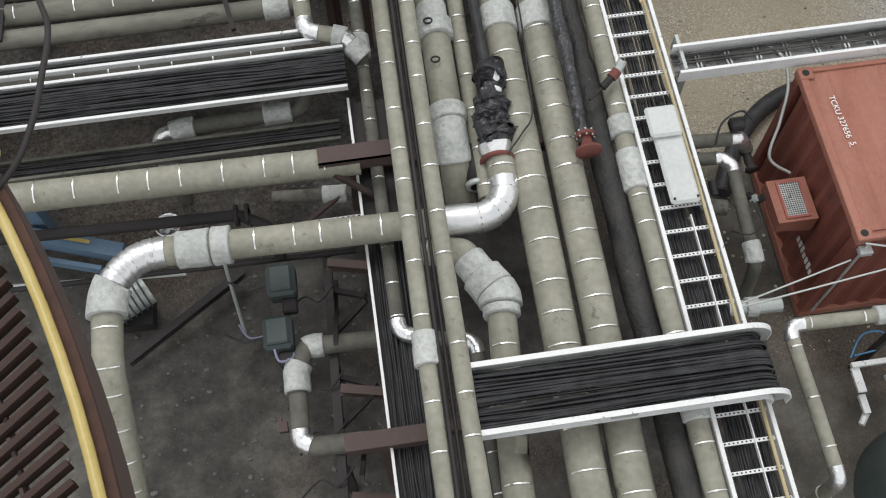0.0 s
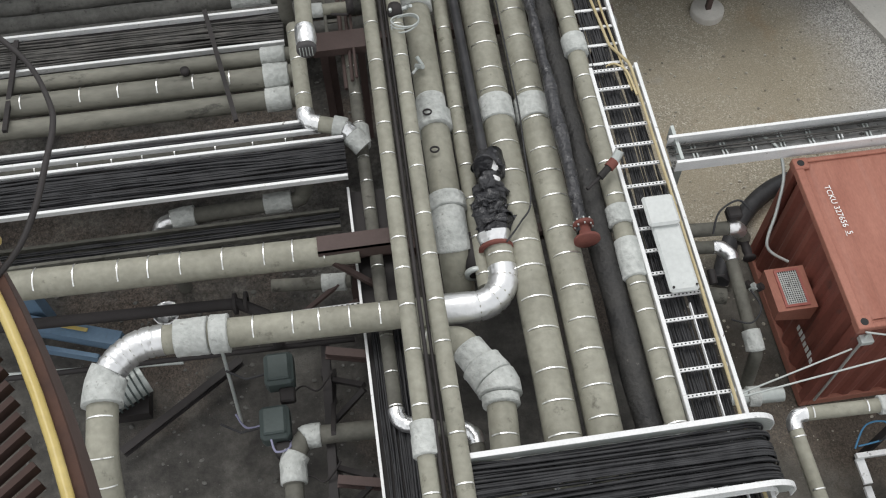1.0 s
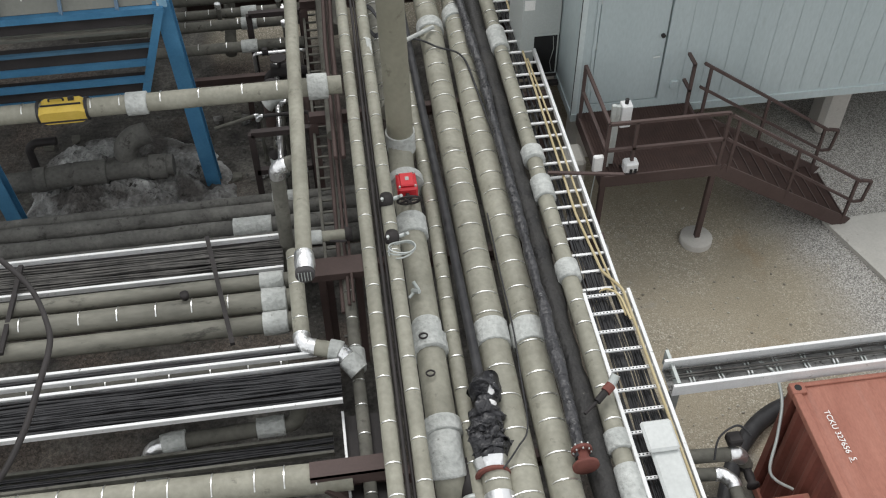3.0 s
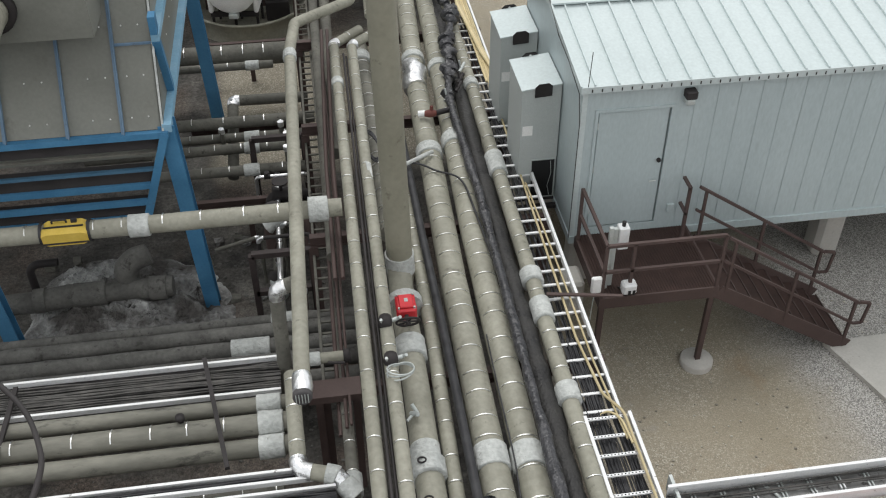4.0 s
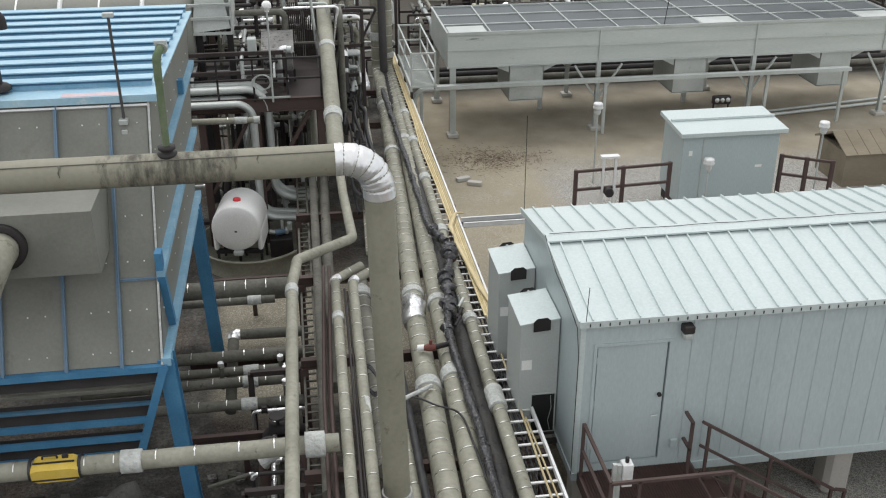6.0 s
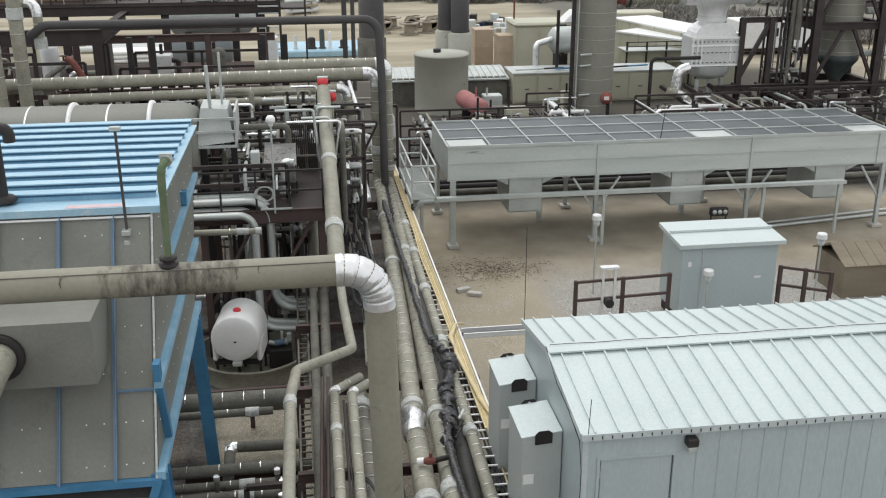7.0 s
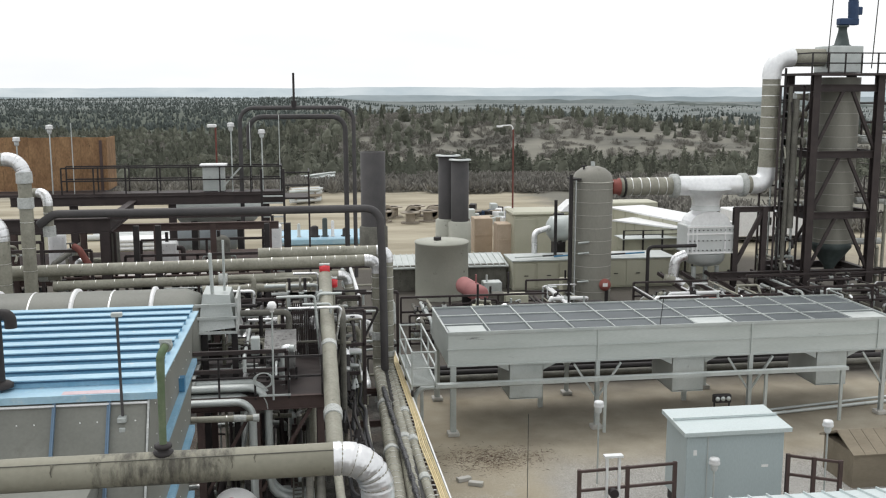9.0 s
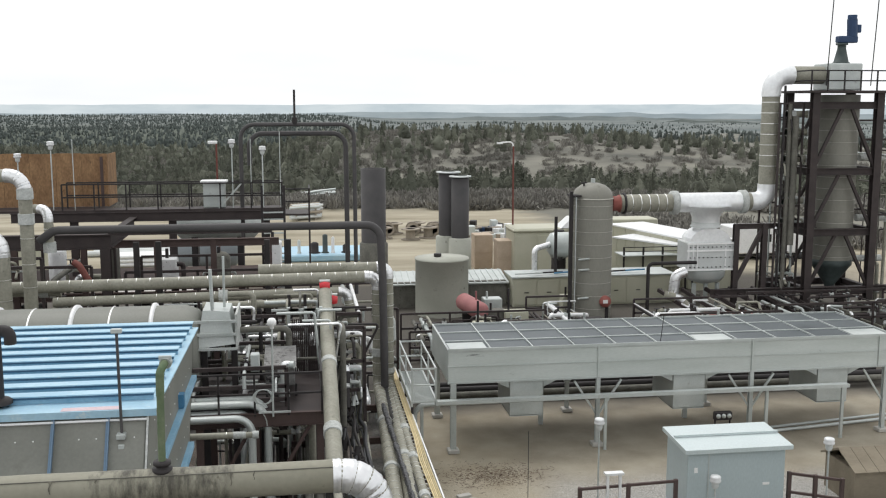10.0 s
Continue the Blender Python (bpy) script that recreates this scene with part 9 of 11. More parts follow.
# yellow pouch on the cross pipe
po = thing("equipment_pouch", "bright yellow padded pouch with black trim strapped to a pipe", "pouch")
part("bag", Mesh().add([(x, y, z) for x, s in ((-4.10, 0.7), (-4.02, 1.0), (-3.54, 1.0), (-3.46, 0.7)) for y, z in ((11.79, 3.0 - 0.12 * s), (11.77, 3.0 + 0.1 * s), (11.86, 3.0 + 0.17 * s), (12.02, 3.0 + 0.17 * s))], [(0, 4, 5, 1), (1, 5, 6, 2), (2, 6, 7, 3), (4, 8, 9, 5), (5, 9, 10, 6), (6, 10, 11, 7), (8, 12, 13, 9), (9, 13, 14, 10), (10, 14, 15, 11), (0, 1, 2, 3), (15, 14, 13, 12)]), YELLOWBRIGHT, po)
for x in (-4.12, -3.45):
    part("end_trim", Mesh().sweep([(x - 0.02, 11.95, 3.0), (x + 0.02, 11.95, 3.0)], 0.17, 16), BLACK, po)
part("piping", Mesh().beam((-4.1, 11.775, 2.93), (-3.46, 11.775, 2.93), 0.015, 0.02).beam((-4.06, 11.85, 3.175), (-3.5, 11.85, 3.175), 0.02, 0.02), BLACK, po)
part("handle", Mesh().sweep(Route([(-3.95, 11.95, 3.16), (-3.95, 11.95, 3.22), (-3.75, 11.95, 3.22), (-3.75, 11.95, 3.16)], 0.03).span(0, 0.3, 0.04), 0.015, 6).box(-3.68, 11.93, 3.17, -3.6, 11.98, 3.22), BLACK, po)

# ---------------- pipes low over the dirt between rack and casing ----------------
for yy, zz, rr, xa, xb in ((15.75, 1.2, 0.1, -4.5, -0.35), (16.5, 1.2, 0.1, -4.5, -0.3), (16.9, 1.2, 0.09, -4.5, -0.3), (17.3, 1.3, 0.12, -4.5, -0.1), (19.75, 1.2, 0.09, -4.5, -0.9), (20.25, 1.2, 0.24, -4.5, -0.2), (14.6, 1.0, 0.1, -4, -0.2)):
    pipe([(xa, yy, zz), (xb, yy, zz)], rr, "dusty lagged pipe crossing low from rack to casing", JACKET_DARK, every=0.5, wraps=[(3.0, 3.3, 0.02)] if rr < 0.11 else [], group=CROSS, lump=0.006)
pipe([(-1.78, 16.4, 0.6), (-1.72, 18.05, 1.35), (-1.55, 18.05, 1.35), (-0.2, 18.0, 1.35)], 0.11, "dusty pipe with a silver elbow that drops to the dirt", JACKET_DARK, foil=[0], bend=0.15)
for yy in (15.1, 17.6, 21.2):
    solid("cross_beam", Mesh().ibeam((-2.6, yy, 0.95), (-0.3, yy, 0.95), 0.1, 0.15), BROWN, "brown steel beam under the low pipes", "beam", "low beams")
    solid("beam_post", Mesh().box(-1.5, yy - 0.05, 0, -1.4, yy + 0.05, 0.87), BROWN, "brown steel post under a low beam", "post", "low posts")
for k in range(4):
    x, y = rnd.uniform(-2.3, -0.5), rnd.uniform(14.3, 17.5)
    f = thing("drain_valve", "small silver-capped drain valve on a low pipe", "valve", "drain valves")
    part("body", Mesh().rod((x, y, 0.9), (x, y, 1.42), 0.045, 8), JACKET_DARK, f)
    part("cap", Mesh().sweep([(x, y, 1.4), (x, y, 1.5)], 0.06, 10, lump=0.01), FOIL, f)
# crusted mound and buried pipes
m = Mesh()
n = 70
for j in range(n + 1):
    for i in range(n + 1):
        u, w = i / n * 2 - 1, j / n * 2 - 1
        x, y = -3.75 + 2.1 * u, 13.1 + 2.0 * w
        edge = 0.9 + 0.5 * noise.noise(Vector((2 * u, 2 * w, 5)))
        h = max(0, 1 - (u * u + w * w) / max(edge, 0.2)) * 0.5
        m.v.append((x, y, -0.04 + h + (0.22 * noise.noise(Vector((x * 2.2, y * 2.2, 0))) + 0.16 * noise.noise(Vector((x * 6, y * 6, 2))) + 0.09 * noise.noise(Vector((x * 13, y * 13, 4)))) * min(1, h * 4)))
m.f = [(j * (n + 1) + i, j * (n + 1) + i + 1, (j + 1) * (n + 1) + i + 1, (j + 1) * (n + 1) + i) for j in range(n) for i in range(n)]
m.s = [True] * len(m.f)
solid("mineral_mound", m, SALT, "mound of dirt crusted with pale mineral scale", "mound")
pipe([(-5.6, 13.2, 0.62), (-4.5, 13.3, 0.62), (-2.75, 13.3, 0.62)], 0.18, "dusty grey pipe half sunk in the crusted mound", DUSTGREY, lump=0.035, wraps=[(0.55, 0.75, 0.03), (1.2, 1.75, 0.03), (2.45, 2.75, 0.03)])
for ob in bpy.data.objects["insulated_pipe.%03d" % max(int(o.name[-3:]) for o in bpy.data.objects if o.name.startswith("insulated_pipe."))].children:
    ob.data.materials[0] = DUSTGREY
pipe([(-3.5, 13.4, 0.3), (-3.5, 13.5, 1.05), (-3.1, 13.6, 1.15)], 0.2, "dusty grey stub standing in the crusted mound", DUSTGREY, lump=0.03)
pipe([(-5.2, 13.9, 0.2), (-5.2, 13.9, 0.9), (-4.7, 13.9, 0.9)], 0.07, "rusty bent pipe beside the mound", DARKSTEEL, lump=0, bend=0.2)
for k in range(34):
    x, y = rnd.uniform(-5.5, -1.2), rnd.uniform(12.2, 15.2)
    solid("rubble", Mesh().add([(x + rnd.uniform(0.5, 1.2) * sx * 0.09, y + rnd.uniform(0.5, 1.2) * sy * 0.09, 0.04 + rnd.uniform(0.3, 1.1) * sz * 0.06) for sz in (-1, 1) for sy in (-1, 1) for sx in (-1, 1)], [(0, 2, 3, 1), (4, 5, 7, 6), (0, 1, 5, 4), (2, 6, 7, 3), (0, 4, 6, 2), (1, 3, 7, 5)]), SALT if k % 3 == 0 else JACKET_DARK, "lump of crusted rubble on the dirt", "rubble", "rubble lumps")

# ---------------- machines below the cross pipes ----------------
def motor_operator(x, y, z):
    t = thing("valve_actuator", "dull green-grey motor actuator over a pipe valve", "actuator", "actuators")
    part("housing", Mesh().box(x - 0.17, y - 0.2, z - 0.14, x + 0.17, y + 0.2, z + 0.14, 0.04), GREYGREEN, t)
    part("lid", Mesh().box(x - 0.13, y - 0.16, z + 0.141, x + 0.13, y + 0.16, z + 0.19, 0.02), GREYGREEN, t)
    part("yoke", Mesh().box(x - 0.02, y - 0.38, z - 0.1, x + 0.16, y - 0.2, z + 0.02, 0.02), DARKSTEEL, t)
    part("stem", Mesh().rod((x, y, z - 0.5), (x, y, z - 0.14), 0.05), DARKSTEEL, t)
    part("conduit", Mesh().sweep([(x - 0.17, y, z), (x - 0.4, y - 0.02, z - 0.02), (x - 0.62, y + 0.1, z + 0.02)], 0.015, 6), BLACK, t)
    return t


motor_operator(-1.31, 4.93, 1.25)
motor_operator(-1.40, 4.30, 1.2)
pipe([(-0.15, 4.1, 1.15), (-1.1, 4.14, 1.15), (-1.24, 3.85, 1.15), (-1.26, 3.05, 1.1), (-1.1, 2.97, 1.1), (-0.5, 2.95, 1.1)], 0.11, "lagged pipe looping through a wrapped valve", JACKET_DARK, wraps=[(0.75, 0.95, 0.03), (1.15, 1.5, 0.045)], foil=[2], bend=0.12, lump=0.008)
loose_cable([(-1.95, 4.75, 0.6), (-1.8, 4.5, 0.75), (-1.5, 4.4, 1.0), (-1.3, 4.2, 1.1), (-1.25, 4.0, 1.25), (-1.4, 3.95, 1.3), (-1.45, 4.1, 1.3)], 0.014, "violet-grey cable hanging from an actuator", CABLEGREY)
solid("grey_post", Mesh().rod((-1.95, 4.8, 0.2), (-1.92, 5.2, 1.6), 0.022, 8), GALV, "thin pale post beside the actuators", "post")
pipe([(-4.6, 5.85, 1.55), (-1.7, 5.72, 1.6), (-1.35, 5.55, 1.5), (-1.3, 5.3, 1.2)], 0.07, "dark bare pipe with bolted flanges", DARKSTEEL, lump=0, bend=0.15)
for x in (-1.75, -1.62):
    solid("pipe_flange", Mesh().lathe((x, 5.72, 1.6), [(0.07, 0), (0.13, 0), (0.13, 0.04), (0.07, 0.04)], 16, "X"), DARKSTEEL, "dark bolted pipe flange", "flange", "flanges")
solid("foil_bucket", Mesh().lathe((-2.55, 5.75, 1.5), [(0.05, -0.25), (0.16, 0.05), (0.14, 0.05), (0.04, -0.2)], 14), FOIL, "silver foil cone beside a dark pipe", "cone")
pipe([(-2.64, 6.9, 0.1), (-2.62, 6.95, 1.6), (-2.3, 7.02, 1.6), (-0.85, 7.08, 1.6), (-0.72, 7.15, 2.0)], 0.1, "dusty lagged pipe with a pale wrapped elbow", JACKET_DARK, wraps=[(0.98, 1.32, 0.05), (1.6, 1.9, 0.04), (2.75, 3.1, 0.035)], foil=[0], bend=0.14, lump=0.008)
pipe([(-1.3, 5.95, 1.5), (-0.35, 5.85, 1.55)], 0.08, "dusty pipe with a pale wrap below the wide pipe", JACKET_DARK, wraps=[(0.6, 0.9, 0.03)])
st = thing("slotted_strut", "pale slotted steel strut below the cross pipes", "strut")
part("channel", Mesh().box(-1.15, 5.42, 1.68, -0.26, 5.46, 1.72), WHITERAIL, st)
for k in range(14):
    part("slot", Mesh().box(-1.12 + 0.062 * k, 5.43, 1.7205, -1.09 + 0.062 * k, 5.45, 1.7225), DARKHOLE, st)
for a, b in (((-1.25, 5.5, 1.2), (-0.5, 5.8, 1.6)), ((-1.1, 5.35, 1.3), (-0.3, 5.6, 1.5)), ((-1.9, 5.5, 1.1), (-1.4, 5.6, 1.1))):
    solid("angle_brace", Mesh().beam(a, b, 0.05, 0.05), BROWN, "brown angle brace under the cross pipes", "brace", "braces")
solid("soil_beam", Mesh().ibeam((-3.4, 4.6, 0.25), (-1.9, 5.6, 0.3), 0.1, 0.12), DARKSTEEL, "dark steel member lying on the dirt", "beam")
for a, b in (((-0.75, 5.4, 0.05), (-0.72, 3.9, 1.75)), ((-0.62, 3.2, 0.0), (-0.6, 2.4, 1.75))):
    solid("rack_strut", Mesh().beam(a, b, 0.05, 0.05), DARKSTEEL, "dark slanting strut beside the rack", "strut", "struts")
for yy in (5.05, 3.5, 2.3):
    solid("side_beam", Mesh().ibeam((-0.75, yy, 1.35), (-0.25, yy - 0.1, 1.3), 0.1, 0.15), BROWN, "brown stub beam beside the rack", "beam", "stub beams")
bl = thing("blue_machine", "blue painted machine frame with a yellow stripe on the dirt", "machine")
part("frame", Mesh().beam((-4.7, 6.5, 0.4), (-3.4, 6.05, 0.4), 0.2, 0.2).beam((-4.6, 6.2, 0.3), (-3.7, 5.9, 0.3), 0.06, 0.15), PALEBLUE, bl)
part("stripe", Mesh().beam((-4.4, 6.42, 0.53), (-3.8, 6.21, 0.53), 0.05, 0.012), YELLOW, bl)
part("column", Mesh().box(-4.6, 6.6, 0, -4.4, 6.8, 1.0), PALEBLUE, bl)
part("foot", Mesh().box(-3.6, 6.1, 0, -3.5, 6.2, 0.3), PALEBLUE, bl)
fm = thing("finned_motor", "grey finned electric motor on the dirt", "motor")
part("barrel", Mesh().rod((-3.75, 5.15, 0.4), (-3.1, 5.5, 0.4), 0.2, 16), GALV, fm)
for k in range(9):
    part("fin", Mesh().sweep([(-3.7 + 0.066 * k, 5.18 + 0.036 * k, 0.4), (-3.68 + 0.066 * k, 5.19 + 0.036 * k, 0.4)], 0.24, 14), GREYGREEN, fm)
part("base", Mesh().box(-3.75, 5.1, 0, -3.1, 5.5, 0.2), DARKSTEEL, fm)
pipe([(-4.8, 5.55, 0.9), (-2.5, 5.4, 0.9)], 0.03, "thin pale conduit above the motor", GALV, lump=0, name="conduit", category="conduit")
pipe([(-4.8, 5.4, 1.1), (-0.4, 5.3, 1.1)], 0.035, "thin dark pipe below the cross pipes", DARKSTEEL, lump=0)

# ---------------- valves beside the container ----------------
pipe([(3.5, 5.86, 1.7), (4.35, 5.8, 1.7), (4.5, 5.78, 1.45)], 0.085, "lagged branch pipe with a silver elbow by the container", JACKET_DARK, foil=[0], bend=0.12)
pipe([(3.5, 5.68, 1.6), (4.1, 5.62, 1.6), (4.2, 5.5, 1.6), (4.22, 4.3, 1.35), (4.22, 4.15, 0.6)], 0.08, "lagged branch pipe with a pale wrap and silver end", JACKET_DARK, foil=[0, 1], wraps=[(1.7, 1.95, 0.03)], bend=0.1)
pipe([(3.7, 5.2, 1.3), (4.1, 5.1, 1.3)], 0.1, "dusty pipe stub under the branch pipes", JACKET_DARK)
pipe([(3.8, 3.86, 1.2), (4.15, 3.83, 1.2), (4.42, 3.82, 1.2)], 0.09, "grey pipe stub with a bolted flange and valve", GALV, wraps=[(0.2, 0.35, 0.03)])
bv = thing("branch_valve", "pale valve body with a lever on the branch pipe", "valve")
part("body", Mesh().lathe((4.48, 5.62, 1.45), [(0, -0.14), (0.08, -0.14), (0.08, -0.11), (0.05, -0.08), (0.06, 0.0), (0.05, 0.08), (0.08, 0.11), (0.08, 0.14), (0, 0.14)], 14, "Y"), DARKSTEEL, bv)
part("bonnet", Mesh().box(4.22, 5.84, 1.78, 4.40, 6.0, 1.9, 0.02), DARKSTEEL, bv)
part("lever", Mesh().rod((3.75, 5.26, 1.6), (4.05, 5.22, 1.62), 0.012).rod((3.9, 5.15, 1.58), (3.9, 5.32, 1.62), 0.05), DARKSTEEL, bv)
for k, (x, y) in enumerate(((4.28, 5.1), (4.34, 5.06), (4.42, 5.05))):
    part("nut", Mesh().rod((x, y, 1.5), (x + 0.05, y, 1.56), 0.05, 8), GALV if k % 2 else DARKSTEEL, bv)
loose_cable([(4.0, 5.7, 1.8), (4.1, 5.9, 1.95), (4.35, 6.0, 2.0), (4.5, 5.9, 1.9)], 0.014, "black cable looped over the valve")
loose_cable([(4.3, 5.0, 1.6), (4.35, 4.75, 1.6), (4.2, 4.6, 1.55), (4.0, 4.7, 1.5)], 0.012, "black cable drooping from the valve")
loose_cable([(4.82, 6.75, 2.2), (4.93, 6.5, 2.25), (4.95, 6.2, 2.1), (4.85, 5.9, 1.8), (4.72, 5.6, 1.5), (4.95, 5.4, 1.4)], 0.02, "pale conduit curving from the tray to the container", GALV)
# thick black arc that stands in for the rim of a dark round tank
loose_cable([(4.55, 5.9, 0.1), (4.75, 6.3, 0.1), (5.05, 6.75, 0.1), (5.5, 7.15, 0.1), (6.0, 7.36, 0.1), (6.6, 7.4, 0.1), (7.2, 7.2, 0.1)], 0.13, "thick black arc on the gravel in place of a round tank's rim", BLACK, "hose")
pipe([(6.2, 3.26, 1.9), (4.14, 3.32, 1.9), (4.21, 1.64, 1.8), (4.23, 1.6, 0.02)], 0.078, "lagged pipe with silver elbows that drops before the container", JACKET, every=0.5, foil=[0, 1], wraps=[(0.75, 1.1, 0.025)], bend=0.12)
solid("pipe_stand", Mesh().box(5.5, 3.22, 0, 5.56, 3.3, 1.82).box(5.44, 3.2, 1.80, 5.62, 3.32, 1.825), DARKSTEEL, "dark stand under a lagged pipe", "stand")
for a, b in (((3.56, 3.50, 2.3), (5.03, 3.95, 1.95)), ((3.56, 3.46, 2.3), (6.6, 3.95, 1.9))):
    solid("stay_wire", Mesh().rod(a, b, 0.011, 6), GALV, "pale steel stay from the ladder to the container", "wire", "stays")
hg = thing("door_hinge_bar", "galvanised locking bar fittings on the container's corner", "lock bar")
part("bar", Mesh().rod((5.15, 4.0, 0.3), (5.15, 4.0, 2.2), 0.017).box(5.08, 3.93, 2.05, 5.22, 4.03, 2.12).rod((5.1, 4.0, 2.25), (5.9, 3.9, 2.0), 0.012), GALV, hg)
rack2 = thing("white_stand", "white bar stand with a hanging bracket and blue tubing", "stand")
part("bar", Mesh().beam((5.2, 3.1, 0.75), (6.2, 3.1, 0.75), 0.06, 0.06), WHITERAIL, rack2)
part("hanger", Mesh().box(5.2, 2.78, 0.68, 5.3, 3.08, 0.72).box(5.24, 2.55, 0.55, 5.32, 2.78, 0.6).rod((5.2, 2.45, 0.5), (5.32, 2.6, 0.52), 0.04), WHITERAIL, rack2)
part("leg", Mesh().box(5.9, 3.05, 0, 5.96, 3.12, 0.72), WHITERAIL, rack2)
loose_cable([(5.2, 3.18, 0.8), (5.4, 3.42, 0.85), (5.65, 3.42, 0.85), (5.6, 3.25, 0.82), (5.25, 3.2, 0.8)], 0.012, "thin blue plastic tubing in a loop", BLUE)
solid("low_drum", Mesh().lathe((5.9, 1.6, 0), [(0.85, 0), (0.85, 1.1), (0.8, 1.15), (0, 1.15)], 28), GREYGREEN, "dark round drum near the container", "drum")
pt = thing("tray_post", "galvanised post and end plate of the side tray", "post")
part("plate", Mesh().box(3.70, 6.45, 2.1, 3.74, 6.95, 2.36), GALV, pt)
part("post", Mesh().box(3.76, 6.62, 0, 3.86, 6.72, 2.2), GALV, pt)

# ---------------- small things on and round the landing ----------------
jb = thing("junction_box", "pale grey electrical box on a channel post at the landing", "electrical box")
part("box", Mesh().box(4.22, 10.98, 2.45, 4.38, 11.14, 2.85, 0.012), WHITERAIL, jb)
part("post", Mesh().box(4.06, 10.95, 1.4, 4.12, 11.01, 2.9).box(4.14, 10.99, 1.75, 4.2, 11.05, 2.85), GALV, jb)
part("gland", Mesh().rod((4.3, 11.06, 2.85), (4.3, 11.06, 2.93), 0.03), DARKSTEEL, jb)
wp = solid("white_panel_antenna", Mesh().box(3.80, 10.72, 1.85, 3.96, 10.80, 2.15, 0.02), WHITE, "small white panel fixed to the landing post", "panel")
loose_cable([(3.88, 10.78, 1.86), (3.85, 10.75, 1.6), (3.82, 10.7, 1.2), (3.84, 10.72, 0.7)], 0.008, "thin pale wire hanging from the panel", GALV)
fl = thing("flood_light", "pale square flood light under the landing rail", "lamp")
part("housing", Mesh().box(4.28, 10.66, 1.80, 4.50, 10.84, 2.0, 0.03), WHITERAIL, fl)
part("window", Mesh().box(4.36, 10.645, 1.82, 4.40, 10.659, 1.9).box(4.43, 10.645, 1.82, 4.47, 10.659, 1.9), DARKHOLE, fl)
part("arm", Mesh().rod((4.3, 10.8, 1.85), (4.3, 10.92, 1.75), 0.02), DARKSTEEL, fl)
shelf = solid("shelf_beam", Mesh().box(2.95, 13.2, 1.62, 4.0, 13.3, 1.68), DARKSTEEL, "dark beam under the air conditioner", "beam")
solid("marker_bar", Mesh().beam((3.0, 10.35, 2.3), (4.1, 10.2, 2.25), 0.05, 0.03), BROWN, "brown flat bar across the cable ladder", "bar")
ladder_tray_low = thing("floor_tray", "grey cable ladder hung under the shed", "cable tray")
part("rail", Mesh().box(6.0, 12.9, 1.2, 18, 12.93, 1.3), WHITERAIL, ladder_tray_low)
part("rail", Mesh().box(6.0, 13.5, 1.2, 18, 13.53, 1.3), WHITERAIL, ladder_tray_low)
for k in range(40):
    part("rung", Mesh().box(6.1 + 0.3 * k, 12.93, 1.22, 6.13 + 0.3 * k, 13.5, 1.25), GALV, ladder_tray_low)
solid("end_block", Mesh().box(3.62, 11.35, 0.9, 3.92, 11.85, 1.5, 0.05), CONCRETE, "concrete block beside the landing", "block")

# ---------------- dirt before the cooler ----------------
m = Mesh()
for k in range(1300):
    x, y = rnd.gauss(6.1, 0.85), rnd.gauss(30.4, 0.55)
    a, l = rnd.uniform(0, 6.3), rnd.uniform(0.03, 0.14)
    m.rod((x, y, 0.02 + rnd.random() * 0.04), (x + l * math.cos(a), y + l * math.sin(a), 0.02 + rnd.random() * 0.06), rnd.uniform(0.002, 0.005), 3)
solid("twig_litter", m, REDRUST, "litter of dark twigs on the dirt", "twigs", kind="stuff")
for x, y, a in ((4.85, 28.8, 0.3), (5.15, 28.4, -0.4)):
    solid("concrete_block", Mesh().box(-0.22, -0.1, 0, 0.22, 0.1, 0.12, 0.01, Matrix.Translation((x, y, 0)) @ Matrix.Rotation(a, 4, "Z")), CONCRETE, "loose concrete block on the gravel", "block", "loose blocks")
pipe([(17.0, 33.2, 0.08), (23.5, 34.2, 0.08)], 0.06, "pale pipe lying on the dirt", GALV, lump=0)
pipe([(17.0, 33.6, 0.08), (23.0, 34.6, 0.08)], 0.05, "pale pipe lying on the dirt", GALV, lump=0)

# ---------------- bent cable trays, deck and manifold behind the tank ----------------
def bent_tray(y, z, x_turn, r, low, label):
    t = thing("bent_tray", label, "cable tray")
    rt = Route([(-5, y, z), (x_turn, y, z), (x_turn, y, low), (x_turn + 1.15, y, low - 0.1)], r)
    for dy in (-0.22, 0.22):
        pts = [p + Vector((0, dy, 0)) for p in rt.span(0, rt.length, 0.15)]
        part("rail", Mesh().sweep(pts, 0.1, 4), GALV, t)
    m = Mesh()
    pts = rt.span(0, rt.length, 0.15)
    for a, b in zip(pts, pts[1:]):
        m.beam(a, b, 0.02, 0.41, up=(0, 1, 0))
    tagged(part("bed", m, GALV, t), kind="stuff")
    return t


bent_tray(25.3, 4.4, -0.9, 0.55, 1.4, "galvanised cable tray that bends down beside the tank")
bent_tray(24.9, 4.15, -1.27, 0.4, 1.0, "galvanised cable tray nested inside the larger bend")
pipe([(-5, 23.4, 4.2), (-1.05, 23.4, 4.15)], 0.075, "thin lagged pipe with silver ends by the bent trays", JACKET, every=0.9, wraps=[(-0.6, -0.3, 0.01), (-0.15, 0, 0.02)])
dk = thing("mid_deck", "dark brown steel deck with handrails among the pipes", "platform")
part("deck", Mesh().box(-3.0, 25.0, 4.1, 0.55, 29.0, 4.16), DARKBROWN, dk)
part("fascia", Mesh().ibeam((-3.0, 25.0, 4.0), (0.55, 25.0, 4.0), 0.12, 0.35), BROWN, dk)
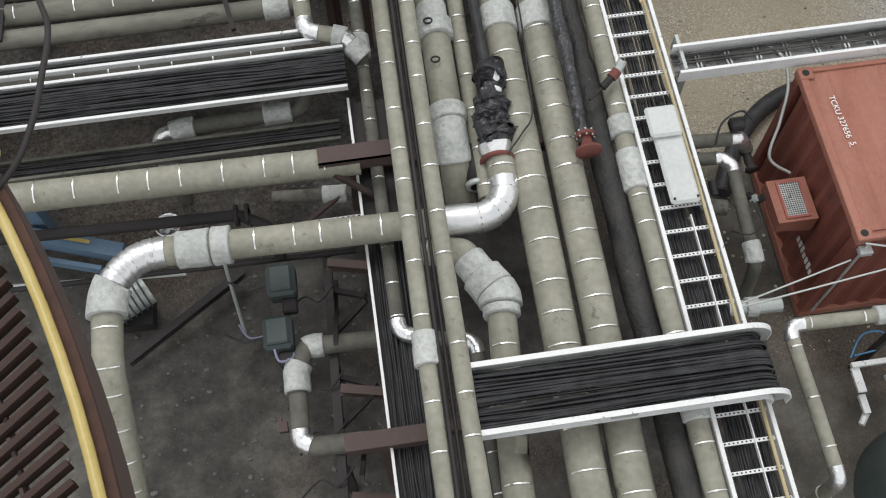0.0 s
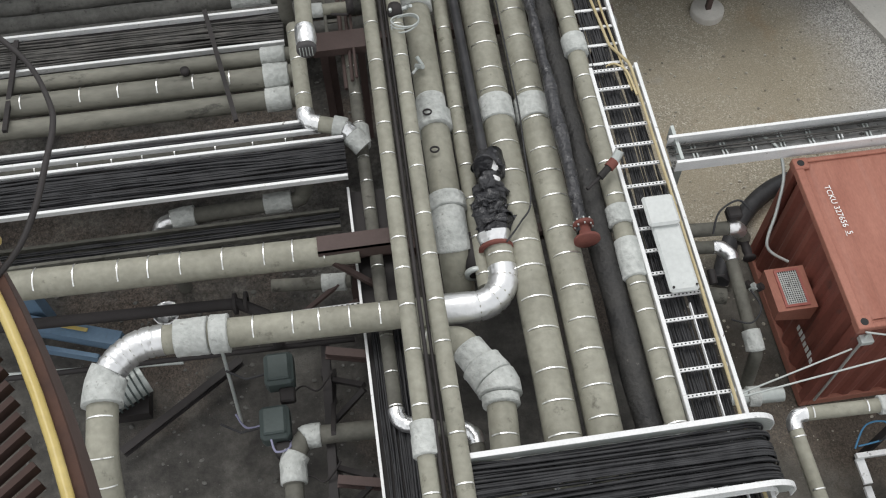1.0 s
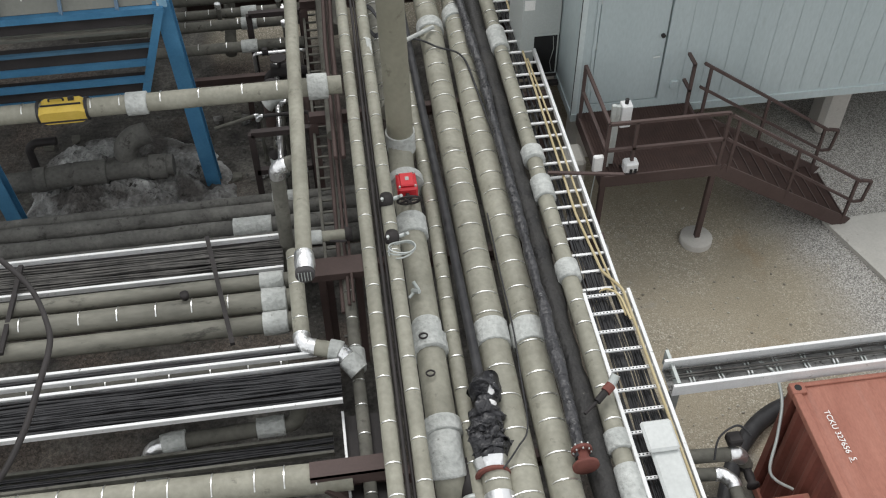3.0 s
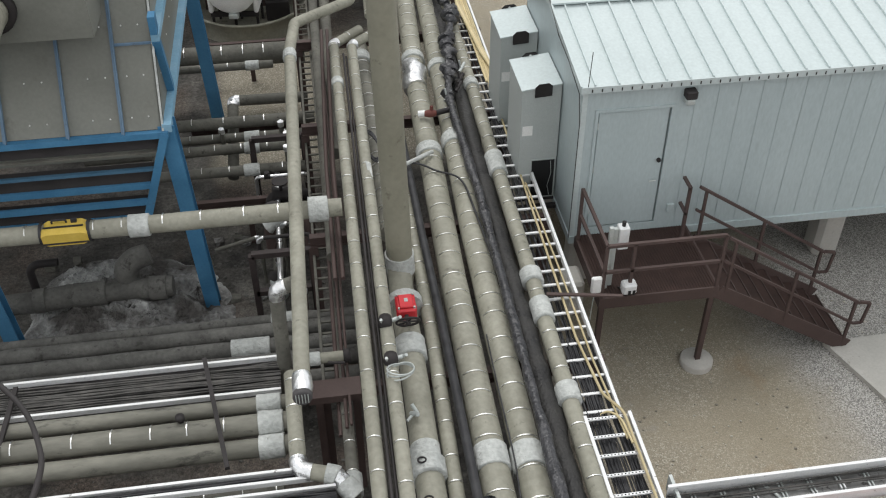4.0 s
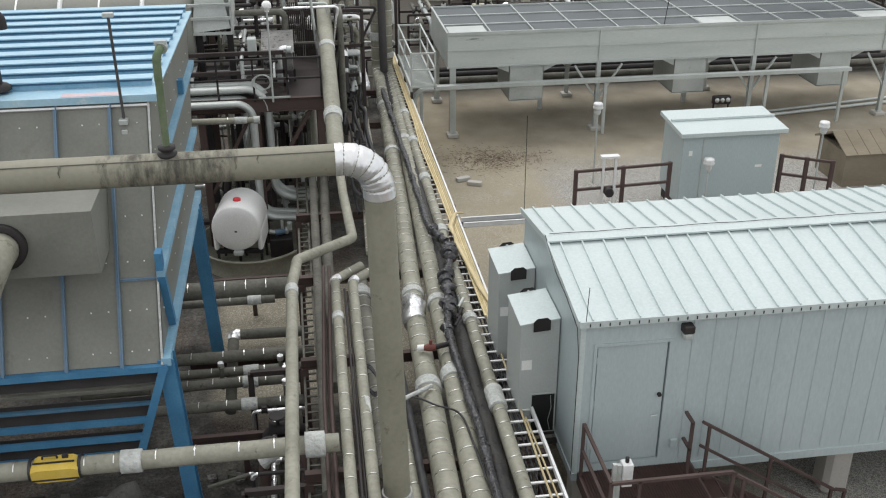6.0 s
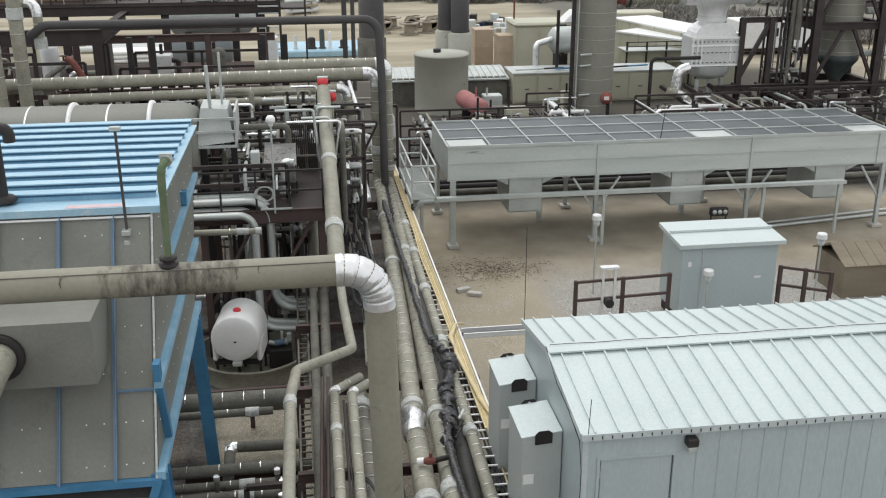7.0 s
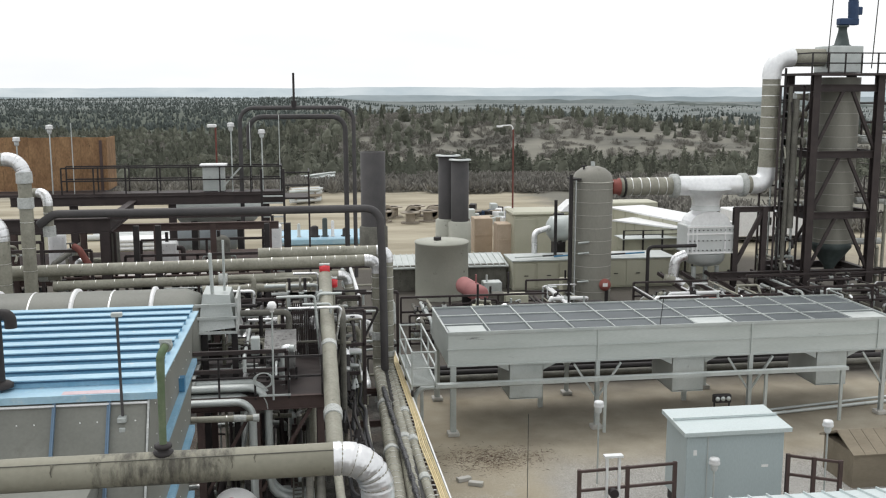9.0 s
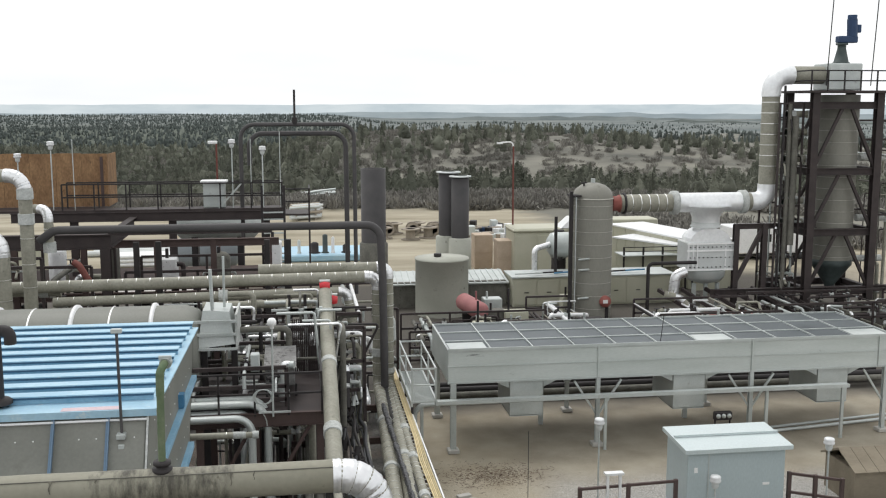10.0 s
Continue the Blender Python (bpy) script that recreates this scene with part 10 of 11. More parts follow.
for x in (-2.6, -1.2, 0.45):
    for y in (25.1, 28.9):
        part("column", Mesh().ibeam((x, y, 0), (x, y, 3.85), 0.18, 0.18, 0.02, up=(0, 1, 0)), BROWN, dk)
part("brace", Mesh().beam((-1.1, 25.1, 1.6), (0.2, 25.1, 3.8), 0.09, 0.09).beam((-2.5, 25.1, 1.6), (-1.3, 25.1, 3.8), 0.09, 0.09), BROWN, dk)
part("handrail", handrail(Mesh(), [(-3.0, 25.0, 4.15), (0.5, 25.0, 4.15), (0.5, 28.8, 4.15)], 1.05, r=0.025), DARKSTEEL, dk)
for x in (-3, -2.1, -1.2, -0.35, 0.5):
    part("post", Mesh().box(x - 0.025, 24.975, 4.1, x + 0.025, 25.025, 5.2), DARKSTEEL, dk)
gb = thing("galvanised_box", "dull galvanised sheet box with a sloping lid on the deck", "box")
part("body", Mesh().box(-0.96, 26.3, 4.5, -0.18, 27.6, 5.0, 0.02), TRAYBED, gb)
part("lid", Mesh().plate((-1.0, 26.2, 5.03), (-0.14, 26.2, 5.03), (-0.14, 27.7, 5.26), (-1.0, 27.7, 5.26), 0.03), TRAYBED, gb)
for x in (-0.94, -0.16):
    part("stand", Mesh().box(x - 0.03, 26.45, 4.16, x + 0.03, 26.51, 4.5), DARKSTEEL, gb)
sc = thing("slatted_screen", "dark brown slatted steel screen behind the deck", "screen")
for k in range(16):
    part("slat", Mesh().box(-0.25 + 0.055 * k, 28.9, 4.16, -0.21 + 0.055 * k, 28.94, 5.75), DARKBROWN, sc)
cb = solid("panel_box", Mesh().box(-1.31, 25.6, 5.1, -1.08, 25.9, 5.56, 0.02), CABGREY, "grey electrical box on the deck rail", "electrical box")
lp = thing("deck_lamp", "white dome lamp on a thin pole with a cross arm", "lamp")
part("pole", Mesh().rod((-0.74, 24.9, 4.1), (-0.72, 24.9, 6.5), 0.025, 8).box(-1.1, 24.88, 4.2, -0.3, 24.93, 4.24), GALV, lp)
part("head", Mesh().lathe((-0.72, 24.9, 6.5), [(0.05, -0.1), (0.07, -0.02), (0.115, 0.0), (0.115, 0.1), (0.07, 0.16), (0, 0.17)], 14), WHITE, lp)
m = Mesh()
for k in range(4):
    m.sweep([(-0.98 + (0.2 + 0.02 * k) * math.cos(a), 24.93, 4.62 + 0.19 * math.sin(a)) for a in np.linspace(0, 6.28, 24)], 0.014, 6)
solid("rope_coil", m, GALV, "pale rope coil hung on the deck rail", "rope")
rnd = random.Random(77)
for k in range(34):
    x, y = rnd.uniform(-2.6, 1.3), rnd.uniform(27.5, 33)
    z0, z1 = rnd.uniform(2.2, 4.3), rnd.uniform(4.6, 6.2)
    r = rnd.choice((0.04, 0.05, 0.06, 0.09))
    material = (GALV, JACKET, DARKSTEEL, FOIL, JACKET_DARK)[k % 5]
    if k % 3 == 0:
        pts = [(x, y, z0), (x, y, z1), (x + rnd.choice((-0.8, 0.7, 1.1)), y, z1)]
    elif k % 3 == 1:
        pts = [(x, y, z1), (x + rnd.uniform(0.8, 1.8), y, z1), (x + rnd.uniform(0.8, 1.8), y, z0)]
    else:
        pts = [(x, y, 0.5), (x, y, z1), (x, y + 0.9, z1)]
    pipe(pts, r, ("galvanised", "khaki lagged", "dark bare", "silver wrapped", "dusty lagged")[k % 5] + " small pipe in the manifold behind the deck", material, bend=r * 2.2, lump=0.002, group="manifold pipes", seg=10)
for x in (-0.35, 0.15, 0.6):
    fr = thing("manifold_frame", "galvanised frame of the pipe manifold", "steel frame", "manifold frames")
    part("post", Mesh().box(x - 0.05, 29.4, 0, x + 0.05, 29.5, 6.0), GALV, fr)
    part("post", Mesh().box(x - 0.05, 31.4, 0, x + 0.05, 31.5, 6.0), DARKSTEEL, fr)
    for z in (4.4, 4.9, 5.4, 5.9):
        part("bar", Mesh().box(x - 0.5, 29.38, z, x + 0.3, 29.43, z + 0.06), GALV, fr)
for x, z, y in ((0.77, 6.35, 30.95), (1.0, 5.9, 31.0)):
    vv = thing("red_valve", "red-bodied valve on top of a riser", "valve", "red valves")
    part("body", Mesh().lathe((x, y, z), [(0, -0.16), (0.16, -0.12), (0.17, 0.1), (0, 0.16)], 14), RED, vv)
    part("stem", Mesh().rod((x, y, z - 2.5), (x, y, z), 0.09, 10), JACKET, vv)
    part("yoke", Mesh().rod((x - 0.16, y, z + 0.15), (x + 0.16, y, z + 0.15), 0.05, 8), GALV, vv)
# west machines half hidden behind the overhead pipe
for k in range(10):
    x, y = rnd.uniform(-9, -3), rnd.uniform(30, 33)
    pipe([(x, y, 0), (x, y, rnd.uniform(4, 5.2)), (x + rnd.uniform(0.6, 1.5), y, rnd.uniform(4, 5.2))], rnd.choice((0.06, 0.1, 0.14)), "khaki pipe standing behind the ribbed duct", JACKET if k % 2 else JACKET_DARK, bend=0.2, group="west risers")

# ---------------- the lookout's own edge: grating, curved yellow rail, cable ----------------
def build_lookout():
    t = thing("lookout_platform", "brown steel grating platform with a yellow curved edge", "platform")
    z = 9.0
    c, r0 = Vector((-5.86, -0.33)), 5.0
    ang = np.linspace(radians(-30), radians(48), 40)

    def hoop(r, zz, w, h):
        """A flat curved bar of rectangular section round the platform's edge."""
        mm = Mesh()
        for q in ang:
            for dr, dz in ((-w / 2, -h / 2), (w / 2, -h / 2), (w / 2, h / 2), (-w / 2, h / 2)):
                mm.v.append((c.x + (r + dr) * math.cos(q), c.y + (r + dr) * math.sin(q), zz + dz))
        for j in range(len(ang) - 1):
            for k in range(4):
                mm.f.append((4 * j + k, 4 * j + (k + 1) % 4, 4 * j + 4 + (k + 1) % 4, 4 * j + 4 + k))
                mm.s.append(False)
        return mm
    part("yellow_edge", Mesh().sweep([(c.x + (r0 + 0.03) * math.cos(q), c.y + (r0 + 0.03) * math.sin(q), z + 0.03) for q in ang], 0.02, 12), YELLOW, t, "worn yellow edge")
    part("yellow_plate", hoop(r0 + 0.03, z - 0.02, 0.02, 0.08), YELLOW, t, "worn yellow edge")
    part("rim", hoop(r0 + 0.06, z - 0.02, 0.035, 0.03), REDRUST, t)
    part("skirt", hoop(r0 + 0.06, z - 0.14, 0.02, 0.2), BROWN, t)
    bar = Mesh().box(-2.2, -0.011, -0.05, -0.05, 0.011, 0).data("grating_bar", GRATING)
    for k in range(104):
        a = radians(-28 + 74 * k / 103)
        ob = new("grating_bar", bar)
        ob.matrix_world = Matrix.Translation((c.x + r0 * math.cos(a), c.y + r0 * math.sin(a), z)) @ Matrix.Rotation(a + radians(22), 4, "Z")
        ob.parent = t
    for r in (4.8, 4.55, 4.3, 4.05, 3.8):
        b2 = Mesh()
        for a, b in zip(ang, ang[1:]):
            b2.beam((c.x + r * math.cos(a), c.y + r * math.sin(a), z - 0.07), (c.x + r * math.cos(b), c.y + r * math.sin(b), z - 0.03), 0.012, 0.03)
        part("bearer", b2, BROWN, t)
    part("stanchion", Mesh().rod((-1.36, 2.06, 8.95), (-1.33, 1.98, 9.25), 0.032), YELLOW, t, "yellow stanchion")
    part("post", Mesh().rod((-1.9, 0.4, 0), (-1.9, 0.4, 8.88), 0.09), BROWN, t)


build_lookout()
loose_cable([(-1.75, 3.4, 8.95), (-1.42, 3.03, 9.0), (-1.26, 2.83, 9.0), (-1.17, 2.62, 9.0), (-1.155, 2.5, 9.0), (-1.17, 2.36, 9.0), (-1.2, 2.14, 9.0), (-1.27, 1.94, 9.0), (-1.45, 1.7, 9.02)], 0.012, "dark cable hanging beside the lookout platform", DARKSTEEL)

# dark bars laid across the west trays and pipes
for a, b in (((-1.9, 10.05, 2.02), (-1.53, 8.0, 2.14)), ((-4.4, 9.9, 2.0), (-4.4, 8.3, 2.1))):
    solid("tie_bar", Mesh().beam(a, b, 0.06, 0.05), DARKSTEEL, "dark flat bar tying the west pipes down", "bar", "tie bars")
solid("pipe_nipple", Mesh().lathe((-2.15, 8.9, 2.06), [(0.04, 0), (0.04, 0.06), (0.06, 0.06), (0.06, 0.12), (0, 0.12)], 10), DARKSTEEL, "dark capped nipple on a lagged pipe", "nipple")
# dark steelwork and plant under the west platform
wf = thing("west_steelwork", "dark brown steel frame crowded with plant below the platform", "steel frame")
for x in (-14, -11, -8.4, -5.6, -3.4, -1.2):
    part("column", Mesh().ibeam((x, 40.5, 0), (x, 40.5, 6.6), 0.22, 0.22, 0.03, up=(0, 1, 0)), BROWN, wf)
for z in (2.2, 4.4, 6.5):
    part("girder", Mesh().ibeam((-15, 40.5, z), (-0.8, 40.5, z), 0.2, 0.3, 0.03), BROWN, wf)
# floors added to darken the gaps between the girders
for z in (2.4, 4.6):
    part("floor", Mesh().box(-15, 40.6, z, -0.8, 46, z + 0.06), GRATING, wf)
rnd = random.Random(14)
for k in range(12):
    x, y, z = -13.5 + k * 1.1, rnd.uniform(41.3, 43), (2.46, 4.66)[k % 2]
    h = rnd.uniform(0.8, 1.6)
    q = thing("plant_unit", "small grey process unit on the steel floor", "process unit", "process units")
    part("case", Mesh().box(x, y, z, x + rnd.uniform(0.5, 0.9), y + 0.7, z + h, 0.05) if k % 3 else Mesh().lathe((x + 0.4, y + 0.4, z), [(0.36, 0), (0.36, h), (0.2, h + 0.15), (0, h + 0.2)], 16), (GALV, JACKET_DARK, DARKSTEEL, WHITERAIL)[k % 4], q)
    part("pipe_stub", Mesh().rod((x + 0.3, y + 0.3, z + h), (x + 0.3, y + 0.3, z + h + 0.4), 0.07), DARKSTEEL, q)
# slate tank, white pipe stack and slab seen beyond the west platform
sl = thing("slate_tank", "slate-grey horizontal tank on saddles beyond the platform", "tank")
part("shell", Mesh().lathe((-8.5, 72, 1.5), [(0, -0.15), (0.7, -0.1), (1.05, 0.15), (1.05, 4.0), (0.7, 4.25), (0, 4.3)], 28, "X"), SLATE, sl)
for x in (-7.6, -5.4):
    part("saddle", Mesh().box(x - 0.2, 71.4, 0, x + 0.2, 72.6, 0.75), CONCRETE, sl)
for k in range(18):
    solid("white_pipe", Mesh().rod((-14.2 + 0.1 * (k % 3), 75.5 + 0.36 * (k % 6), 0.16 + 0.3 * (k // 6)), (-9.3 + 0.3 * (k % 4), 75.5 + 0.36 * (k % 6), 0.16 + 0.3 * (k // 6)), 0.15, 10), WHITERAIL, "white pipe stacked on the ground beyond the platform", "pipe", "stacked white pipes")
solid("slab", Mesh().box(-11.5, 63, 0, -5.0, 70, 0.25, 0.03), CONCRETE, "grey concrete slab beyond the platform", "slab")
for x, y in ((-9.3, 66.5), (-8.2, 67.4), (-6.4, 65.2)):
    hp = thing("hydrant", "dark capped standpipe on the slab", "standpipe", "standpipes")
    part("stem", Mesh().lathe((x, y, 0.25), [(0.22, 0), (0.22, 0.5), (0.34, 0.52), (0.34, 0.66), (0.22, 0.68), (0.22, 0.95), (0, 1.0)], 14), STACKGREY, hp)
# parked trailers and stores beyond
for x, y, l, h, mm, lab in ((-22, 70, 5, 2.8, BUFF, "buff site trailer on the sand"), (24, 80, 6, 2.4, BUFF, "buff site trailer on the sand"), (33, 72, 8, 2.6, WHITERAIL, "white site trailer on the sand")):
    tr = thing("site_trailer", lab, "trailer", "site trailers")
    part("body", Mesh().box(x, y, 0.5, x + l, y + 2.4, h, 0.08), mm, tr)
    part("window", Mesh().box(x + l * 0.25, y - 0.02, h - 1.2, x + l * 0.4, y - 0.002, h - 0.6), DARKHOLE, tr)
    part("chassis", Mesh().box(x + 0.2, y + 0.2, 0.3, x + l - 0.2, y + 2.2, 0.5), DARKSTEEL, tr)
    for xx in (x + l * 0.3, x + l * 0.7):
        part("wheel", Mesh().lathe((xx, y + 0.1, 0.3), [(0, -0.12), (0.3, -0.12), (0.3, 0.12), (0, 0.12)], 14, "Y"), BLACK, tr)


# ---------------- steel and stones beside the rack ----------------
PEBBLE = mat("pale_pebble", (0.24, 0.22, 0.18), (0.50, 0.47, 0.40), 0.9, scale=3, fine=40, contrast=0.2, bump=0.2)
fr = thing("side_frame_steel", "dark steel frame along the rack's west foot", "steel frame")
part("beam", Mesh().ibeam((-0.77, 5.3, 1.0), (-0.86, 2.2, 1.0), 0.1, 0.16, 0.014), DARKSTEEL, fr)
for yy in (5.0, 3.9, 2.7):
    part("post", Mesh().box(-0.86, yy - 0.05, 0, -0.76, yy + 0.05, 0.92), DARKSTEEL, fr)
for yy in (4.9, 3.8):
    part("strut", Mesh().beam((-0.8, yy, 0.95), (-0.35, yy - 0.3, 1.3), 0.06, 0.06), DARKSTEEL, fr)
    part("strut", Mesh().beam((-0.8, yy - 0.6, 0.95), (-0.35, yy - 0.35, 1.3), 0.06, 0.06), DARKSTEEL, fr)
for k in range(5):
    y = 2.4 + 0.55 * k
    loose_cable([(-1.4 + 0.1 * (k % 2), y, 0.9), (-1.1, y + 0.2, 1.05), (-0.9, y + 0.1, 1.1), (-0.7, y + 0.25, 1.25)], 0.012, "thin dark conduit beside the rack frame", DARKSTEEL)
lv = thing("wrapped_valve", "dusty valve with bolted flanges wrapped in tape below the actuator", "valve")
part("body", Mesh().lathe((-1.25, 3.75, 1.15), [(0, -0.16), (0.12, -0.16), (0.12, -0.12), (0.08, -0.08), (0.1, 0), (0.08, 0.08), (0.12, 0.12), (0.12, 0.16), (0, 0.16)], 14, "Y"), JACKET_DARK, lv)
part("bracket", Mesh().box(-1.5, 3.2, 1.0, -1.4, 3.32, 1.08).box(-1.5, 3.32, 1.02, -1.46, 3.42, 1.06), BROWN, lv)
stone = Mesh().lathe((0, 0, 0), [(0, -0.3), (0.8, -0.15), (1.0, 0.2), (0.5, 0.6), (0, 0.7)], 6)
pebbles = Mesh()
rp = random.Random(91)
for k in range(2600):
    x, y = rp.uniform(3.7, 14.5), rp.uniform(3.5, 12.0)
    if 5.0 < x < 11.2 and 3.9 < y < 6.4:
        continue
    s0 = 0.006 + 0.02 * rp.random() ** 3
    a = rp.uniform(0, 6)
    pebbles.add([(x + s0 * (p[0] * math.cos(a) * 1.3 - p[1] * math.sin(a)), y + s0 * (p[0] * math.sin(a) + p[1] * math.cos(a)), 0.004 + s0 * (p[2] + 0.2)) for p in stone.v], stone.f)
solid("loose_pebbles", pebbles, PEBBLE, "pale loose pebbles on the gravel", "pebbles", kind="stuff")
debris = Mesh()
for k in range(2400):
    x, y = rp.uniform(-5.0, 0.2), rp.choice((rp.uniform(1.5, 7.5), rp.uniform(9.5, 16)))
    s0 = 0.006 + 0.03 * rp.random() ** 4
    a = rp.uniform(0, 6)
    debris.add([(x + s0 * (p[0] * math.cos(a) * 1.5 - p[1] * math.sin(a)), y + s0 * (p[0] * math.sin(a) + p[1] * math.cos(a)), 0.004 + s0 * (p[2] + 0.2)) for p in stone.v], stone.f)
solid("soil_debris", debris, DUSTGREY, "grey crumbs and chips strewn on the oily soil", "debris", kind="stuff")

pipe([(-9, 8.12, 1.45), (-0.9, 8.12, 1.45)], 0.1, "dusty strapped pipe low beside the cable tray", JACKET_DARK, every=0.5, group=CROSS)


# ---------------- crowded pipework ----------------
def manifold(x0, x1, y0, y1, z0, z1, n, seed, label, tones, group="pipe manifolds", foot=0.0):
    """A braced frame full of small headers, drops, valves and elbows."""
    rnd = random.Random(seed)
    t = thing("pipe_manifold", label, "pipework", group)
    for x in np.linspace(x0, x1, max(2, int((x1 - x0) / 2.2) + 1)):
        for y in (y0, y1):
            part("post", Mesh().box(x - 0.05, y - 0.05, foot, x + 0.05, y + 0.05, z1), DARKBROWN, t)
    for z in (z0 + 0.15, (z0 + z1) / 2, z1):
        part("girt", Mesh().box(x0, y0 - 0.05, z - 0.05, x1, y0 + 0.05, z + 0.05), DARKBROWN, t)
        part("girt", Mesh().box(x0, y1 - 0.05, z - 0.05, x1, y1 + 0.05, z + 0.05), DARKBROWN, t)
    for k in range(n):
        m = rnd.choice(tones)
        r = rnd.choice((0.035, 0.05, 0.07, 0.1))
        y, z = rnd.uniform(y0, y1), rnd.uniform(z0 + 0.1, z1)
        if k % 3 == 0:
            xa = rnd.uniform(x0, x1 - 0.4)
            xb = min(x1, xa + rnd.uniform(0.8, 3.5))
            rt = Route([(xa, y, z - rnd.uniform(0.3, 0.9)), (xa, y, z), (xb, y, z), (xb, y + rnd.uniform(-0.5, 0.5), z - rnd.uniform(0.2, 0.6))], r * 2)
        elif k % 3 == 1:
            xa = rnd.uniform(x0, x1)
            rt = Route([(xa, y, foot), (xa, y, z), (xa + rnd.choice((-1, 1)) * rnd.uniform(0.25, 0.8), y - rnd.uniform(0, 0.4), z)], r * 2)
        else:
            xa = rnd.uniform(x0, x1)
            rt = Route([(xa, y1, z), (xa, y0 - rnd.uniform(0, 0.3), z), (xa, y0 - 0.3, z - rnd.uniform(0.2, 0.7))], r * 2)
        p = part("pipe", Mesh().sweep(rt.span(0, rt.length, 0.3), r, 10), m, t)
        if k % 2 == 0:
            c, d = rt.at(rt.length * rnd.uniform(0.3, 0.7))
            v = part("valve", Mesh().sweep([c - d * r * 1.6, c - d * r * 0.5, c + d * r * 0.5, c + d * r * 1.6], [r * 1.7, r * 1.3, r * 1.3, r * 1.7], 10), rnd.choice((DARKSTEEL, GALV, MASTIC)), t)
            part("stem", Mesh().rod(c, c + Vector((0, -0.05, r * 3.2)), r * 0.35, 6).sweep([c + Vector((0, -0.05, r * 3.2)), c + Vector((0, -0.05, r * 3.2 + 0.02))], r * 1.5, 10), DARKSTEEL, v)
        elif k % 4 == 1 and rt.bends:
            a, b = rt.bend_span(0, r * 0.5)
            part("elbow_cover", Mesh().sweep(rt.span(a, b, 0.05), r * 1.12, 10, lump=0.006), FOIL, p)
    return t


PALE = (GALV, MASTIC, JACKET, WHITERAIL, DARKSTEEL)
DIM = (DARKSTEEL, JACKET_DARK, DARKBROWN, JACKET, GALV)
manifold(-3.0, 1.9, 29.6, 31.6, 3.2, 5.3, 54, 3, "crowded manifold of pale and dark small pipes behind the deck", PALE)
manifold(-3.0, -0.4, 25.6, 28.4, 4.2, 5.2, 12, 9, "small pipes and hoses crossing over the deck", PALE, foot=4.16)
manifold(-3.2, 0.4, 26.0, 31.0, 0.2, 3.6, 30, 4, "dim pipework standing below the deck", DIM)
manifold(-13.0, -7.4, 36.8, 41.5, 0.5, 6.2, 46, 5, "dark pipework crowded under the west beam", DIM)
manifold(-6.6, -1.2, 39.0, 43.0, 0.5, 5.6, 40, 6, "dark pipework crowded under the west platform", DIM)
manifold(-1.0, 3.6, 36.5, 42.0, 0.3, 4.4, 40, 7, "pipework beyond the end of the rack", PALE)
manifold(5.0, 12.5, 45.0, 49.0, 0.0, 1.5, 40, 8, "low pipe skid between the cooler and the tank", DIM)
manifold(12.5, 15.0, 47.0, 53.5, 0.0, 1.3, 22, 10, "low pipe skid beside the vessel", PALE)
manifold(17.9, 24.4, 47.0, 51.0, 0.0, 1.5, 46, 11, "pipe skid of silver and dark pipes before the vessel", PALE)
manifold(24.6, 35.5, 48.0, 51.5, 0.0, 1.6, 50, 12, "low pipe skid at the tower's foot", DIM)
manifold(26.8, 28.2, 53.0, 55.0, 0.5, 12.0, 26, 13, "pipes and trays climbing the tower's side", (JACKET_DARK, DARKSTEEL, JACKET, GALV))
manifold(33.0, 36.5, 53.0, 56.0, 0.3, 11.0, 26, 14, "pipes and steel beside the tower", DIM)

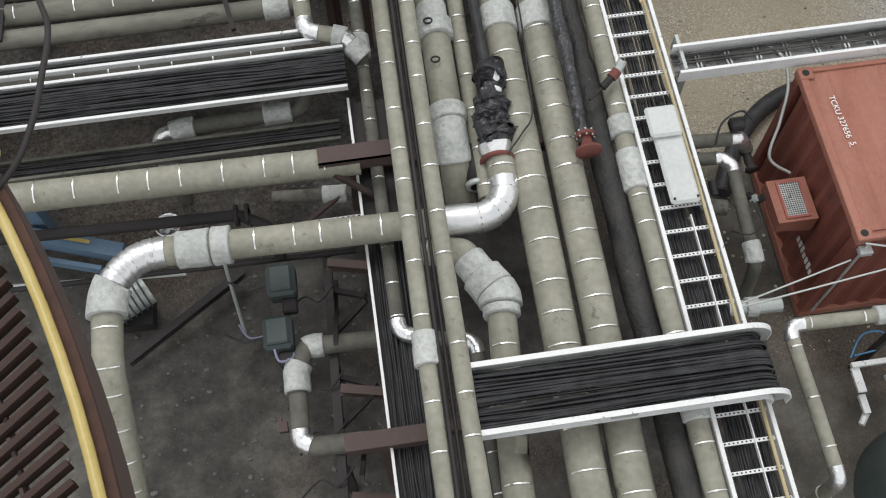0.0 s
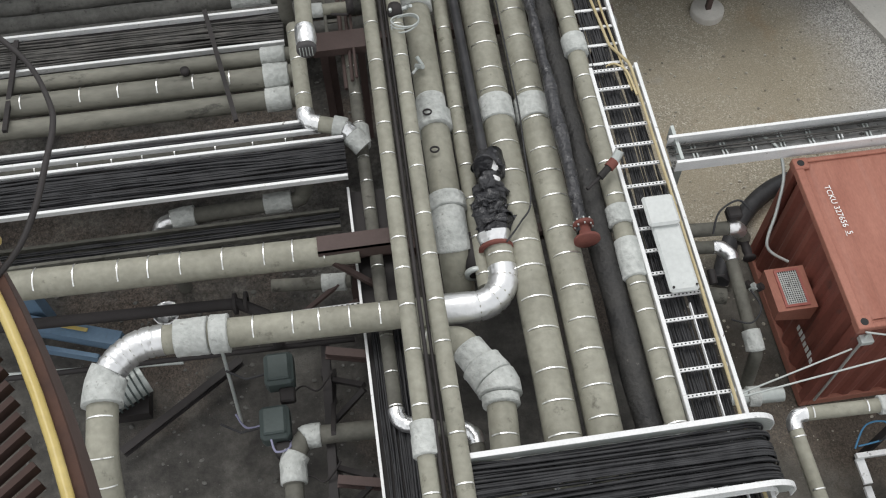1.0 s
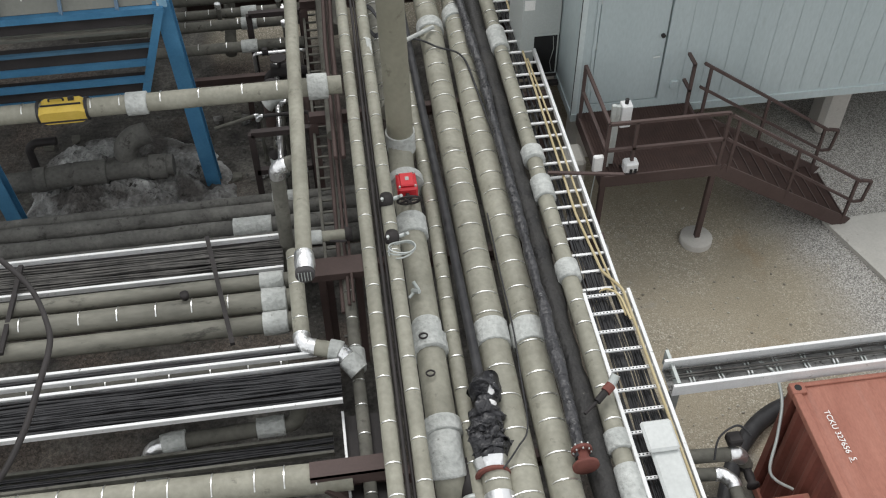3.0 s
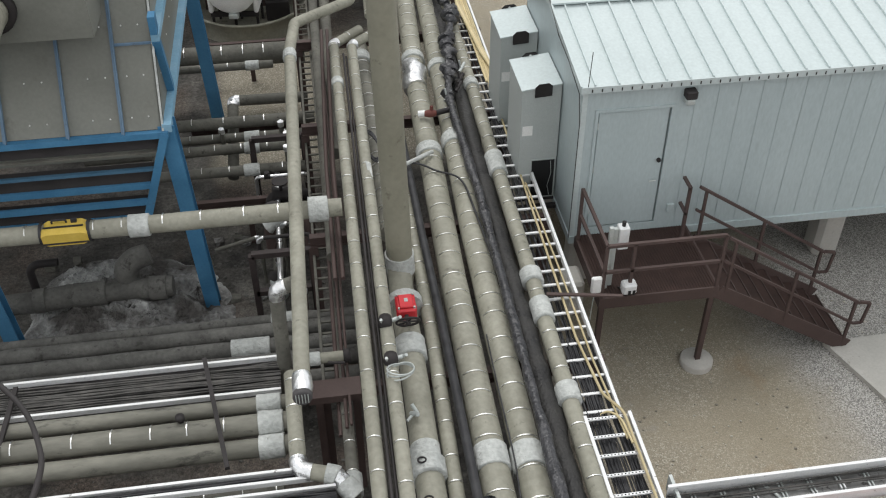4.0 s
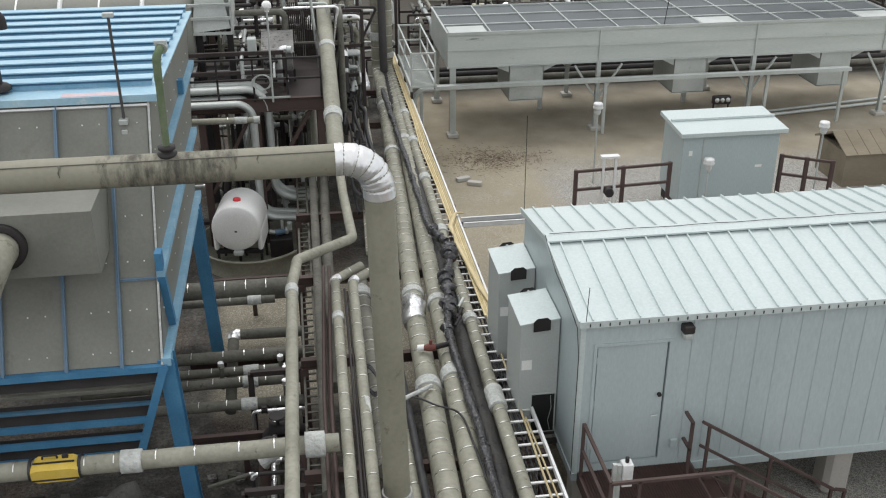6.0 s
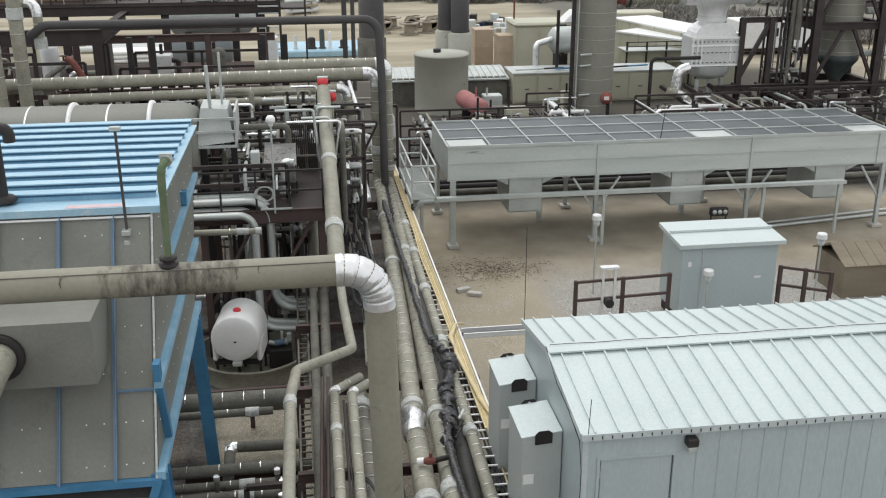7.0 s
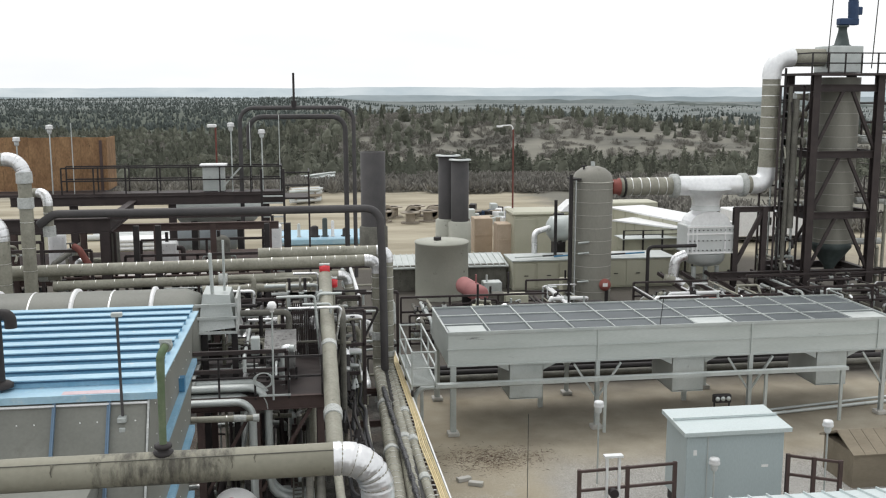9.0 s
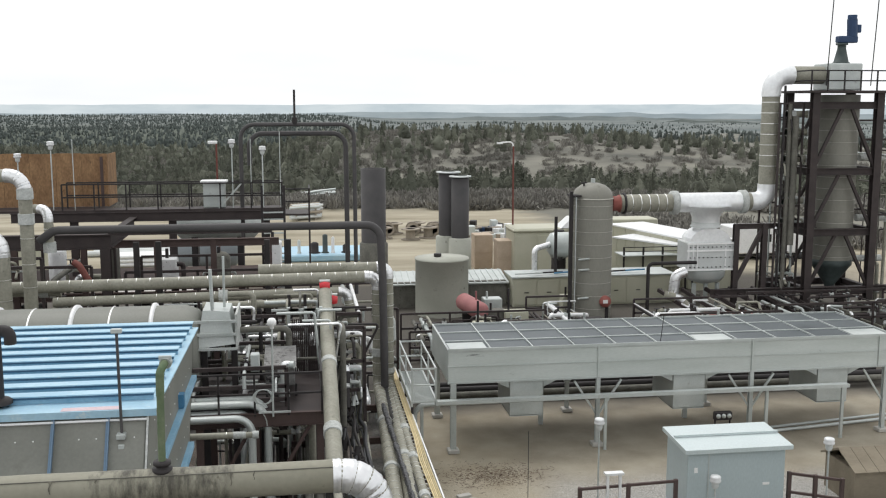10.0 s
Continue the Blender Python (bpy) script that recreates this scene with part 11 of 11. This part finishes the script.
# dark junk and a pickup-sized heap of scrap on the far sand
rj = random.Random(77)
for k in range(26):
    x, y = 16.5 + rj.uniform(-2, 2.2), 88 + rj.uniform(-2, 3)
    j = solid("scrap_piece", Mesh().box(-0.5, -0.3, 0, 0.5, 0.3, rj.uniform(0.3, 0.9), 0.04, Matrix.Translation((x, y, rj.choice((0, 0, 0.5)))) @ Matrix.Rotation(rj.uniform(0, 3), 4, "Z")), (GALV, DARKSTEEL, BLUEDARK, WHITERAIL, CRATE)[k % 5], "piece of scrap heaped on the sand", "scrap", "scrap heap")
# pale bottles, trays and pipes seen under the west platform
for k in range(24):
    x, y, z = rj.uniform(-12, -6.5), 53 + 0.28 * k, rj.choice((0.12, 0.1, 0.08))
    solid("stored_tube", Mesh().rod((x, y, z), (x + rj.uniform(2.0, 4.0), y + rj.uniform(-0.1, 0.1), z), z, 8), (WHITERAIL, GALV, DARKSTEEL)[k % 3], "tube stacked in the yard beyond the platform", "tube", "stacked tubes")
for k in range(6):
    y = 81 + 0.9 * k
    solid("stored_pipe", Mesh().rod((-16.5 + 0.3 * k, y, 0.25), (-9.3 - 0.2 * (k % 3), y + 0.2, 0.25), 0.24, 12), GALVPALE, "long silver pipe lying on the sand", "pipe", "silver pipes on the sand")
for k in range(15):
    solid("stacked_pipe", Mesh().rod((-0.6 + rj.uniform(-0.4, 0.2), 103 + 0.75 * (k % 5), 0.35 + 0.5 * (k // 5)), (2.3 + rj.uniform(-0.3, 0.4), 104.5 + 0.75 * (k % 5), 0.35 + 0.5 * (k // 5)), 0.16, 8), (GALVPALE, GALV, CRATE)[k % 3], "silver pipe in a stack on timber sleepers", "pipe", "stacked silver pipes")
for x, y in ((-0.2, 102.9), (1.8, 103.9)):
    for z in (0.1, 0.6, 1.1):
        solid("sleeper", Mesh().beam((x, y, z), (x, y + 3.6, z), 0.16, 0.16), CRATE, "timber sleeper between stacked pipes", "sleeper", "sleepers under the pipes")
manifold(-1.3, -0.35, 12.6, 16.0, 0.1, 1.7, 15, 21, "dusty small pipes and foil joints beside the rack", (JACKET_DARK, DARKSTEEL, FOIL, JACKET_DARK, BROWN))
manifold(-16.5, -9.0, 34.4, 36.4, 0.5, 6.6, 44, 23, "dark pipework crowded beside the west risers", DIM)
